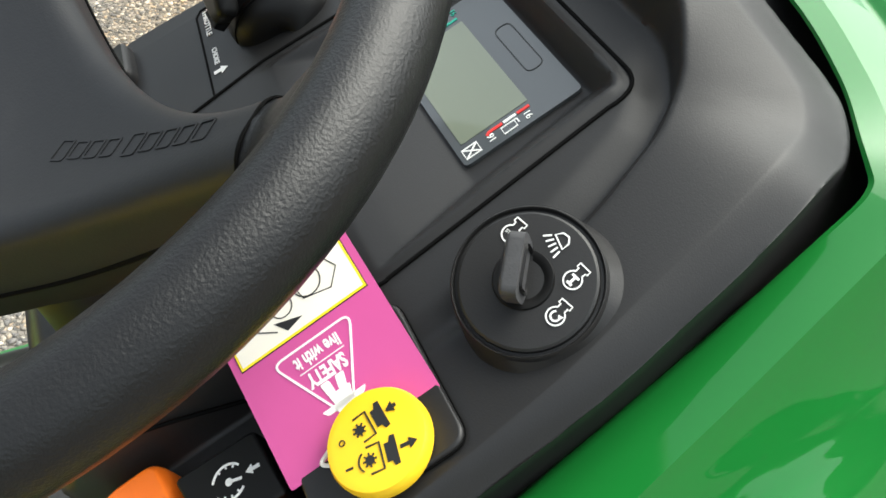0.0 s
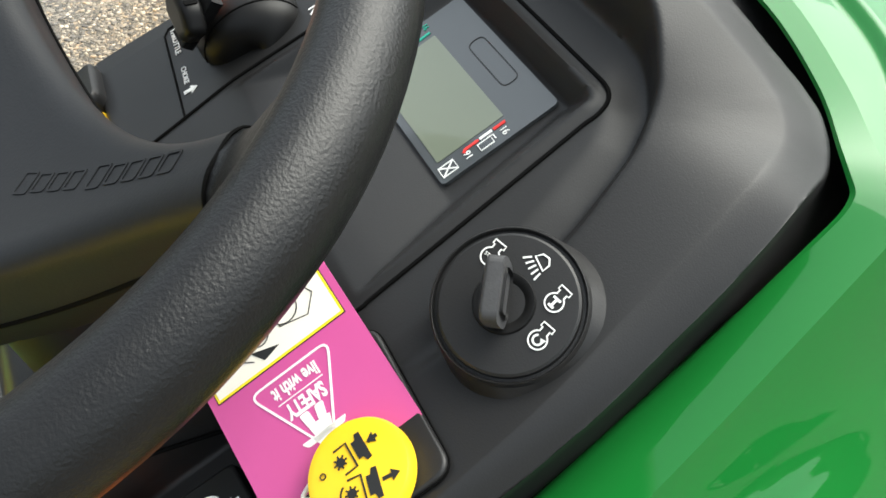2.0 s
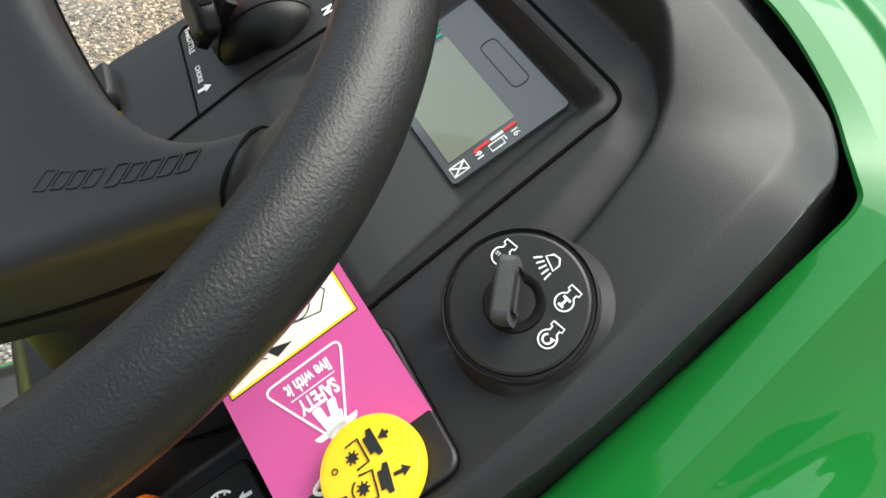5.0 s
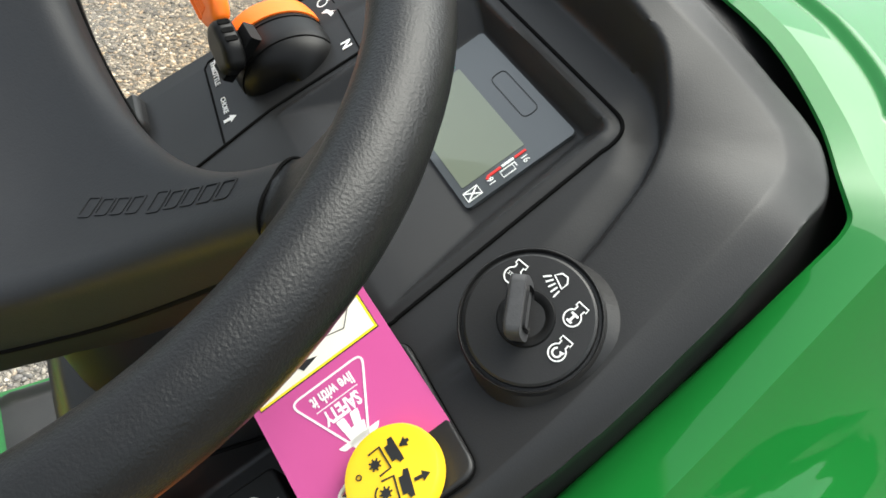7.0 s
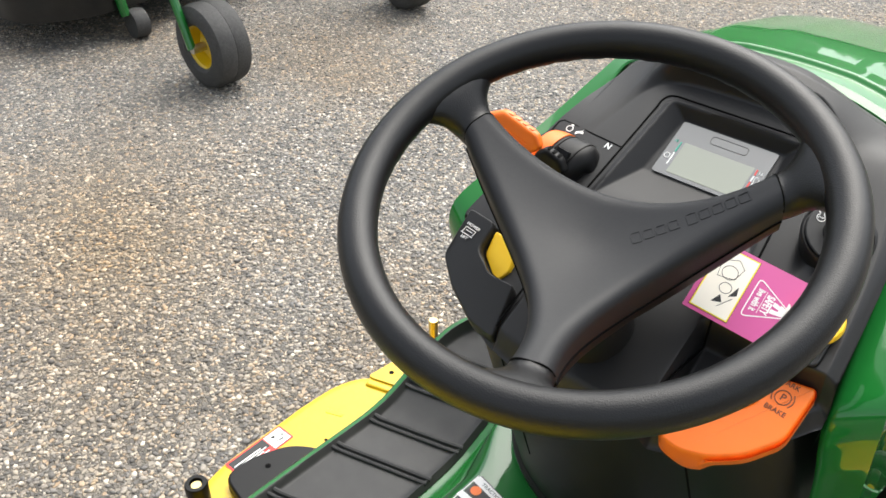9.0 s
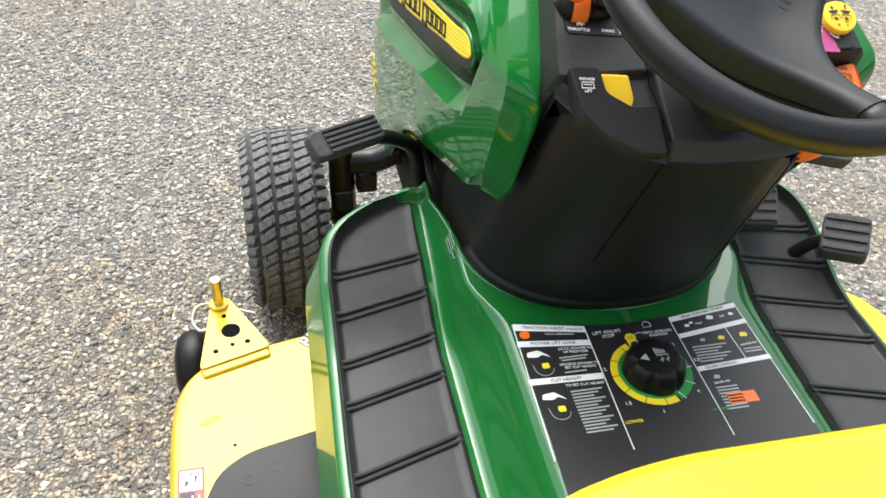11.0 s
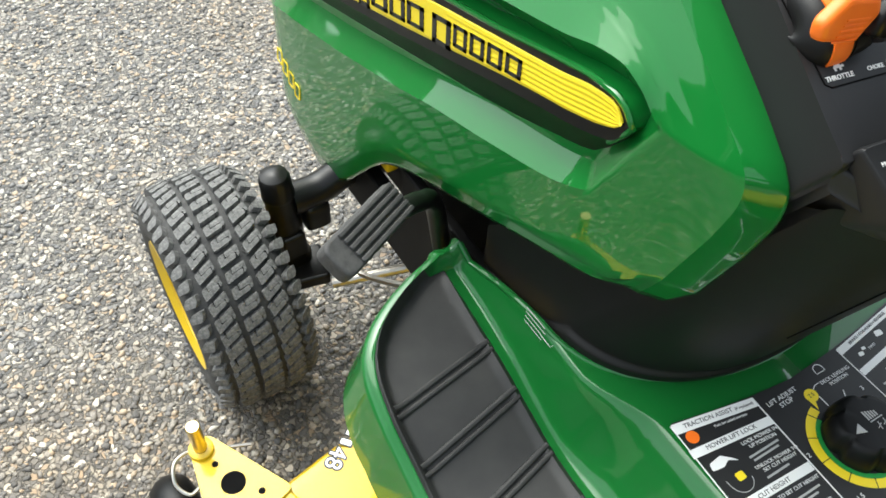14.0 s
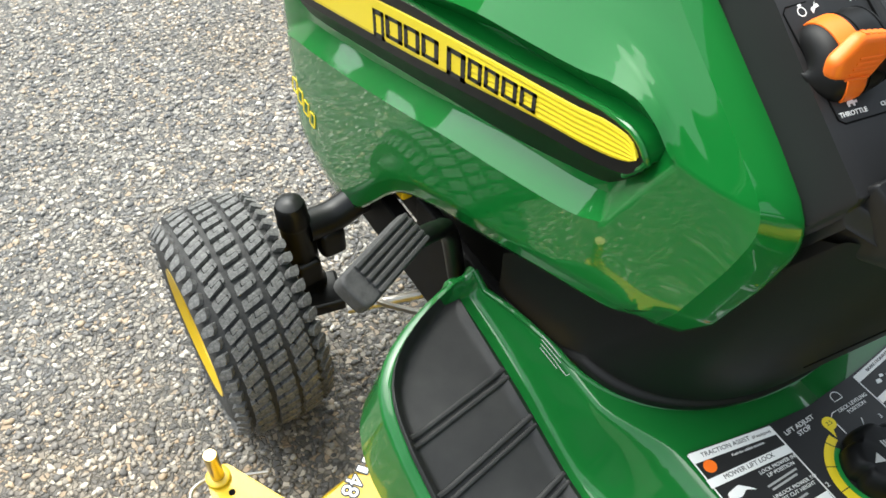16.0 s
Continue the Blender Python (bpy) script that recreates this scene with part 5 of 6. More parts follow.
# ---- throttle and choke levers ----
bm = bmesh.new()
ribbon(bm, [(-0.0830, 0.0235), (-0.158, 0.033), (-0.1620, 0.037), (-0.1560, 0.119), (-0.152, 0.1225), (-0.082, 0.117)], 0.0010, D, 0.0, 0.0006)
part("panel_joint", bm, GAP, dash)
TM = D @ Matrix.Translation((-0.1290, 0.0770, 0))


def dome_at(u, a, lift=0.0):
    """A rounded hump lying across the slot; u runs along it, a over it."""
    r = max(0.0, 1 - abs(u) ** 5) ** 0.5
    return TM @ Vector((u * 0.0345 - 0.004 * math.cos(a), -(0.0300 * r + lift) * math.cos(a), (0.023 * r + lift) * math.sin(a) - 0.002))


bm = bmesh.new()
us = [math.sin((k / 20 - 1) * math.pi / 2) for k in range(41)]
grid(bm, [[dome_at(u, math.pi * i / 28) for u in us] for i in range(29)])
dome = part("lever_dome", bm, BLACK_SMOOTH, dash, "smooth black lever dome", angle=50)
for u in (0.02, 0.62):
    bm = bmesh.new()
    tube(bm, [dome_at(u, math.pi * i / 24) for i in range(1, 24)], 0.0006, 6)
    part("dome_joint", bm, GAP, dome)
bm = bmesh.new()
grid(bm, [[dome_at(u, math.pi * i / 28, lf) for u, lf in ((-0.60, 0.0), (-0.60, 0.0012), (-0.35, 0.0012), (-0.10, 0.0012), (-0.10, 0.0))] for i in range(29)])
part("throttle_band", bm, ORANGE, dome, "orange throttle slide", angle=30)


def grip_frame(x, v, h):
    ex = Vector((0.9703, -0.0300, -0.2398))
    ey = Vector((0.2175, 0.5411, 0.8123))
    ez = ex.cross(ey)
    return D @ Matrix(((ex.x, ey.x, ez.x, x), (ex.y, ey.y, ez.y, v), (ex.z, ey.z, ez.z, h), (0, 0, 0, 1)))


def grip_plate(name, outline, m, mat, label, t):
    bm = bmesh.new()
    o = rounded(outline, 0.0045, 5)
    layers = [[m @ Vector((x, y, z)) for x, y in inset(o, g)] for z, g in ((-t, 0.004), (-t + 0.0012, 0.0014), (-t + 0.003, 0.0), (-0.004, 0.0), (-0.0016, 0.0008), (-0.0002, 0.0028), (0.0004, 0.0065))]
    vs = grid(bm, layers, close_v=True)
    cap(bm, vs[0])
    cap(bm, vs[-1])
    return part(name, bm, mat, dash, label, angle=50)


HM = grip_frame(-0.163, 0.0600, 0.0455)
throttle = grip_plate("throttle_lever", [(-0.0345, 0.002), (-0.0145, 0.0175), (0.0255, 0.0125), (0.0340, 0.001), (0.0170, -0.0185), (-0.0310, -0.0100)], HM, ORANGE, "orange throttle lever with a ribbed face", 0.011)
for k in range(5):
    bm = bmesh.new()
    yy = -0.0125 + 0.0034 * k
    tube(bm, [HM @ Vector((-0.017 + 0.0016 * k, yy + 0.001, 0.0003)), HM @ Vector((0.013 + 0.0016 * k, yy - 0.0015, 0.0003))], 0.0008, 6)
    part("grip_rib", bm, ORANGE, throttle)
for k in range(4):
    bm = bmesh.new()
    x0 = -0.010 + 0.0082 * k
    y0 = 0.0172 - 0.00125 * (x0 + 0.0145) / 0.01
    slab(bm, rounded(rect(x0, -0.0082, x0 + 0.0052, -0.0032), 0.0012, 2), 0, 0.0006, HM @ pose(0, y0, 0, -90, 0, 0) @ Matrix.Scale(-1, 4, (0, 1, 0)))
    part("grip_rib", bm, ORANGE, throttle)
bm = bmesh.new()
slab(bm, rounded(rect(-0.005, -0.003, 0.005, 0.003), 0.002, 2), -0.0100, 0.006, HM @ pose(0.013, -0.010, -0.007, 68, 0, 0))
part("stem", bm, ORANGE, throttle)
CM = grip_frame(-0.1175, 0.0515, 0.0315)
choke = grip_plate("choke_lever", [(-0.0175, 0.003), (-0.0085, 0.0145), (0.0100, 0.0120), (0.0185, 0.001), (0.0085, -0.0145), (-0.0150, -0.0100)], CM, BLACK_SMOOTH, "black choke lever with a slotted edge", 0.012)
for k in range(3):
    bm = bmesh.new()
    x0 = -0.0075 + 0.0060 * k
    slab(bm, rounded(rect(x0, -0.0095, x0 + 0.0036, -0.0025), 0.0010, 2), 0, 0.0006, CM @ pose(0, 0.0139 - 0.0008 * k, 0, -90, 0, 0) @ Matrix.Scale(-1, 4, (0, 1, 0)))
    part("grip_slot", bm, GAP, choke)
bm = bmesh.new()
slab(bm, rounded(rect(-0.007, -0.004, 0.007, 0.004), 0.002, 2), -0.0260, 0.006, CM @ pose(0.004, -0.010, -0.006, 60, 0, 0))
part("stem", bm, BLACK_SMOOTH, choke)
words("throttle_word", "THROTTLE", 0.0049, D @ pose(-0.1475, 0.0375, 0.0004, 0, 0, -8), WHITE, dash, bold=0.0001)
words("choke_word", "CHOKE", 0.0043, D @ pose(-0.1155, 0.0338, 0.0004, 0, 0, -8), WHITE, dash, bold=0.0001)
words("neutral_letter", "N", 0.0085, D @ pose(-0.0943, 0.1122, 0.0004, 0, 0, -8), WHITE, dash, bold=0.0002)
bm = bmesh.new()
m = D @ pose(-0.1018, 0.0325, 0.0002, 0, 0, -8)
slab(bm, [(-0.0030, 0.001), (0.0030, 0.001), (0.0, 0.0050)], 0, 0.0004, m)
slab(bm, rect(-0.0012, -0.0035, 0.0012, 0.0012), 0, 0.0004, m)
part("choke_arrow", bm, WHITE, dash, smooth=False)
bm = bmesh.new()
m = D @ pose(-0.1455, 0.0430, 0.0002, 0, 0, -8)
slab(bm, ring_pts(0, 0.0005, 0.0034, 0, 180, 10), 0, 0.0004, m)
slab(bm, rect(0.0034, 0.0008, 0.0056, 0.0024), 0, 0.0004, m)
slab(bm, rect(-0.003, -0.0012, -0.0014, 0.0006), 0, 0.0004, m)
slab(bm, rect(0.0014, -0.0012, 0.003, 0.0006), 0, 0.0004, m)
part("slow_symbol", bm, WHITE, dash, smooth=False)
bm = bmesh.new()
m = D @ pose(-0.1410, 0.1155, 0.0002, 0, 0, -8)
ribbon(bm, ring_pts(0, 0, 0.0034, n=16), 0.0008, m, closed=True)
ribbon(bm, [(0, 0.0042), (0, 0.006)], 0.003, m)
slab(bm, [(0.009, -0.003), (0.012, 0.0005), (0.016, 0.0015), (0.015, 0.004), (0.011, 0.003), (0.008, 0.0005)], 0, 0.0004, m)
slab(bm, [(0.011, 0.002), (0.014, 0.006), (0.0125, 0.0025)], 0.0001, 0.0005, m)
part("fast_symbol", bm, WHITE, dash, smooth=False)

# ---- steering wheel ----
WC = Vector((0.0, -0.0886, 1.0678))
WN = Vector((0.0554, -0.348, 1.0)).normalized()
WV = Vector((0, 1, 0)).cross(WN).normalized()
WU = WN.cross(WV).normalized()
WM = Matrix(((WV.x, WU.x, WN.x, WC.x), (WV.y, WU.y, WN.y, WC.y), (WV.z, WU.z, WN.z, WC.z), (0, 0, 0, 1)))
RIM_R, RIM_T = 0.1760, 0.0153
SPOKES = (42.0, 167.5, 287.5)

bm = bmesh.new()
rows = []
for i in range(120):
    a = 2 * math.pi * i / 120
    ring = []
    for k in range(20):
        b = 2 * math.pi * k / 20
        rr = RIM_R + RIM_T * math.cos(b)
        zz = RIM_T * 1.06 * math.sin(b)
        if 0.6 < (b % (2 * math.pi)) / math.pi < 1.5:
            zz += 0.0006 * math.sin(a * 46) * (1 if k in (12, 13) else 0)
        ring.append(WM @ Vector((rr * math.cos(a), rr * math.sin(a), zz)))
    rows.append(ring)
grid(bm, rows, close_u=True, close_v=True)
steering = part("steering_wheel", bm, GRIP, tractor, "thick black moulded steering wheel rim", angle=60)


def spoke_point(ang, r, side, w):
    a = radians(ang)
    return Vector((r * math.cos(a) - side * w * math.sin(a), r * math.sin(a) + side * w * math.cos(a)))


COVER_BENDS = (((0.045, 0.044), (-0.075, 0.030)), ((-0.080, -0.025), (0.0107, -0.0595)), ((0.026, -0.064), (0.0615, 0.018)))
ARM = 0.0165


def cover_outline():
    """Three arms joined by sweeping curves."""
    out = []
    for i in range(3):
        p0, p1 = spoke_point(SPOKES[i], 0.137, 1, ARM), spoke_point(SPOKES[(i + 1) % 3], 0.137, -1, ARM)
        q0, q1 = Vector(COVER_BENDS[i][0]), Vector(COVER_BENDS[i][1])
        for k in range(31):
            t = k / 30
            out.append(tuple((1 - t) ** 3 * p0 + 3 * t * (1 - t) ** 2 * q0 + 3 * t * t * (1 - t) * q1 + t ** 3 * p1))
    return out


co = cover_outline()


def dish(x, y):
    """The wheel is deeply dished: the arms run down to the hub."""
    return -0.0115 - 0.043 * (1 - min(1.0, math.hypot(x, y) / 0.137) ** 1.5)


def cover_z(x, y, d):
    """Height of the cover, with a generously rounded edge."""
    edge = 0.013
    z = dish(x, y)
    return z - edge * (1 - math.sqrt(max(0.0, 1 - (1 - min(1.0, d / edge)) ** 2))) if d < edge else z


def outline_distance(x, y):
    best = 1.0
    for i, ((x0, y0), (x1, y1)) in enumerate(zip(co, co[1:] + co[:1])):
        if i % 31 == 30:
            # the arms end square against the spokes
            continue
        dx, dy = x1 - x0, y1 - y0
        t = min(1, max(0, ((x - x0) * dx + (y - y0) * dy) / (dx * dx + dy * dy + 1e-12)))
        best = min(best, math.hypot(x - x0 - t * dx, y - y0 - t * dy))
    return best


bm = bmesh.new()
hub = Vector((0.002, -0.012))
FR = (0.0, 0.12, 0.24, 0.36, 0.47, 0.57, 0.66, 0.74, 0.81, 0.87, 0.915, 0.95, 0.975, 0.99, 1.0)


def wall_drop(x, y):
    """Depth of the cover's side, deepest at the hub."""
    return lerp(0.042, 0.024, min(1.0, math.hypot(x, y) / 0.137) ** 1.4)


shell = bmesh.new()
for i in range(3):
    side = co[i * 31:(i + 1) * 31]
    ends = [spoke_point(SPOKES[j % 3], 0.137, 0, 0) for j in (i, i + 1)]
    rows = []
    for f in FR:
        row = []
        for k, p in enumerate(side):
            t = k / 30
            spine = hub.lerp(ends[0], 1 - 2 * t) if t < 0.5 else hub.lerp(ends[1], 2 * t - 1)
            q = spine.lerp(Vector(p), f)
            row.append(WM @ Vector((q.x, q.y, cover_z(q.x, q.y, outline_distance(q.x, q.y)))))
        rows.append(row)
    spine = [hub.lerp(ends[0], 1 - k / 15) if k < 15 else hub.lerp(ends[1], k / 15 - 1) for k in range(31)]
    for share, tuck in ((0.5, 1.0), (0.75, 0.995), (0.97, 0.985), (1.0, 0.97), (1.0, 0.90)):
        rows.append([WM @ Vector((*(s.lerp(Vector(p), tuck)), dish(*p) - share * wall_drop(*p))) for s, p in zip(spine, side)])
    # lower shell, set a little inwards under the seam
    under = []
    for share, tuck in ((0.98, 0.90), (0.985, 0.972), (1.02, 0.975), (1.3, 0.95), (1.5, 0.90), (1.56, 0.75)):
        under.append([WM @ Vector((*(s.lerp(Vector(p), tuck)), dish(*p) - share * wall_drop(*p))) for s, p in zip(spine, side)])
    under.append([WM @ Vector((p.x, p.y, dish(p.x, p.y) - 1.58 * wall_drop(p.x, p.y))) for p in spine])
    grid(shell, under)
    grid(bm, rows)
bmesh.ops.remove_doubles(bm, verts=bm.verts, dist=0.0003)
cover = part("hub_cover", bm, COVER, steering, "matt black three-armed wheel cover", angle=50)
for i in range(3):
    seam = bmesh.new()
    side = co[i * 31:(i + 1) * 31]
    ends = [spoke_point(SPOKES[j % 3], 0.137, 0, 0) for j in (i, i + 1)]
    spine = [hub.lerp(ends[0], 1 - k / 15) if k < 15 else hub.lerp(ends[1], k / 15 - 1) for k in range(31)]
    tube(seam, [WM @ Vector((*(q.lerp(Vector(p), 0.982)), dish(*p) - 1.0 * wall_drop(*p))) for q, p in zip(spine, side)], 0.0012, 6)
    part("cover_joint", seam, GAP, steering)
bmesh.ops.remove_doubles(shell, verts=shell.verts, dist=0.0003)
part("hub_shell", shell, PEDESTAL, steering, "dark lower shell of the wheel hub", angle=50)

for i, a in enumerate(SPOKES):
    bm = bmesh.new()
    rows = []
    for j in range(19):
        t = j / 18
        r = lerp(0.1368, 0.1690, t)
        w = ARM + 0.044 * (1 - math.sqrt(1 - min(1, 0.97 * t * t)))
        th = lerp(0.0145, 0.0105, step(0.3, 1, t))
        zc = lerp(-0.0260, -0.003, step(0, 1, t))
        ring = []
        for k in range(16):
            b = 2 * math.pi * k / 16
            side = w * math.copysign(abs(math.cos(b)) ** (lerp(1.0, 0.7, t) if b < math.pi else lerp(0.35, 0.7, t)), math.cos(b))
            # the flare follows the rim round
            turn = a + math.degrees(side / max(r, 0.1)) * step(0.2, 1, t)
            p = spoke_point(turn, r, 1, side * (1 - step(0.2, 1, t)))
            ring.append(WM @ Vector((p.x, p.y, zc + th * math.copysign(abs(math.sin(b)) ** lerp(0.8, 0.75, t), math.sin(b)))))
        rows.append(ring)
    vs = grid(bm, rows, close_v=True)
    cap(bm, vs[0])
    part("spoke", bm, GRIP, steering, angle=60)
    bm = bmesh.new()
    seam = []
    for k in range(17):
        o = ARM * (k / 8 - 1)
        p = spoke_point(a, 0.1369, 1, o)
        seam.append(WM @ Vector((p.x, p.y, cover_z(p.x, p.y, max(0.0, ARM - abs(o))) - 0.0003)))
    tube(bm, seam, 0.0007, 6)
    part("cover_joint", bm, GAP, steering)
# raised brand mark on the cover: plain low blocks
um = WM @ pose(0, 0, 0, 0, 0, 45)
for i in range(9):
    bm = bmesh.new()
    x0 = 0.029 + i * 0.0095 + (0.004 if i > 3 else 0)
    hgt = 0.0100 if i in (0, 4) else 0.0082
    at = Matrix.Rotation(radians(45), 2) @ Vector((x0 + 0.003, -0.006))
    mark_z = cover_z(at.x, at.y, 1.0)
    ribbon(bm, rounded(rect(x0, -0.006 - hgt / 2, x0 + 0.0072, -0.006 + hgt / 2), 0.001, 2), 0.0010, um, mark_z - 0.0012, mark_z + 0.0004, True)
    for v in bm.verts:
        p = WM.inverted() @ v.co
        v.co = WM @ Vector((p.x, p.y, dish(p.x, p.y) + (0.0005 if p.z > mark_z - 0.0004 else -0.002)))
    part("raised_mark", bm, COVER, cover)
# column and shroud
bm = bmesh.new()
cm = WM @ Matrix.Translation((0.002, -0.012, -0.075))
lathe(bm, [(0.024, 0.006), (0.026, 0.0), (0.028, -0.02), (0.034, -0.05), (0.040, -0.09)], cm, 36)
part("steering_column", bm, PEDESTAL, tractor, "black steering column shroud")

# ---- control decal on the tunnel ----
DZ = 0.5155
DM = pose(0, 0, DZ)
bm = bmesh.new()
outer = [(-0.180, -0.30), (-0.170, 0.028), (-0.120, 0.017), (-0.072, 0.009), (-0.02, 0.003), (0.052, 0.007), (0.10, 0.012), (0.160, 0.022), (0.172, -0.30)]
slab(bm, rounded(outer, 0.003, 2), 0.0, 0.0012, DM)
decal = part("control_decal", bm, INK, tractor, "black instruction decal around the cutting height dial", smooth=False)
LM = pose(0, 0, DZ + 0.0013)


def decal_strip(o, mt, name="decal_band"):
    bm = bmesh.new()
    slab(bm, o, 0, 0.0003, LM)
    part(name, bm, mt, decal, smooth=False)


decal_strip([(-0.1725, 0.014), (-0.1705, 0.026), (-0.073, 0.007), (-0.074, -0.004)], WHITE)
decal_strip([(-0.1755, -0.016), (-0.1745, -0.006), (-0.0745, -0.018), (-0.0750, -0.028)], WHITE)
decal_strip([(-0.1775, -0.083), (-0.1770, -0.073), (-0.0765, -0.077), (-0.0770, -0.087)], WHITE)
for pts in ([(-0.172, 0.025), (-0.180, -0.20)], [(-0.0735, 0.006), (-0.078, -0.20)]):
    bm = bmesh.new()
    ribbon(bm, pts, 0.0014, LM)
    part("decal_line", bm, WHITE, decal, smooth=False)
T = lambda x, y, rz=0: LM @ pose(x, y, 0.0004, 0, 0, rz)
words("decal_word", "TRACTION ASSIST", 0.0072, T(-0.131, 0.0125, -10.5), INK, decal)
words("decal_word", "(if equipped)", 0.0045, T(-0.088, 0.0040, -10.5), INK, decal)
words("decal_word", "MOWER LIFT LOCK", 0.0072, T(-0.125, -0.0165, -6.5), INK, decal)
words("decal_word", "CUT HEIGHT", 0.0072, T(-0.127, -0.0805, -2), INK, decal)
words("decal_word", "LOCK MOWER IN\nUP POSITION", 0.0058, T(-0.099, -0.033, -5), WHITE, decal)
words("decal_word", "UNLOCK MOWER TO\nSET CUT HEIGHT", 0.0056, T(-0.101, -0.060, -4), WHITE, decal)
words("decal_word", "TO SET CUT HEIGHT", 0.0056, T(-0.105, -0.092, -3), WHITE, decal)
words("decal_word", "Push for added traction", 0.0042, T(-0.112, -0.0015, -9), WHITE, decal)
words("decal_word", "LIFT ADJUST\nSTOP", 0.0076, T(-0.045, -0.0125, 0), WHITE, decal)
words("decal_word", "DECK LEVELING\nPOSITION", 0.0060, T(0.026, -0.0215, 0), WHITE, decal)
words("decal_word", "LOWER", 0.0070, T(-0.062, -0.160, 0), YELLOW_INK, decal)
words("decal_word", "HIGHER", 0.0070, T(0.056, -0.160, 0), GREEN_INK, decal)
bars("small_print", [(-0.125 + 0.002 * (i % 2), -0.0435 - 0.0048 * i, 0.04 - 0.006 * (i % 3)) for i in range(2)] + [(-0.125, -0.0690 - 0.0045 * i, 0.030) for i in range(1)] + [(-0.128, -0.101 - 0.005 * i, 0.043 - 0.007 * (i % 3)) for i in range(14)], LM, GREY_INK, decal, 0.0022)
bm = bmesh.new()
slab(bm, ring_pts(-0.1600, 0.0040, 0.0072, n=24), 0, 0.0005, LM)
part("traction_symbol", bm, ORANGE, decal, smooth=False)
for yy in (-0.036, -0.108):
    bm = bmesh.new()
    slab(bm, rounded([(-0.168, yy), (-0.166, yy + 0.008), (-0.150, yy + 0.010), (-0.140, yy + 0.001), (-0.136, yy - 0.004), (-0.146, yy + 0.002), (-0.154, yy - 0.002)], 0.002, 2), 0, 0.0003, LM)
    part("lift_symbol", bm, WHITE, decal, smooth=False)
    bm = bmesh.new()
    slab(bm, rounded(rect(-0.152, yy - 0.022, -0.142, yy - 0.013), 0.002, 2), 0, 0.0003, LM)
    part("pedal_symbol", bm, YELLOW_INK, decal, smooth=False)
    bm = bmesh.new()
    ribbon(bm, ring_pts(-0.150, yy - 0.021, 0.013, 190, 350, 12), 0.0008, LM)
    ribbon(bm, [(-0.163, yy - 0.023), (-0.164, yy - 0.014)], 0.0008, LM)
    part("pan_symbol", bm, GREY_INK, decal, smooth=False)
# panels on the other side of the dial
decal_strip([(0.0535, 0.0045), (0.053, -0.0045), (0.1585, 0.009), (0.1605, 0.0185)], WHITE)
decal_strip([(0.0545, -0.028), (0.0545, -0.036), (0.163, -0.022), (0.1625, -0.014)], WHITE)
decal_strip([(0.0555, -0.088), (0.0555, -0.096), (0.166, -0.090), (0.1655, -0.082)], WHITE)
words("decal_word", "BRAKE / FORWARD / REVERSE", 0.0052, T(0.106, 0.0070, 8), INK, decal)
words("decal_word", "CRUISE CONTROL", 0.0058, T(0.090, -0.0905, 3), INK, decal)
words("decal_word", "FWD", 0.0050, T(0.092, -0.013, 7), WHITE, decal)
words("decal_word", "REV", 0.0050, T(0.132, -0.005, 7), WHITE, decal)
words("decal_word", "CRUISE ON", 0.0046, T(0.078, -0.118, 3), WHITE, decal)
words("decal_word", "MOWER ON", 0.0046, T(0.146, -0.060, 5), WHITE, decal)
for pts in ([(0.0525, 0.004), (0.056, -0.20)], [(0.160, 0.018), (0.168, -0.20)], [(0.126, -0.026), (0.130, -0.085)]):
    bm = bmesh.new()
    ribbon(bm, pts, 0.0012, LM)
    part("decal_line", bm, WHITE, decal, smooth=False)
bars("small_print", [(0.064, -0.054 - 0.0052 * i, 0.050 - 0.008 * (i % 3)) for i in range(6)] + [(0.134, -0.068 - 0.005 * i, 0.026) for i in range(2)] + [(0.066, -0.126 - 0.005 * i, 0.03) for i in range(8)], LM, GREY_INK, decal, 0.0022)
for x, y, r, mt in ((0.073, -0.014, 0.004, WHITE), (0.081, -0.010, 0.003, WHITE), (0.112, -0.004, 0.006, WHITE), (0.146, -0.002, 0.004, WHITE), (0.112, -0.043, 0.0055, YELLOW_INK), (0.146, -0.042, 0.0065, YELLOW_INK), (0.075, -0.108, 0.005, GREY_INK), (0.084, -0.043, 0.004, GREY_INK)):
    bm = bmesh.new()
    slab(bm, rounded([(x - r, y - r * 0.5), (x + r * 0.8, y - r * 0.7), (x + r, y + r * 0.4), (x - r * 0.5, y + r * 0.7)], r * 0.3, 2), 0, 0.0004, LM)
    part("decal_symbol", bm, mt, decal, smooth=False)
decal_strip(rect(0.075, -0.155, 0.115, -0.137), ORANGE)
# scale ring round the dial
CX, CY = -0.009, -0.086
bm = bmesh.new()
ribbon(bm, ring_pts(CX, CY, 0.0505, 108, 290, 40), 0.010, LM)
part("scale_ring", bm, YELLOW_INK, decal, smooth=False)
bm = bmesh.new()
ribbon(bm, ring_pts(CX, CY, 0.0430, 120, 300, 40), 0.006, LM, 0, 0.00025)
ribbon(bm, ring_pts(CX, CY, 0.0490, -66, 30, 24), 0.012, LM)
part("scale_ring", bm, GREEN_INK, decal, smooth=False)
for i, a in enumerate(range(-60, 300, 30)):
    bm = bmesh.new()
    c, sn = math.cos(radians(a)), math.sin(radians(a))
    ribbon(bm, [(CX + 0.044 * c, CY + 0.044 * sn), (CX + 0.0575 * c, CY + 0.0575 * sn)], 0.0010, LM, 0, 0.0005)
    part("scale_mark", bm, INK if 110 < a < 290 else WHITE, decal, smooth=False)
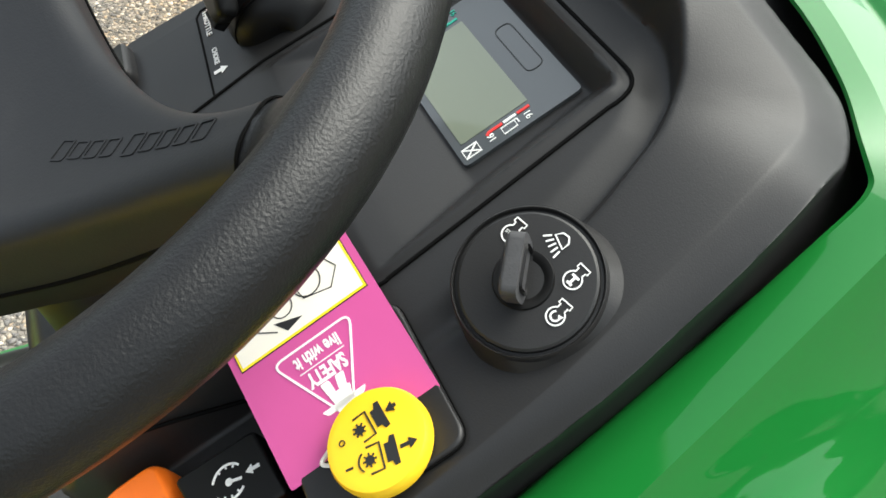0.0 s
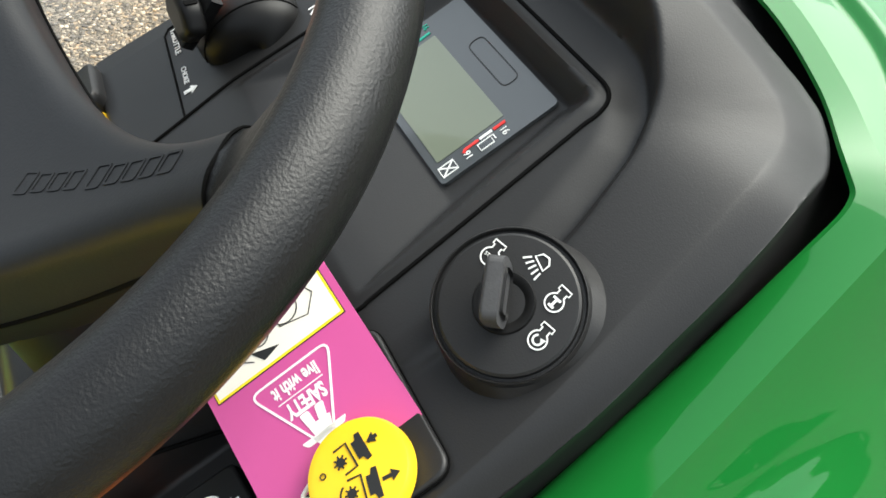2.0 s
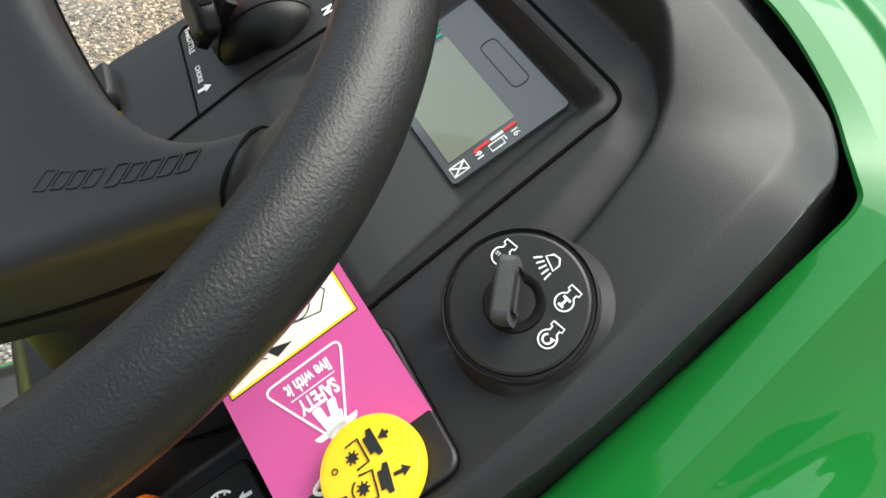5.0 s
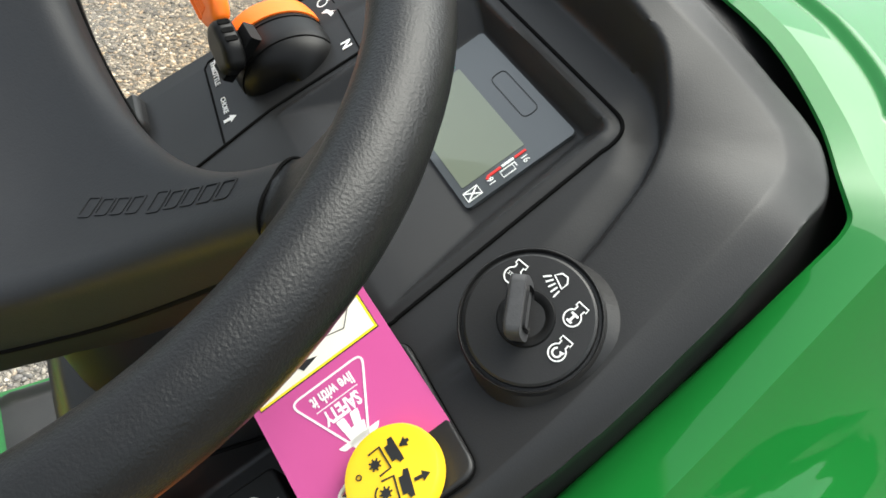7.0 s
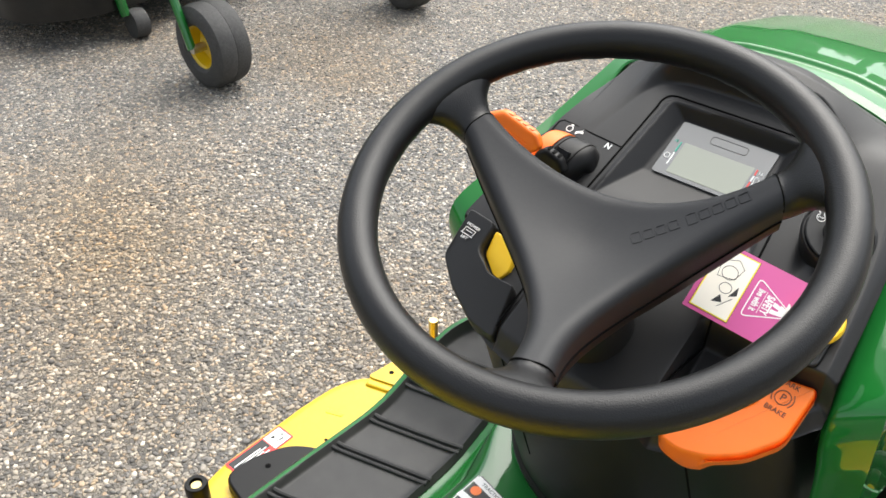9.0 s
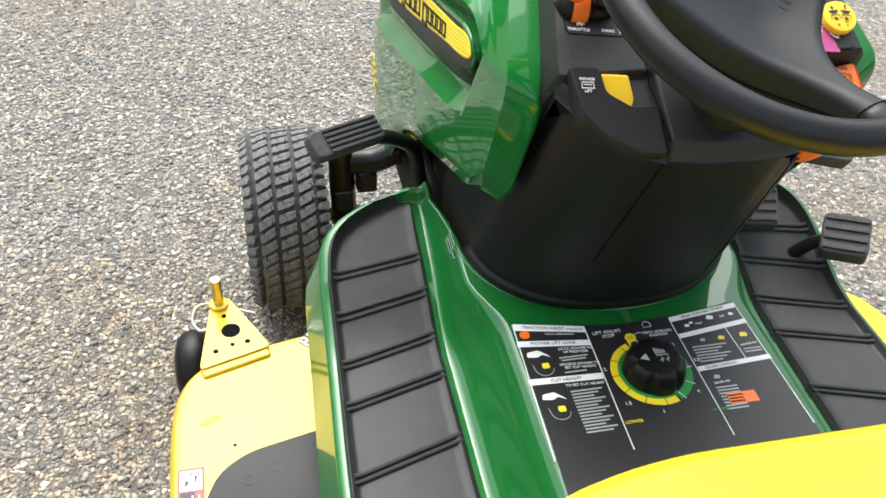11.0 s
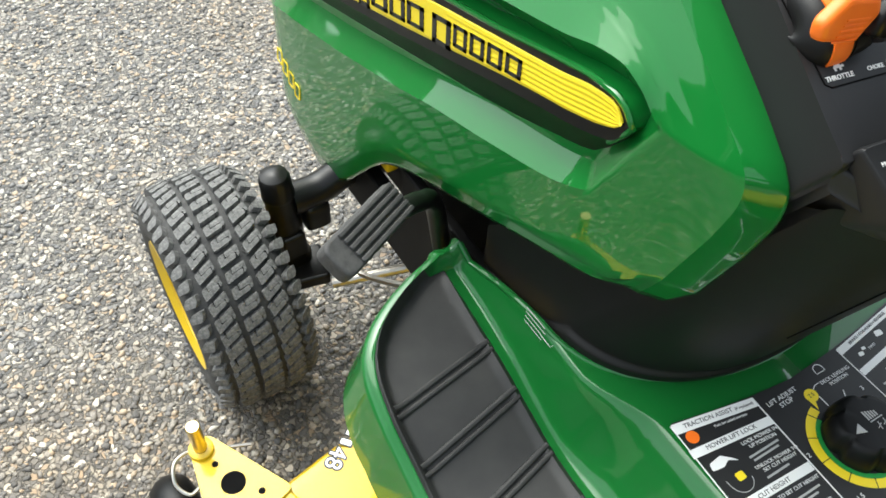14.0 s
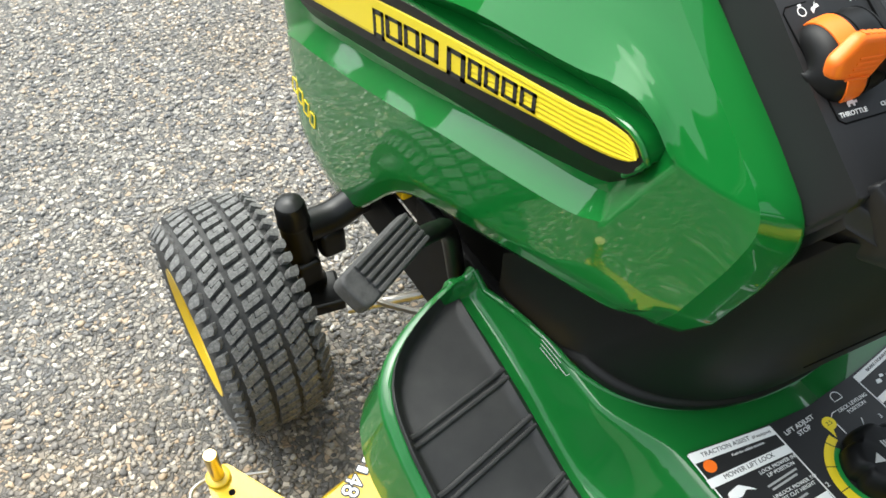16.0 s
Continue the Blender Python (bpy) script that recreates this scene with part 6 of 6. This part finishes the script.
for txt, a, r in (("2", 168, 0.063), ("1.5", 222, 0.068), ("1", 262, 0.066), ("3.5", 8, 0.070), ("3", 40, 0.063), ("4", -40, 0.064)):
    words("scale_number", txt, 0.0075, T(CX + r * math.cos(radians(a)), CY + r * math.sin(radians(a))), WHITE, decal)
bm = bmesh.new()
slab(bm, ring_pts(-0.0155, -0.0235, 0.0078, n=24), 0, 0.0004, LM)
slab(bm, [(-0.0225, -0.027), (-0.017, -0.031), (-0.0215, -0.040)], 0, 0.0004, LM)
part("level_mark", bm, YELLOW_INK, decal, smooth=False)
words("scale_number", "2.5", 0.0064, T(-0.0155, -0.0235), INK, decal)
bm = bmesh.new()
ribbon(bm, [(-0.0080, -0.0195), (-0.003, -0.0165), (0.003, -0.0165)], 0.0008, LM)
ribbon(bm, ring_pts(0.016, -0.004, 0.006, 0, 180, 10) + [(0.010, -0.008), (0.022, -0.008)], 0.0008, LM, closed=True)
part("level_symbol", bm, WHITE, decal, smooth=False)
# dial knob with grip flutes
bm = bmesh.new()
km = pose(CX + 0.002, CY, DZ + 0.001)
rows = []
for r, h in ((0.042, 0.0), (0.0415, 0.010), (0.039, 0.020), (0.036, 0.026), (0.033, 0.029), (0.028, 0.0305), (0.0001, 0.0305)):
    rows.append([km @ Vector(((r - (0.0045 * max(0, math.cos(6 * a)) ** 3 if 0.03 < r else 0)) * math.cos(a), (r - (0.0045 * max(0, math.cos(6 * a)) ** 3 if 0.03 < r else 0)) * math.sin(a), h)) for a in [2 * math.pi * k / 96 for k in range(96)]])
grid(bm, rows, close_v=True)
dial = part("height_dial", bm, BLACK_SMOOTH, tractor, "fluted black cutting height dial", angle=30)
bm = bmesh.new()
m = km @ pose(-0.003, 0.002, 0.0306)
slab(bm, [(-0.022, -0.002), (-0.012, 0.0055), (-0.010, -0.0065)], 0, 0.0004, m)
for k in range(5):
    ribbon(bm, [(0.002 + 0.003 * k, 0.002), (0.002 + 0.003 * k, 0.013 - 0.0012 * k)], 0.0016, m)
ribbon(bm, [(0.001, 0.0), (0.018, 0.0)], 0.0012, m)
for k in (0.006, 0.014):
    ribbon(bm, [(k, -0.012), (k + 0.002, -0.003)], 0.0009, m)
    ribbon(bm, [(k - 0.003, -0.009), (k + 0.004, -0.006)], 0.0009, m)
part("dial_mark", bm, GREY_INK, dial, smooth=False)

# tyre pressure note on the inner slope: tiny print as bars
for k in range(4):
    bm = bmesh.new()
    tube(bm, [(-0.2195 - 0.0022 * k, 0.221 - 0.002 * k, 0.5290 - 0.0040 * k), (-0.2195 - 0.0022 * k, 0.186 - 0.004 * (k % 2), 0.5290 - 0.0040 * k)], 0.00042, 5)
    part("small_print", bm, GREY_INK, tractor)
bm = bmesh.new()
tube(bm, [(-0.2240, 0.186, 0.5200), (-0.2240, 0.168, 0.5195), (-0.2215, 0.166, 0.5235)], 0.0005, 5)
part("print_leader", bm, GREY_INK, tractor)

# ---- pedals ----
def pad(bm, a, b, up, width, thick):
    """A rubber pad from a to b."""
    a, b, up = Vector(a), Vector(b), Vector(up).normalized()
    x = (b - a).normalized()
    z = (up - x * up.dot(x)).normalized()
    y = z.cross(x)
    L = (b - a).length
    m = Matrix(((x.x, y.x, z.x, a.x), (x.y, y.y, z.y, a.y), (x.z, y.z, z.z, a.z), (0, 0, 0, 1)))
    slab(bm, rounded(rect(0, -width / 2, L, width / 2), 0.012), -thick, 0, m, 0.004)
    return m, L


bm = bmesh.new()
m, L = pad(bm, (-0.415, 0.291, 0.653), (-0.306, 0.351, 0.642), (0.10, -0.52, 0.8), 0.044, 0.020)
brake_pedal = part("brake_pedal", bm, RUBBER, tractor, "black ribbed rubber brake pedal")
for k in range(5):
    bm = bmesh.new()
    yy = -0.0170 + 0.0085 * k
    slab(bm, rounded(rect(0.024, yy - 0.0027, L - 0.004, yy + 0.0027), 0.002, 2), -0.001, 0.0042, m, 0.0015)
    part("rib", bm, RUBBER, brake_pedal)
bm = bmesh.new()
tube(bm, smooth_path([(-0.315, 0.345, 0.625), (-0.28, 0.362, 0.605), (-0.245, 0.385, 0.56), (-0.225, 0.39, 0.44), (-0.22, 0.36, 0.34)]), 0.012, 12)
part("pedal_arm", bm, IRON, brake_pedal, "black steel pedal arm")

for a, b, w, nm_ in (((0.262, 0.222, 0.528), (0.322, 0.198, 0.538), 0.074, "forward_pedal"), ((0.374, 0.142, 0.524), (0.432, 0.102, 0.536), 0.074, "reverse_pedal"), ((0.350, 0.262, 0.626), (0.452, 0.238, 0.612), 0.060, "hand_rest_pedal")):
    bm = bmesh.new()
    m, L = pad(bm, a, b, (0, -0.45, 0.9), w, 0.026)
    pd = part(nm_, bm, RUBBER, tractor, "black rubber foot pedal")
    if nm_ == "hand_rest_pedal":
        pd.name = "lift_pedal"
        bm = bmesh.new()
        lathe(bm, [(0.018, 0.0), (0.018, 0.003), (0.013, 0.003), (0.013, 0.001), (0.008, 0.001), (0.008, 0.0035), (0, 0.0035)], m @ Matrix.Translation((L * 0.42, 0, 0)), 24)
        part("pedal_ring", bm, RUBBER, pd)
        bm = bmesh.new()
        tube(bm, smooth_path([(0.36, 0.264, 0.616), (0.33, 0.285, 0.61), (0.26, 0.32, 0.58), (0.22, 0.34, 0.50)]), 0.012, 12)
    else:
        for k in range(4):
            bm = bmesh.new()
            yy = -w * 0.36 + w * 0.24 * k
            slab(bm, rect(0.004, yy - 0.004, L - 0.004, yy + 0.004), -0.001, 0.004, m, 0.001)
            part("rib", bm, RUBBER, pd)
        bm = bmesh.new()
        c = (Vector(a) + Vector(b)) / 2
        tube(bm, smooth_path([c + Vector((0, 0.0, -0.02)), c + Vector((-0.02, 0.03, -0.04)), c + Vector((-0.05, 0.05, -0.09))]), 0.011, 10)
    part("pedal_arm", bm, IRON, pd)

# ---- mower deck ----
DECK = [(-0.46, -0.34), (-0.50, -0.255), (-0.58, -0.225), (-0.622, -0.195), (-0.650, -0.155), (-0.668, -0.11), (-0.682, -0.05), (-0.684, 0.14), (-0.678, 0.215), (-0.655, 0.268), (-0.615, 0.300), (-0.55, 0.318), (-0.42, 0.345), (-0.2, 0.352), (0.2, 0.352), (0.42, 0.345), (0.55, 0.318), (0.615, 0.300), (0.655, 0.268), (0.678, 0.215), (0.684, 0.14), (0.682, -0.05), (0.672, -0.30), (0.50, -0.36), (-0.44, -0.36)]
bm = bmesh.new()
do = rounded(DECK, 0.03, 4)
layers = [[(x, y, z) for x, y in inset(do, g)] for z, g in ((0.085, -0.004), (0.10, 0.0), (0.180, 0.003), (0.205, 0.007), (0.2155, 0.015), (0.2185, 0.03))]
vs = grid(bm, layers, close_v=True)
cap(bm, vs[-1])
deck = part("mower_deck", bm, YELLOW, tractor, "yellow stamped steel mower deck", angle=40)
sol = deck.modifiers.new("thickness", "SOLIDIFY")
sol.thickness, sol.offset = 0.004, -1
ZD = 0.2185
bm = bmesh.new()
slab(bm, rounded([(-0.628, 0.262), (-0.505, 0.300), (-0.576, 0.432), (-0.606, 0.425)], 0.012), ZD + 0.002, ZD + 0.010, Matrix(), 0.001)
box(bm, (-0.06, -0.012, ZD - 0.002), (0.06, 0.012, ZD + 0.006), pose(-0.567, 0.277, 0, 0, 0, 17), 0.004)
bracket = part("wheel_bracket", bm, YELLOW, deck, "yellow triangular gauge wheel bracket")
for x, y, r in ((-0.573, 0.346, 0.0165), (-0.600, 0.300, 0.0048), (-0.545, 0.316, 0.0048), (-0.571, 0.312, 0.004), (-0.584, 0.383, 0.0045)):
    bm = bmesh.new()
    lathe(bm, [(0, ZD + 0.0104), (r, ZD + 0.0104), (r * 1.02, ZD + 0.0100)], pose(x, y, 0), 24)
    part("hole", bm, GAP, bracket)
bm = bmesh.new()
lathe(bm, [(0.0, ZD), (0.017, ZD), (0.017, ZD + 0.016), (0.0125, ZD + 0.018), (0.0, ZD + 0.018)], pose(-0.592, 0.412, 0), 28)
part("collar", bm, YELLOW, bracket)
bm = bmesh.new()
lathe(bm, [(0.0095, 0.16), (0.0095, 0.293), (0.0085, 0.2945), (0, 0.2945)], pose(-0.592, 0.412, 0), 24)
part("pin", bm, BRASS, bracket, "yellow zinc height pin")
bm = bmesh.new()
tube(bm, smooth_path([(-0.53, 0.39, 0.222), (-0.58, 0.408, 0.226), (-0.605, 0.418, 0.228), (-0.630, 0.410, 0.232), (-0.640, 0.385, 0.224), (-0.628, 0.365, 0.216), (-0.610, 0.372, 0.215)], 8), 0.0026, 8)
part("clip", bm, ZINC, bracket, "bent wire locking clip")
bm = bmesh.new()
gm = pose(-0.652, 0.402, 0.075, 0, 90, 0)
lathe(bm, [(0.0, -0.035), (0.040, -0.035), (0.062, -0.028), (0.073, -0.014), (0.075, 0.0), (0.073, 0.014), (0.062, 0.028), (0.040, 0.035), (0.0, 0.035)], gm, 40)
part("gauge_wheel", bm, BLACK_SMOOTH, bracket, "black plastic gauge wheel")
# rear post with a cap, cover plate and warning sticker
bm = bmesh.new()
lathe(bm, [(0.018, 0), (0.019, 0.002), (0.019, 0.052), (0.017, 0.055), (0.011, 0.055), (0.011, 0.048), (0.0, 0.048)], pose(-0.625, -0.128, ZD), 28)
post = part("hose_port", bm, BLACK_SMOOTH, deck, "black hose port with a metal insert")
bm = bmesh.new()
lathe(bm, [(0.0052, 0.047), (0.0082, 0.047), (0.0082, 0.0505), (0.0052, 0.0505)], pose(-0.625, -0.128, ZD), 24)
part("insert", bm, BRASS, post)
part("port_bore", cap_disc(0.0052, pose(-0.625, -0.128, ZD + 0.0486)), GAP, post)
bm = bmesh.new()
lathe(bm, [(0, 0), (0.014, 0), (0.014, 0.006), (0.008, 0.007), (0.008, 0.018), (0, 0.018)], pose(-0.588, -0.105, ZD), 20)
part("bolt", bm, PAD_GREY, deck)
bm = bmesh.new()
slab(bm, rounded([(-0.630, -0.075), (-0.628, -0.020), (-0.600, 0.045), (-0.555, 0.075), (-0.42, 0.105), (-0.42, -0.12)], 0.03), ZD, ZD + 0.022, Matrix(), 0.006)
cover_plate = part("belt_cover", bm, BLACK_SMOOTH, deck, "black plastic belt cover")
for x, y, r in ((-0.555, 0.022, 0.0085), (-0.515, 0.040, 0.0085)):
    bm = bmesh.new()
    ribbon(bm, ring_pts(x, y, r, n=24), 0.0012, pose(0, 0, ZD + 0.0222), closed=True)
    part("moulded_ring", bm, BLACK, cover_plate)
bm = bmesh.new()
lathe(bm, [(0, 0.0225), (0.005, 0.0225), (0.005, 0.0221)], pose(-0.590, -0.012, ZD), 20)
part("hole", bm, GAP, cover_plate)
bm = bmesh.new()
lathe(bm, [(0, 0.0005), (0.003, 0.0005), (0.003, 0.0)], pose(-0.575, 0.105, ZD + 0.0005), 16)
part("hole", bm, GAP, deck)
bm = bmesh.new()
slab(bm, rounded(rect(-0.017, -0.005, 0.017, 0.005), 0.0045), 0, 0.0012, pose(-0.612, 0.160, ZD, 0, 0, 22), 0.001)
part("slot", bm, YELLOW_VINYL, deck, "small raised yellow tab")
sm_ = pose(-0.643, 0.012, ZD + 0.0006)
sticker = part("warning_sticker", slab(bmesh.new(), rounded(rect(-0.020, -0.062, 0.020, 0.060), 0.003), 0, 0.0004, sm_), RED, deck, "red warning sticker with white print", smooth=False)
part("sticker_panel", slab(bmesh.new(), rect(-0.0165, 0.020, 0.0165, 0.056), 0.0004, 0.0007, sm_), WHITE, sticker, smooth=False)
part("sticker_panel", slab(bmesh.new(), rect(-0.0165, -0.058, 0.006, 0.018), 0.0004, 0.0007, sm_), INK, sticker, smooth=False)
bars("small_print", [(-0.055, -0.012 + 0.0048 * k, 0.066 - 0.009 * (k % 2)) for k in range(4)], sm_ @ pose(0, 0, 0.0007, 0, 0, 90) @ pose(0, 0, 0), WHITE, sticker, 0.0022)
bm = bmesh.new()
for o in ([(-0.010, 0.026), (-0.002, 0.034), (-0.008, 0.040)], [(0.004, 0.024), (0.010, 0.044), (0.006, 0.048)], [(-0.006, 0.044), (0.0, 0.052), (0.004, 0.050)]):
    slab(bm, o, 0.0007, 0.0010, sm_)
part("sticker_symbol", bm, INK, sticker, smooth=False)
# deck size mark: white figures with a dark edge, the rest as small blocks
for bold, mt, z in ((0.0022, INK, 0.0003), (0.0, WHITE, 0.0009)):
    words("size_mark", "48", 0.034, pose(-0.4388, 0.3136, ZD + z, 0, 0, 220), mt, deck, bold=bold)
for i in range(2):
    for grow, mt, z in ((0.002, INK, 0.0), (0.0, WHITE, 0.0006)):
        bm = bmesh.new()
        slab(bm, rounded(rect(-0.004 - grow, -0.008 - grow, 0.004 + grow, 0.008 + grow), 0.002, 3), z, z + 0.0007, pose(-0.4150 + 0.013 * i, 0.3270 + 0.008 * i, ZD, 0, 0, 40))
        part("mark_block", bm, mt, deck, smooth=False)

# ---- seat and fenders ----
bm = bmesh.new()
so = rounded([(-0.28, -0.80), (0.28, -0.80), (0.335, -0.52), (0.305, -0.372), (0.16, -0.335), (-0.16, -0.335), (-0.305, -0.372), (-0.335, -0.52)], 0.07, 6)
layers = [[(x, y, z) for x, y in inset(so, g)] for z, g in ((0.63, 0.03), (0.65, 0.0), (0.69, -0.004), (0.715, 0.006), (0.73, 0.026), (0.735, 0.05), (0.726, 0.11))]
vs = grid(bm, layers, close_v=True)
cap(bm, vs[0])
cap(bm, vs[-1])
part("seat", bm, YELLOW_VINYL, tractor, "yellow vinyl tractor seat", angle=50)
for s in (-1, 1):
    bm = bmesh.new()
    rows = []
    for i in range(22):
        t = i / 21
        y = lerp(-0.24, -0.86, t)
        h = 0.20 * step(0.0, 0.36, t)
        row = []
        for k in range(15):
            u = k / 14
            x = lerp(0.20, 0.515 - 0.06 * (1 - step(0, 0.3, t)), u)
            row.append((s * x, y, 0.420 + h - 0.045 * step(0.8, 1.0, u) ** 2 * 1.0 + 0.012 * math.sin(u * math.pi)))
        rows.append(row)
    grid(bm, rows)
    fender = part("fender", bm, GREEN, tractor, "glossy green rear fender", angle=60)
    sol = fender.modifiers.new("thickness", "SOLIDIFY")
    sol.thickness, sol.offset = 0.004, -1
bm = bmesh.new()
box(bm, (-0.20, -0.86, 0.30), (0.20, -0.40, 0.625), edge=0.02)
part("seat_base", bm, IRON, tractor, "black seat base")

# ---- safety tag hung on the knob ----
tag = thing("safety_tag", "magenta safety card with a cream panel hung on the yellow knob", "tag")
GM = D @ pose(0.1460, 0.0240, 0.0020, 0, 12.4, 1.5)
CW, CL = 0.0685, 0.0900
card = part("card", slab(bmesh.new(), rounded(rect(-CL, -CW / 2, 0, CW / 2), 0.0012, 2), 0, 0.0006, GM), PINK, tag, smooth=False)
for grow, z, mt in ((0.0012, 0.0006, INK), (0.0008, 0.0008, YELLOW_INK), (-0.0002, 0.0010, CREAM)):
    part("card_panel", slab(bmesh.new(), rect(-CL + 0.005 - grow, -CW / 2 + 0.0045 - grow, -0.0535 + grow, CW / 2 - 0.0045 + grow), 0.0005, z + 0.0002, GM), mt, tag, smooth=False)
bm = bmesh.new()
ribbon(bm, rounded([(-0.0470, 0.0190), (-0.0470, -0.0190), (-0.0085, 0.0)], 0.005), 0.0009, GM, 0.0006, 0.0009, True)
ribbon(bm, [(-0.0368, -0.0105), (-0.0368, 0.0105)], 0.0004, GM, 0.0006, 0.0009)
part("card_triangle", bm, WHITE, tag, smooth=False)
NARROW = Matrix.Diagonal((0.62, 1, 1, 1))
words("card_word", "SAFETY", 0.0086, GM @ pose(-0.0325, 0, 0.0007, 0, 0, -90) @ NARROW, WHITE, tag, bold=0.0003)
words("card_word", "live with it", 0.0080, GM @ pose(-0.0413, 0, 0.0007, 0, 0, -90) @ NARROW, WHITE, tag, bold=0.0002)
bm = bmesh.new()
for o in ([(-0.0285, -0.0055), (-0.0285, -0.0015), (-0.0225, -0.0010), (-0.0225, -0.0045)], [(-0.0285, 0.0015), (-0.0285, 0.0055), (-0.0225, 0.0040), (-0.0225, 0.0005)], [(-0.0228, -0.0045), (-0.0228, 0.0055), (-0.0165, 0.0035), (-0.0150, -0.0030)], [(-0.0185, -0.0100), (-0.0185, 0.0105), (-0.0160, 0.0085), (-0.0160, -0.0080)]):
    slab(bm, rounded(o, 0.0008, 2), 0.0006, 0.0009, GM)
part("card_emblem", bm, WHITE, tag, smooth=False)
bm = bmesh.new()
cx = -0.070
ribbon(bm, ring_pts(cx, 0.010, 0.0065, n=20), 0.0005, GM, 0.0012, 0.0014, True)
ribbon(bm, ring_pts(cx + 0.003, -0.004, 0.0050, n=18), 0.0005, GM, 0.0012, 0.0014, True)
ribbon(bm, [(cx - 0.008, 0.003), (cx - 0.010, 0.018), (cx + 0.002, 0.024), (cx + 0.009, 0.018), (cx + 0.006, 0.006)], 0.0005, GM, 0.0012, 0.0014, True)
slab(bm, [(cx + 0.008, -0.010), (cx + 0.014, -0.006), (cx + 0.012, 0.002)], 0.0012, 0.0014, GM)
slab(bm, [(cx - 0.002, -0.020), (cx + 0.006, -0.017), (cx + 0.002, -0.011)], 0.0012, 0.0014, GM)
ribbon(bm, [(cx + 0.012, -0.010), (cx + 0.004, -0.022)], 0.0005, GM, 0.0012, 0.0014)
part("card_drawing", bm, INK, tag, smooth=False)
bm = bmesh.new()
tube(bm, smooth_path([GM @ Vector((-0.006, -0.010, 0.001)), GM @ Vector((-0.001, -0.018, 0.004)), D @ Vector((0.150, 0.012, 0.004)), D @ Vector((0.153, 0.020, 0.002))]), 0.0009, 6)
part("tie", bm, WHITE, tag, "frayed white tie")

# ---- second mower further off ----
mower = thing("zero_turn_mower", "green zero-turn mower with yellow caster rims standing on the asphalt", "mower", at=(-2.4, 1.2, 0))


def caster(x, y, turn):
    m = pose(x, y, 0.155, 0, 0, turn) @ pose(0, 0, 0, 0, 90, 0)
    w = part("caster_wheel", lathe(bmesh.new(), [(0.012, -0.09), (0.016, -0.09), (0.016, 0.09), (0.012, 0.09)], m, 20), ZINC, mower, "smooth black caster tyre on a yellow rim")
    part("tyre", lathe(bmesh.new(), [(0.078, -0.058), (0.09, -0.070), (0.125, -0.072), (0.146, -0.060), (0.153, -0.035), (0.151, -0.004), (0.149, 0.0), (0.151, 0.004), (0.153, 0.035), (0.146, 0.060), (0.125, 0.072), (0.09, 0.070), (0.078, 0.058)], m, 56, False), RUBBER, w)
    part("rim", lathe(bmesh.new(), [(0, 0.035), (0.03, 0.035), (0.034, 0.012), (0.062, 0.014), (0.072, 0.050), (0.082, 0.058), (0.08, 0.045), (0.078, -0.045), (0.082, -0.058), (0.072, -0.05), (0.062, -0.014), (0.034, -0.012), (0.03, -0.035), (0, -0.035)], m, 40), YELLOW, w)
    r = pose(x, y, 0, 0, 0, turn)
    bm = bmesh.new()
    for sx in (-1, 1):
        tube(bm, [r @ Vector((sx * 0.088, 0, 0.155)), r @ Vector((sx * 0.085, 0.09, 0.345)), r @ Vector((sx * 0.05, 0.10, 0.365))], 0.016, 10)
    box(bm, (-0.10, 0.06, 0.345), (0.10, 0.15, 0.365), r, 0.004)
    part("fork", bm, GREEN_FIXED, w, "green steel caster fork")
    bm = bmesh.new()
    tube(bm, [r @ Vector((0, 0.10, 0.36)), r @ Vector((0, 0.10, 0.52))], 0.028, 14)
    part("fork_stem", bm, IRON, w)


caster(-2.305, 1.150, 87)
caster(-2.33, 2.20, 80)
bm = bmesh.new()
tube(bm, [(-2.40, 1.10, 0.50), (-2.44, 2.25, 0.50)], 0.035, 14)
part("front_beam", bm, IRON, mower, "black front frame beam")
for y in (1.3, 2.25):
    bm = bmesh.new()
    tube(bm, [(-2.42, y - 0.08, 0.50), (-3.9, y - 0.15, 0.42)], 0.035, 12)
    part("frame_rail", bm, IRON, mower)
bm = bmesh.new()
layers = [[(x, y, z) for x, y in inset(rounded([(-3.04, 0.80), (-2.92, 1.02), (-2.95, 2.45), (-3.05, 2.62), (-3.95, 2.55), (-3.90, 0.75)], 0.12, 4), g)] for z, g in ((0.12, 0), (0.27, 0.005), (0.30, 0.03))]
vs = grid(bm, layers, close_v=True)
cap(bm, vs[-1])
part("cutting_deck", bm, IRON, mower, "dark cutting deck")
bm = bmesh.new()
tube(bm, [(-2.90, 1.16, 0.10), (-2.94, 1.14, 0.33)], 0.02, 10)
part("deck_arm", bm, GREEN_FIXED, mower, "green anti-scalp arm")
bm = bmesh.new()
lathe(bm, [(0.0, -0.03), (0.055, -0.03), (0.06, -0.015), (0.06, 0.015), (0.055, 0.03), (0, 0.03)], pose(-2.89, 1.20, 0.06, 0, 90, 85), 28)
part("deck_roller", bm, RUBBER, mower)
bm = bmesh.new()
box(bm, (-4.4, 1.25, 0.35), (-3.2, 2.2, 0.75), edge=0.06)
part("mower_body", bm, GREEN, mower, "green mower body")
for y in (1.02, 2.5):
    bm = bmesh.new()
    lathe(bm, [(0, -0.14), (0.16, -0.14), (0.27, -0.12), (0.30, -0.08), (0.30, 0.08), (0.27, 0.12), (0.16, 0.14), (0, 0.14)], pose(-4.15, y, 0.30, 0, 90, 90), 48)
    part("drive_wheel", bm, RUBBER, mower)
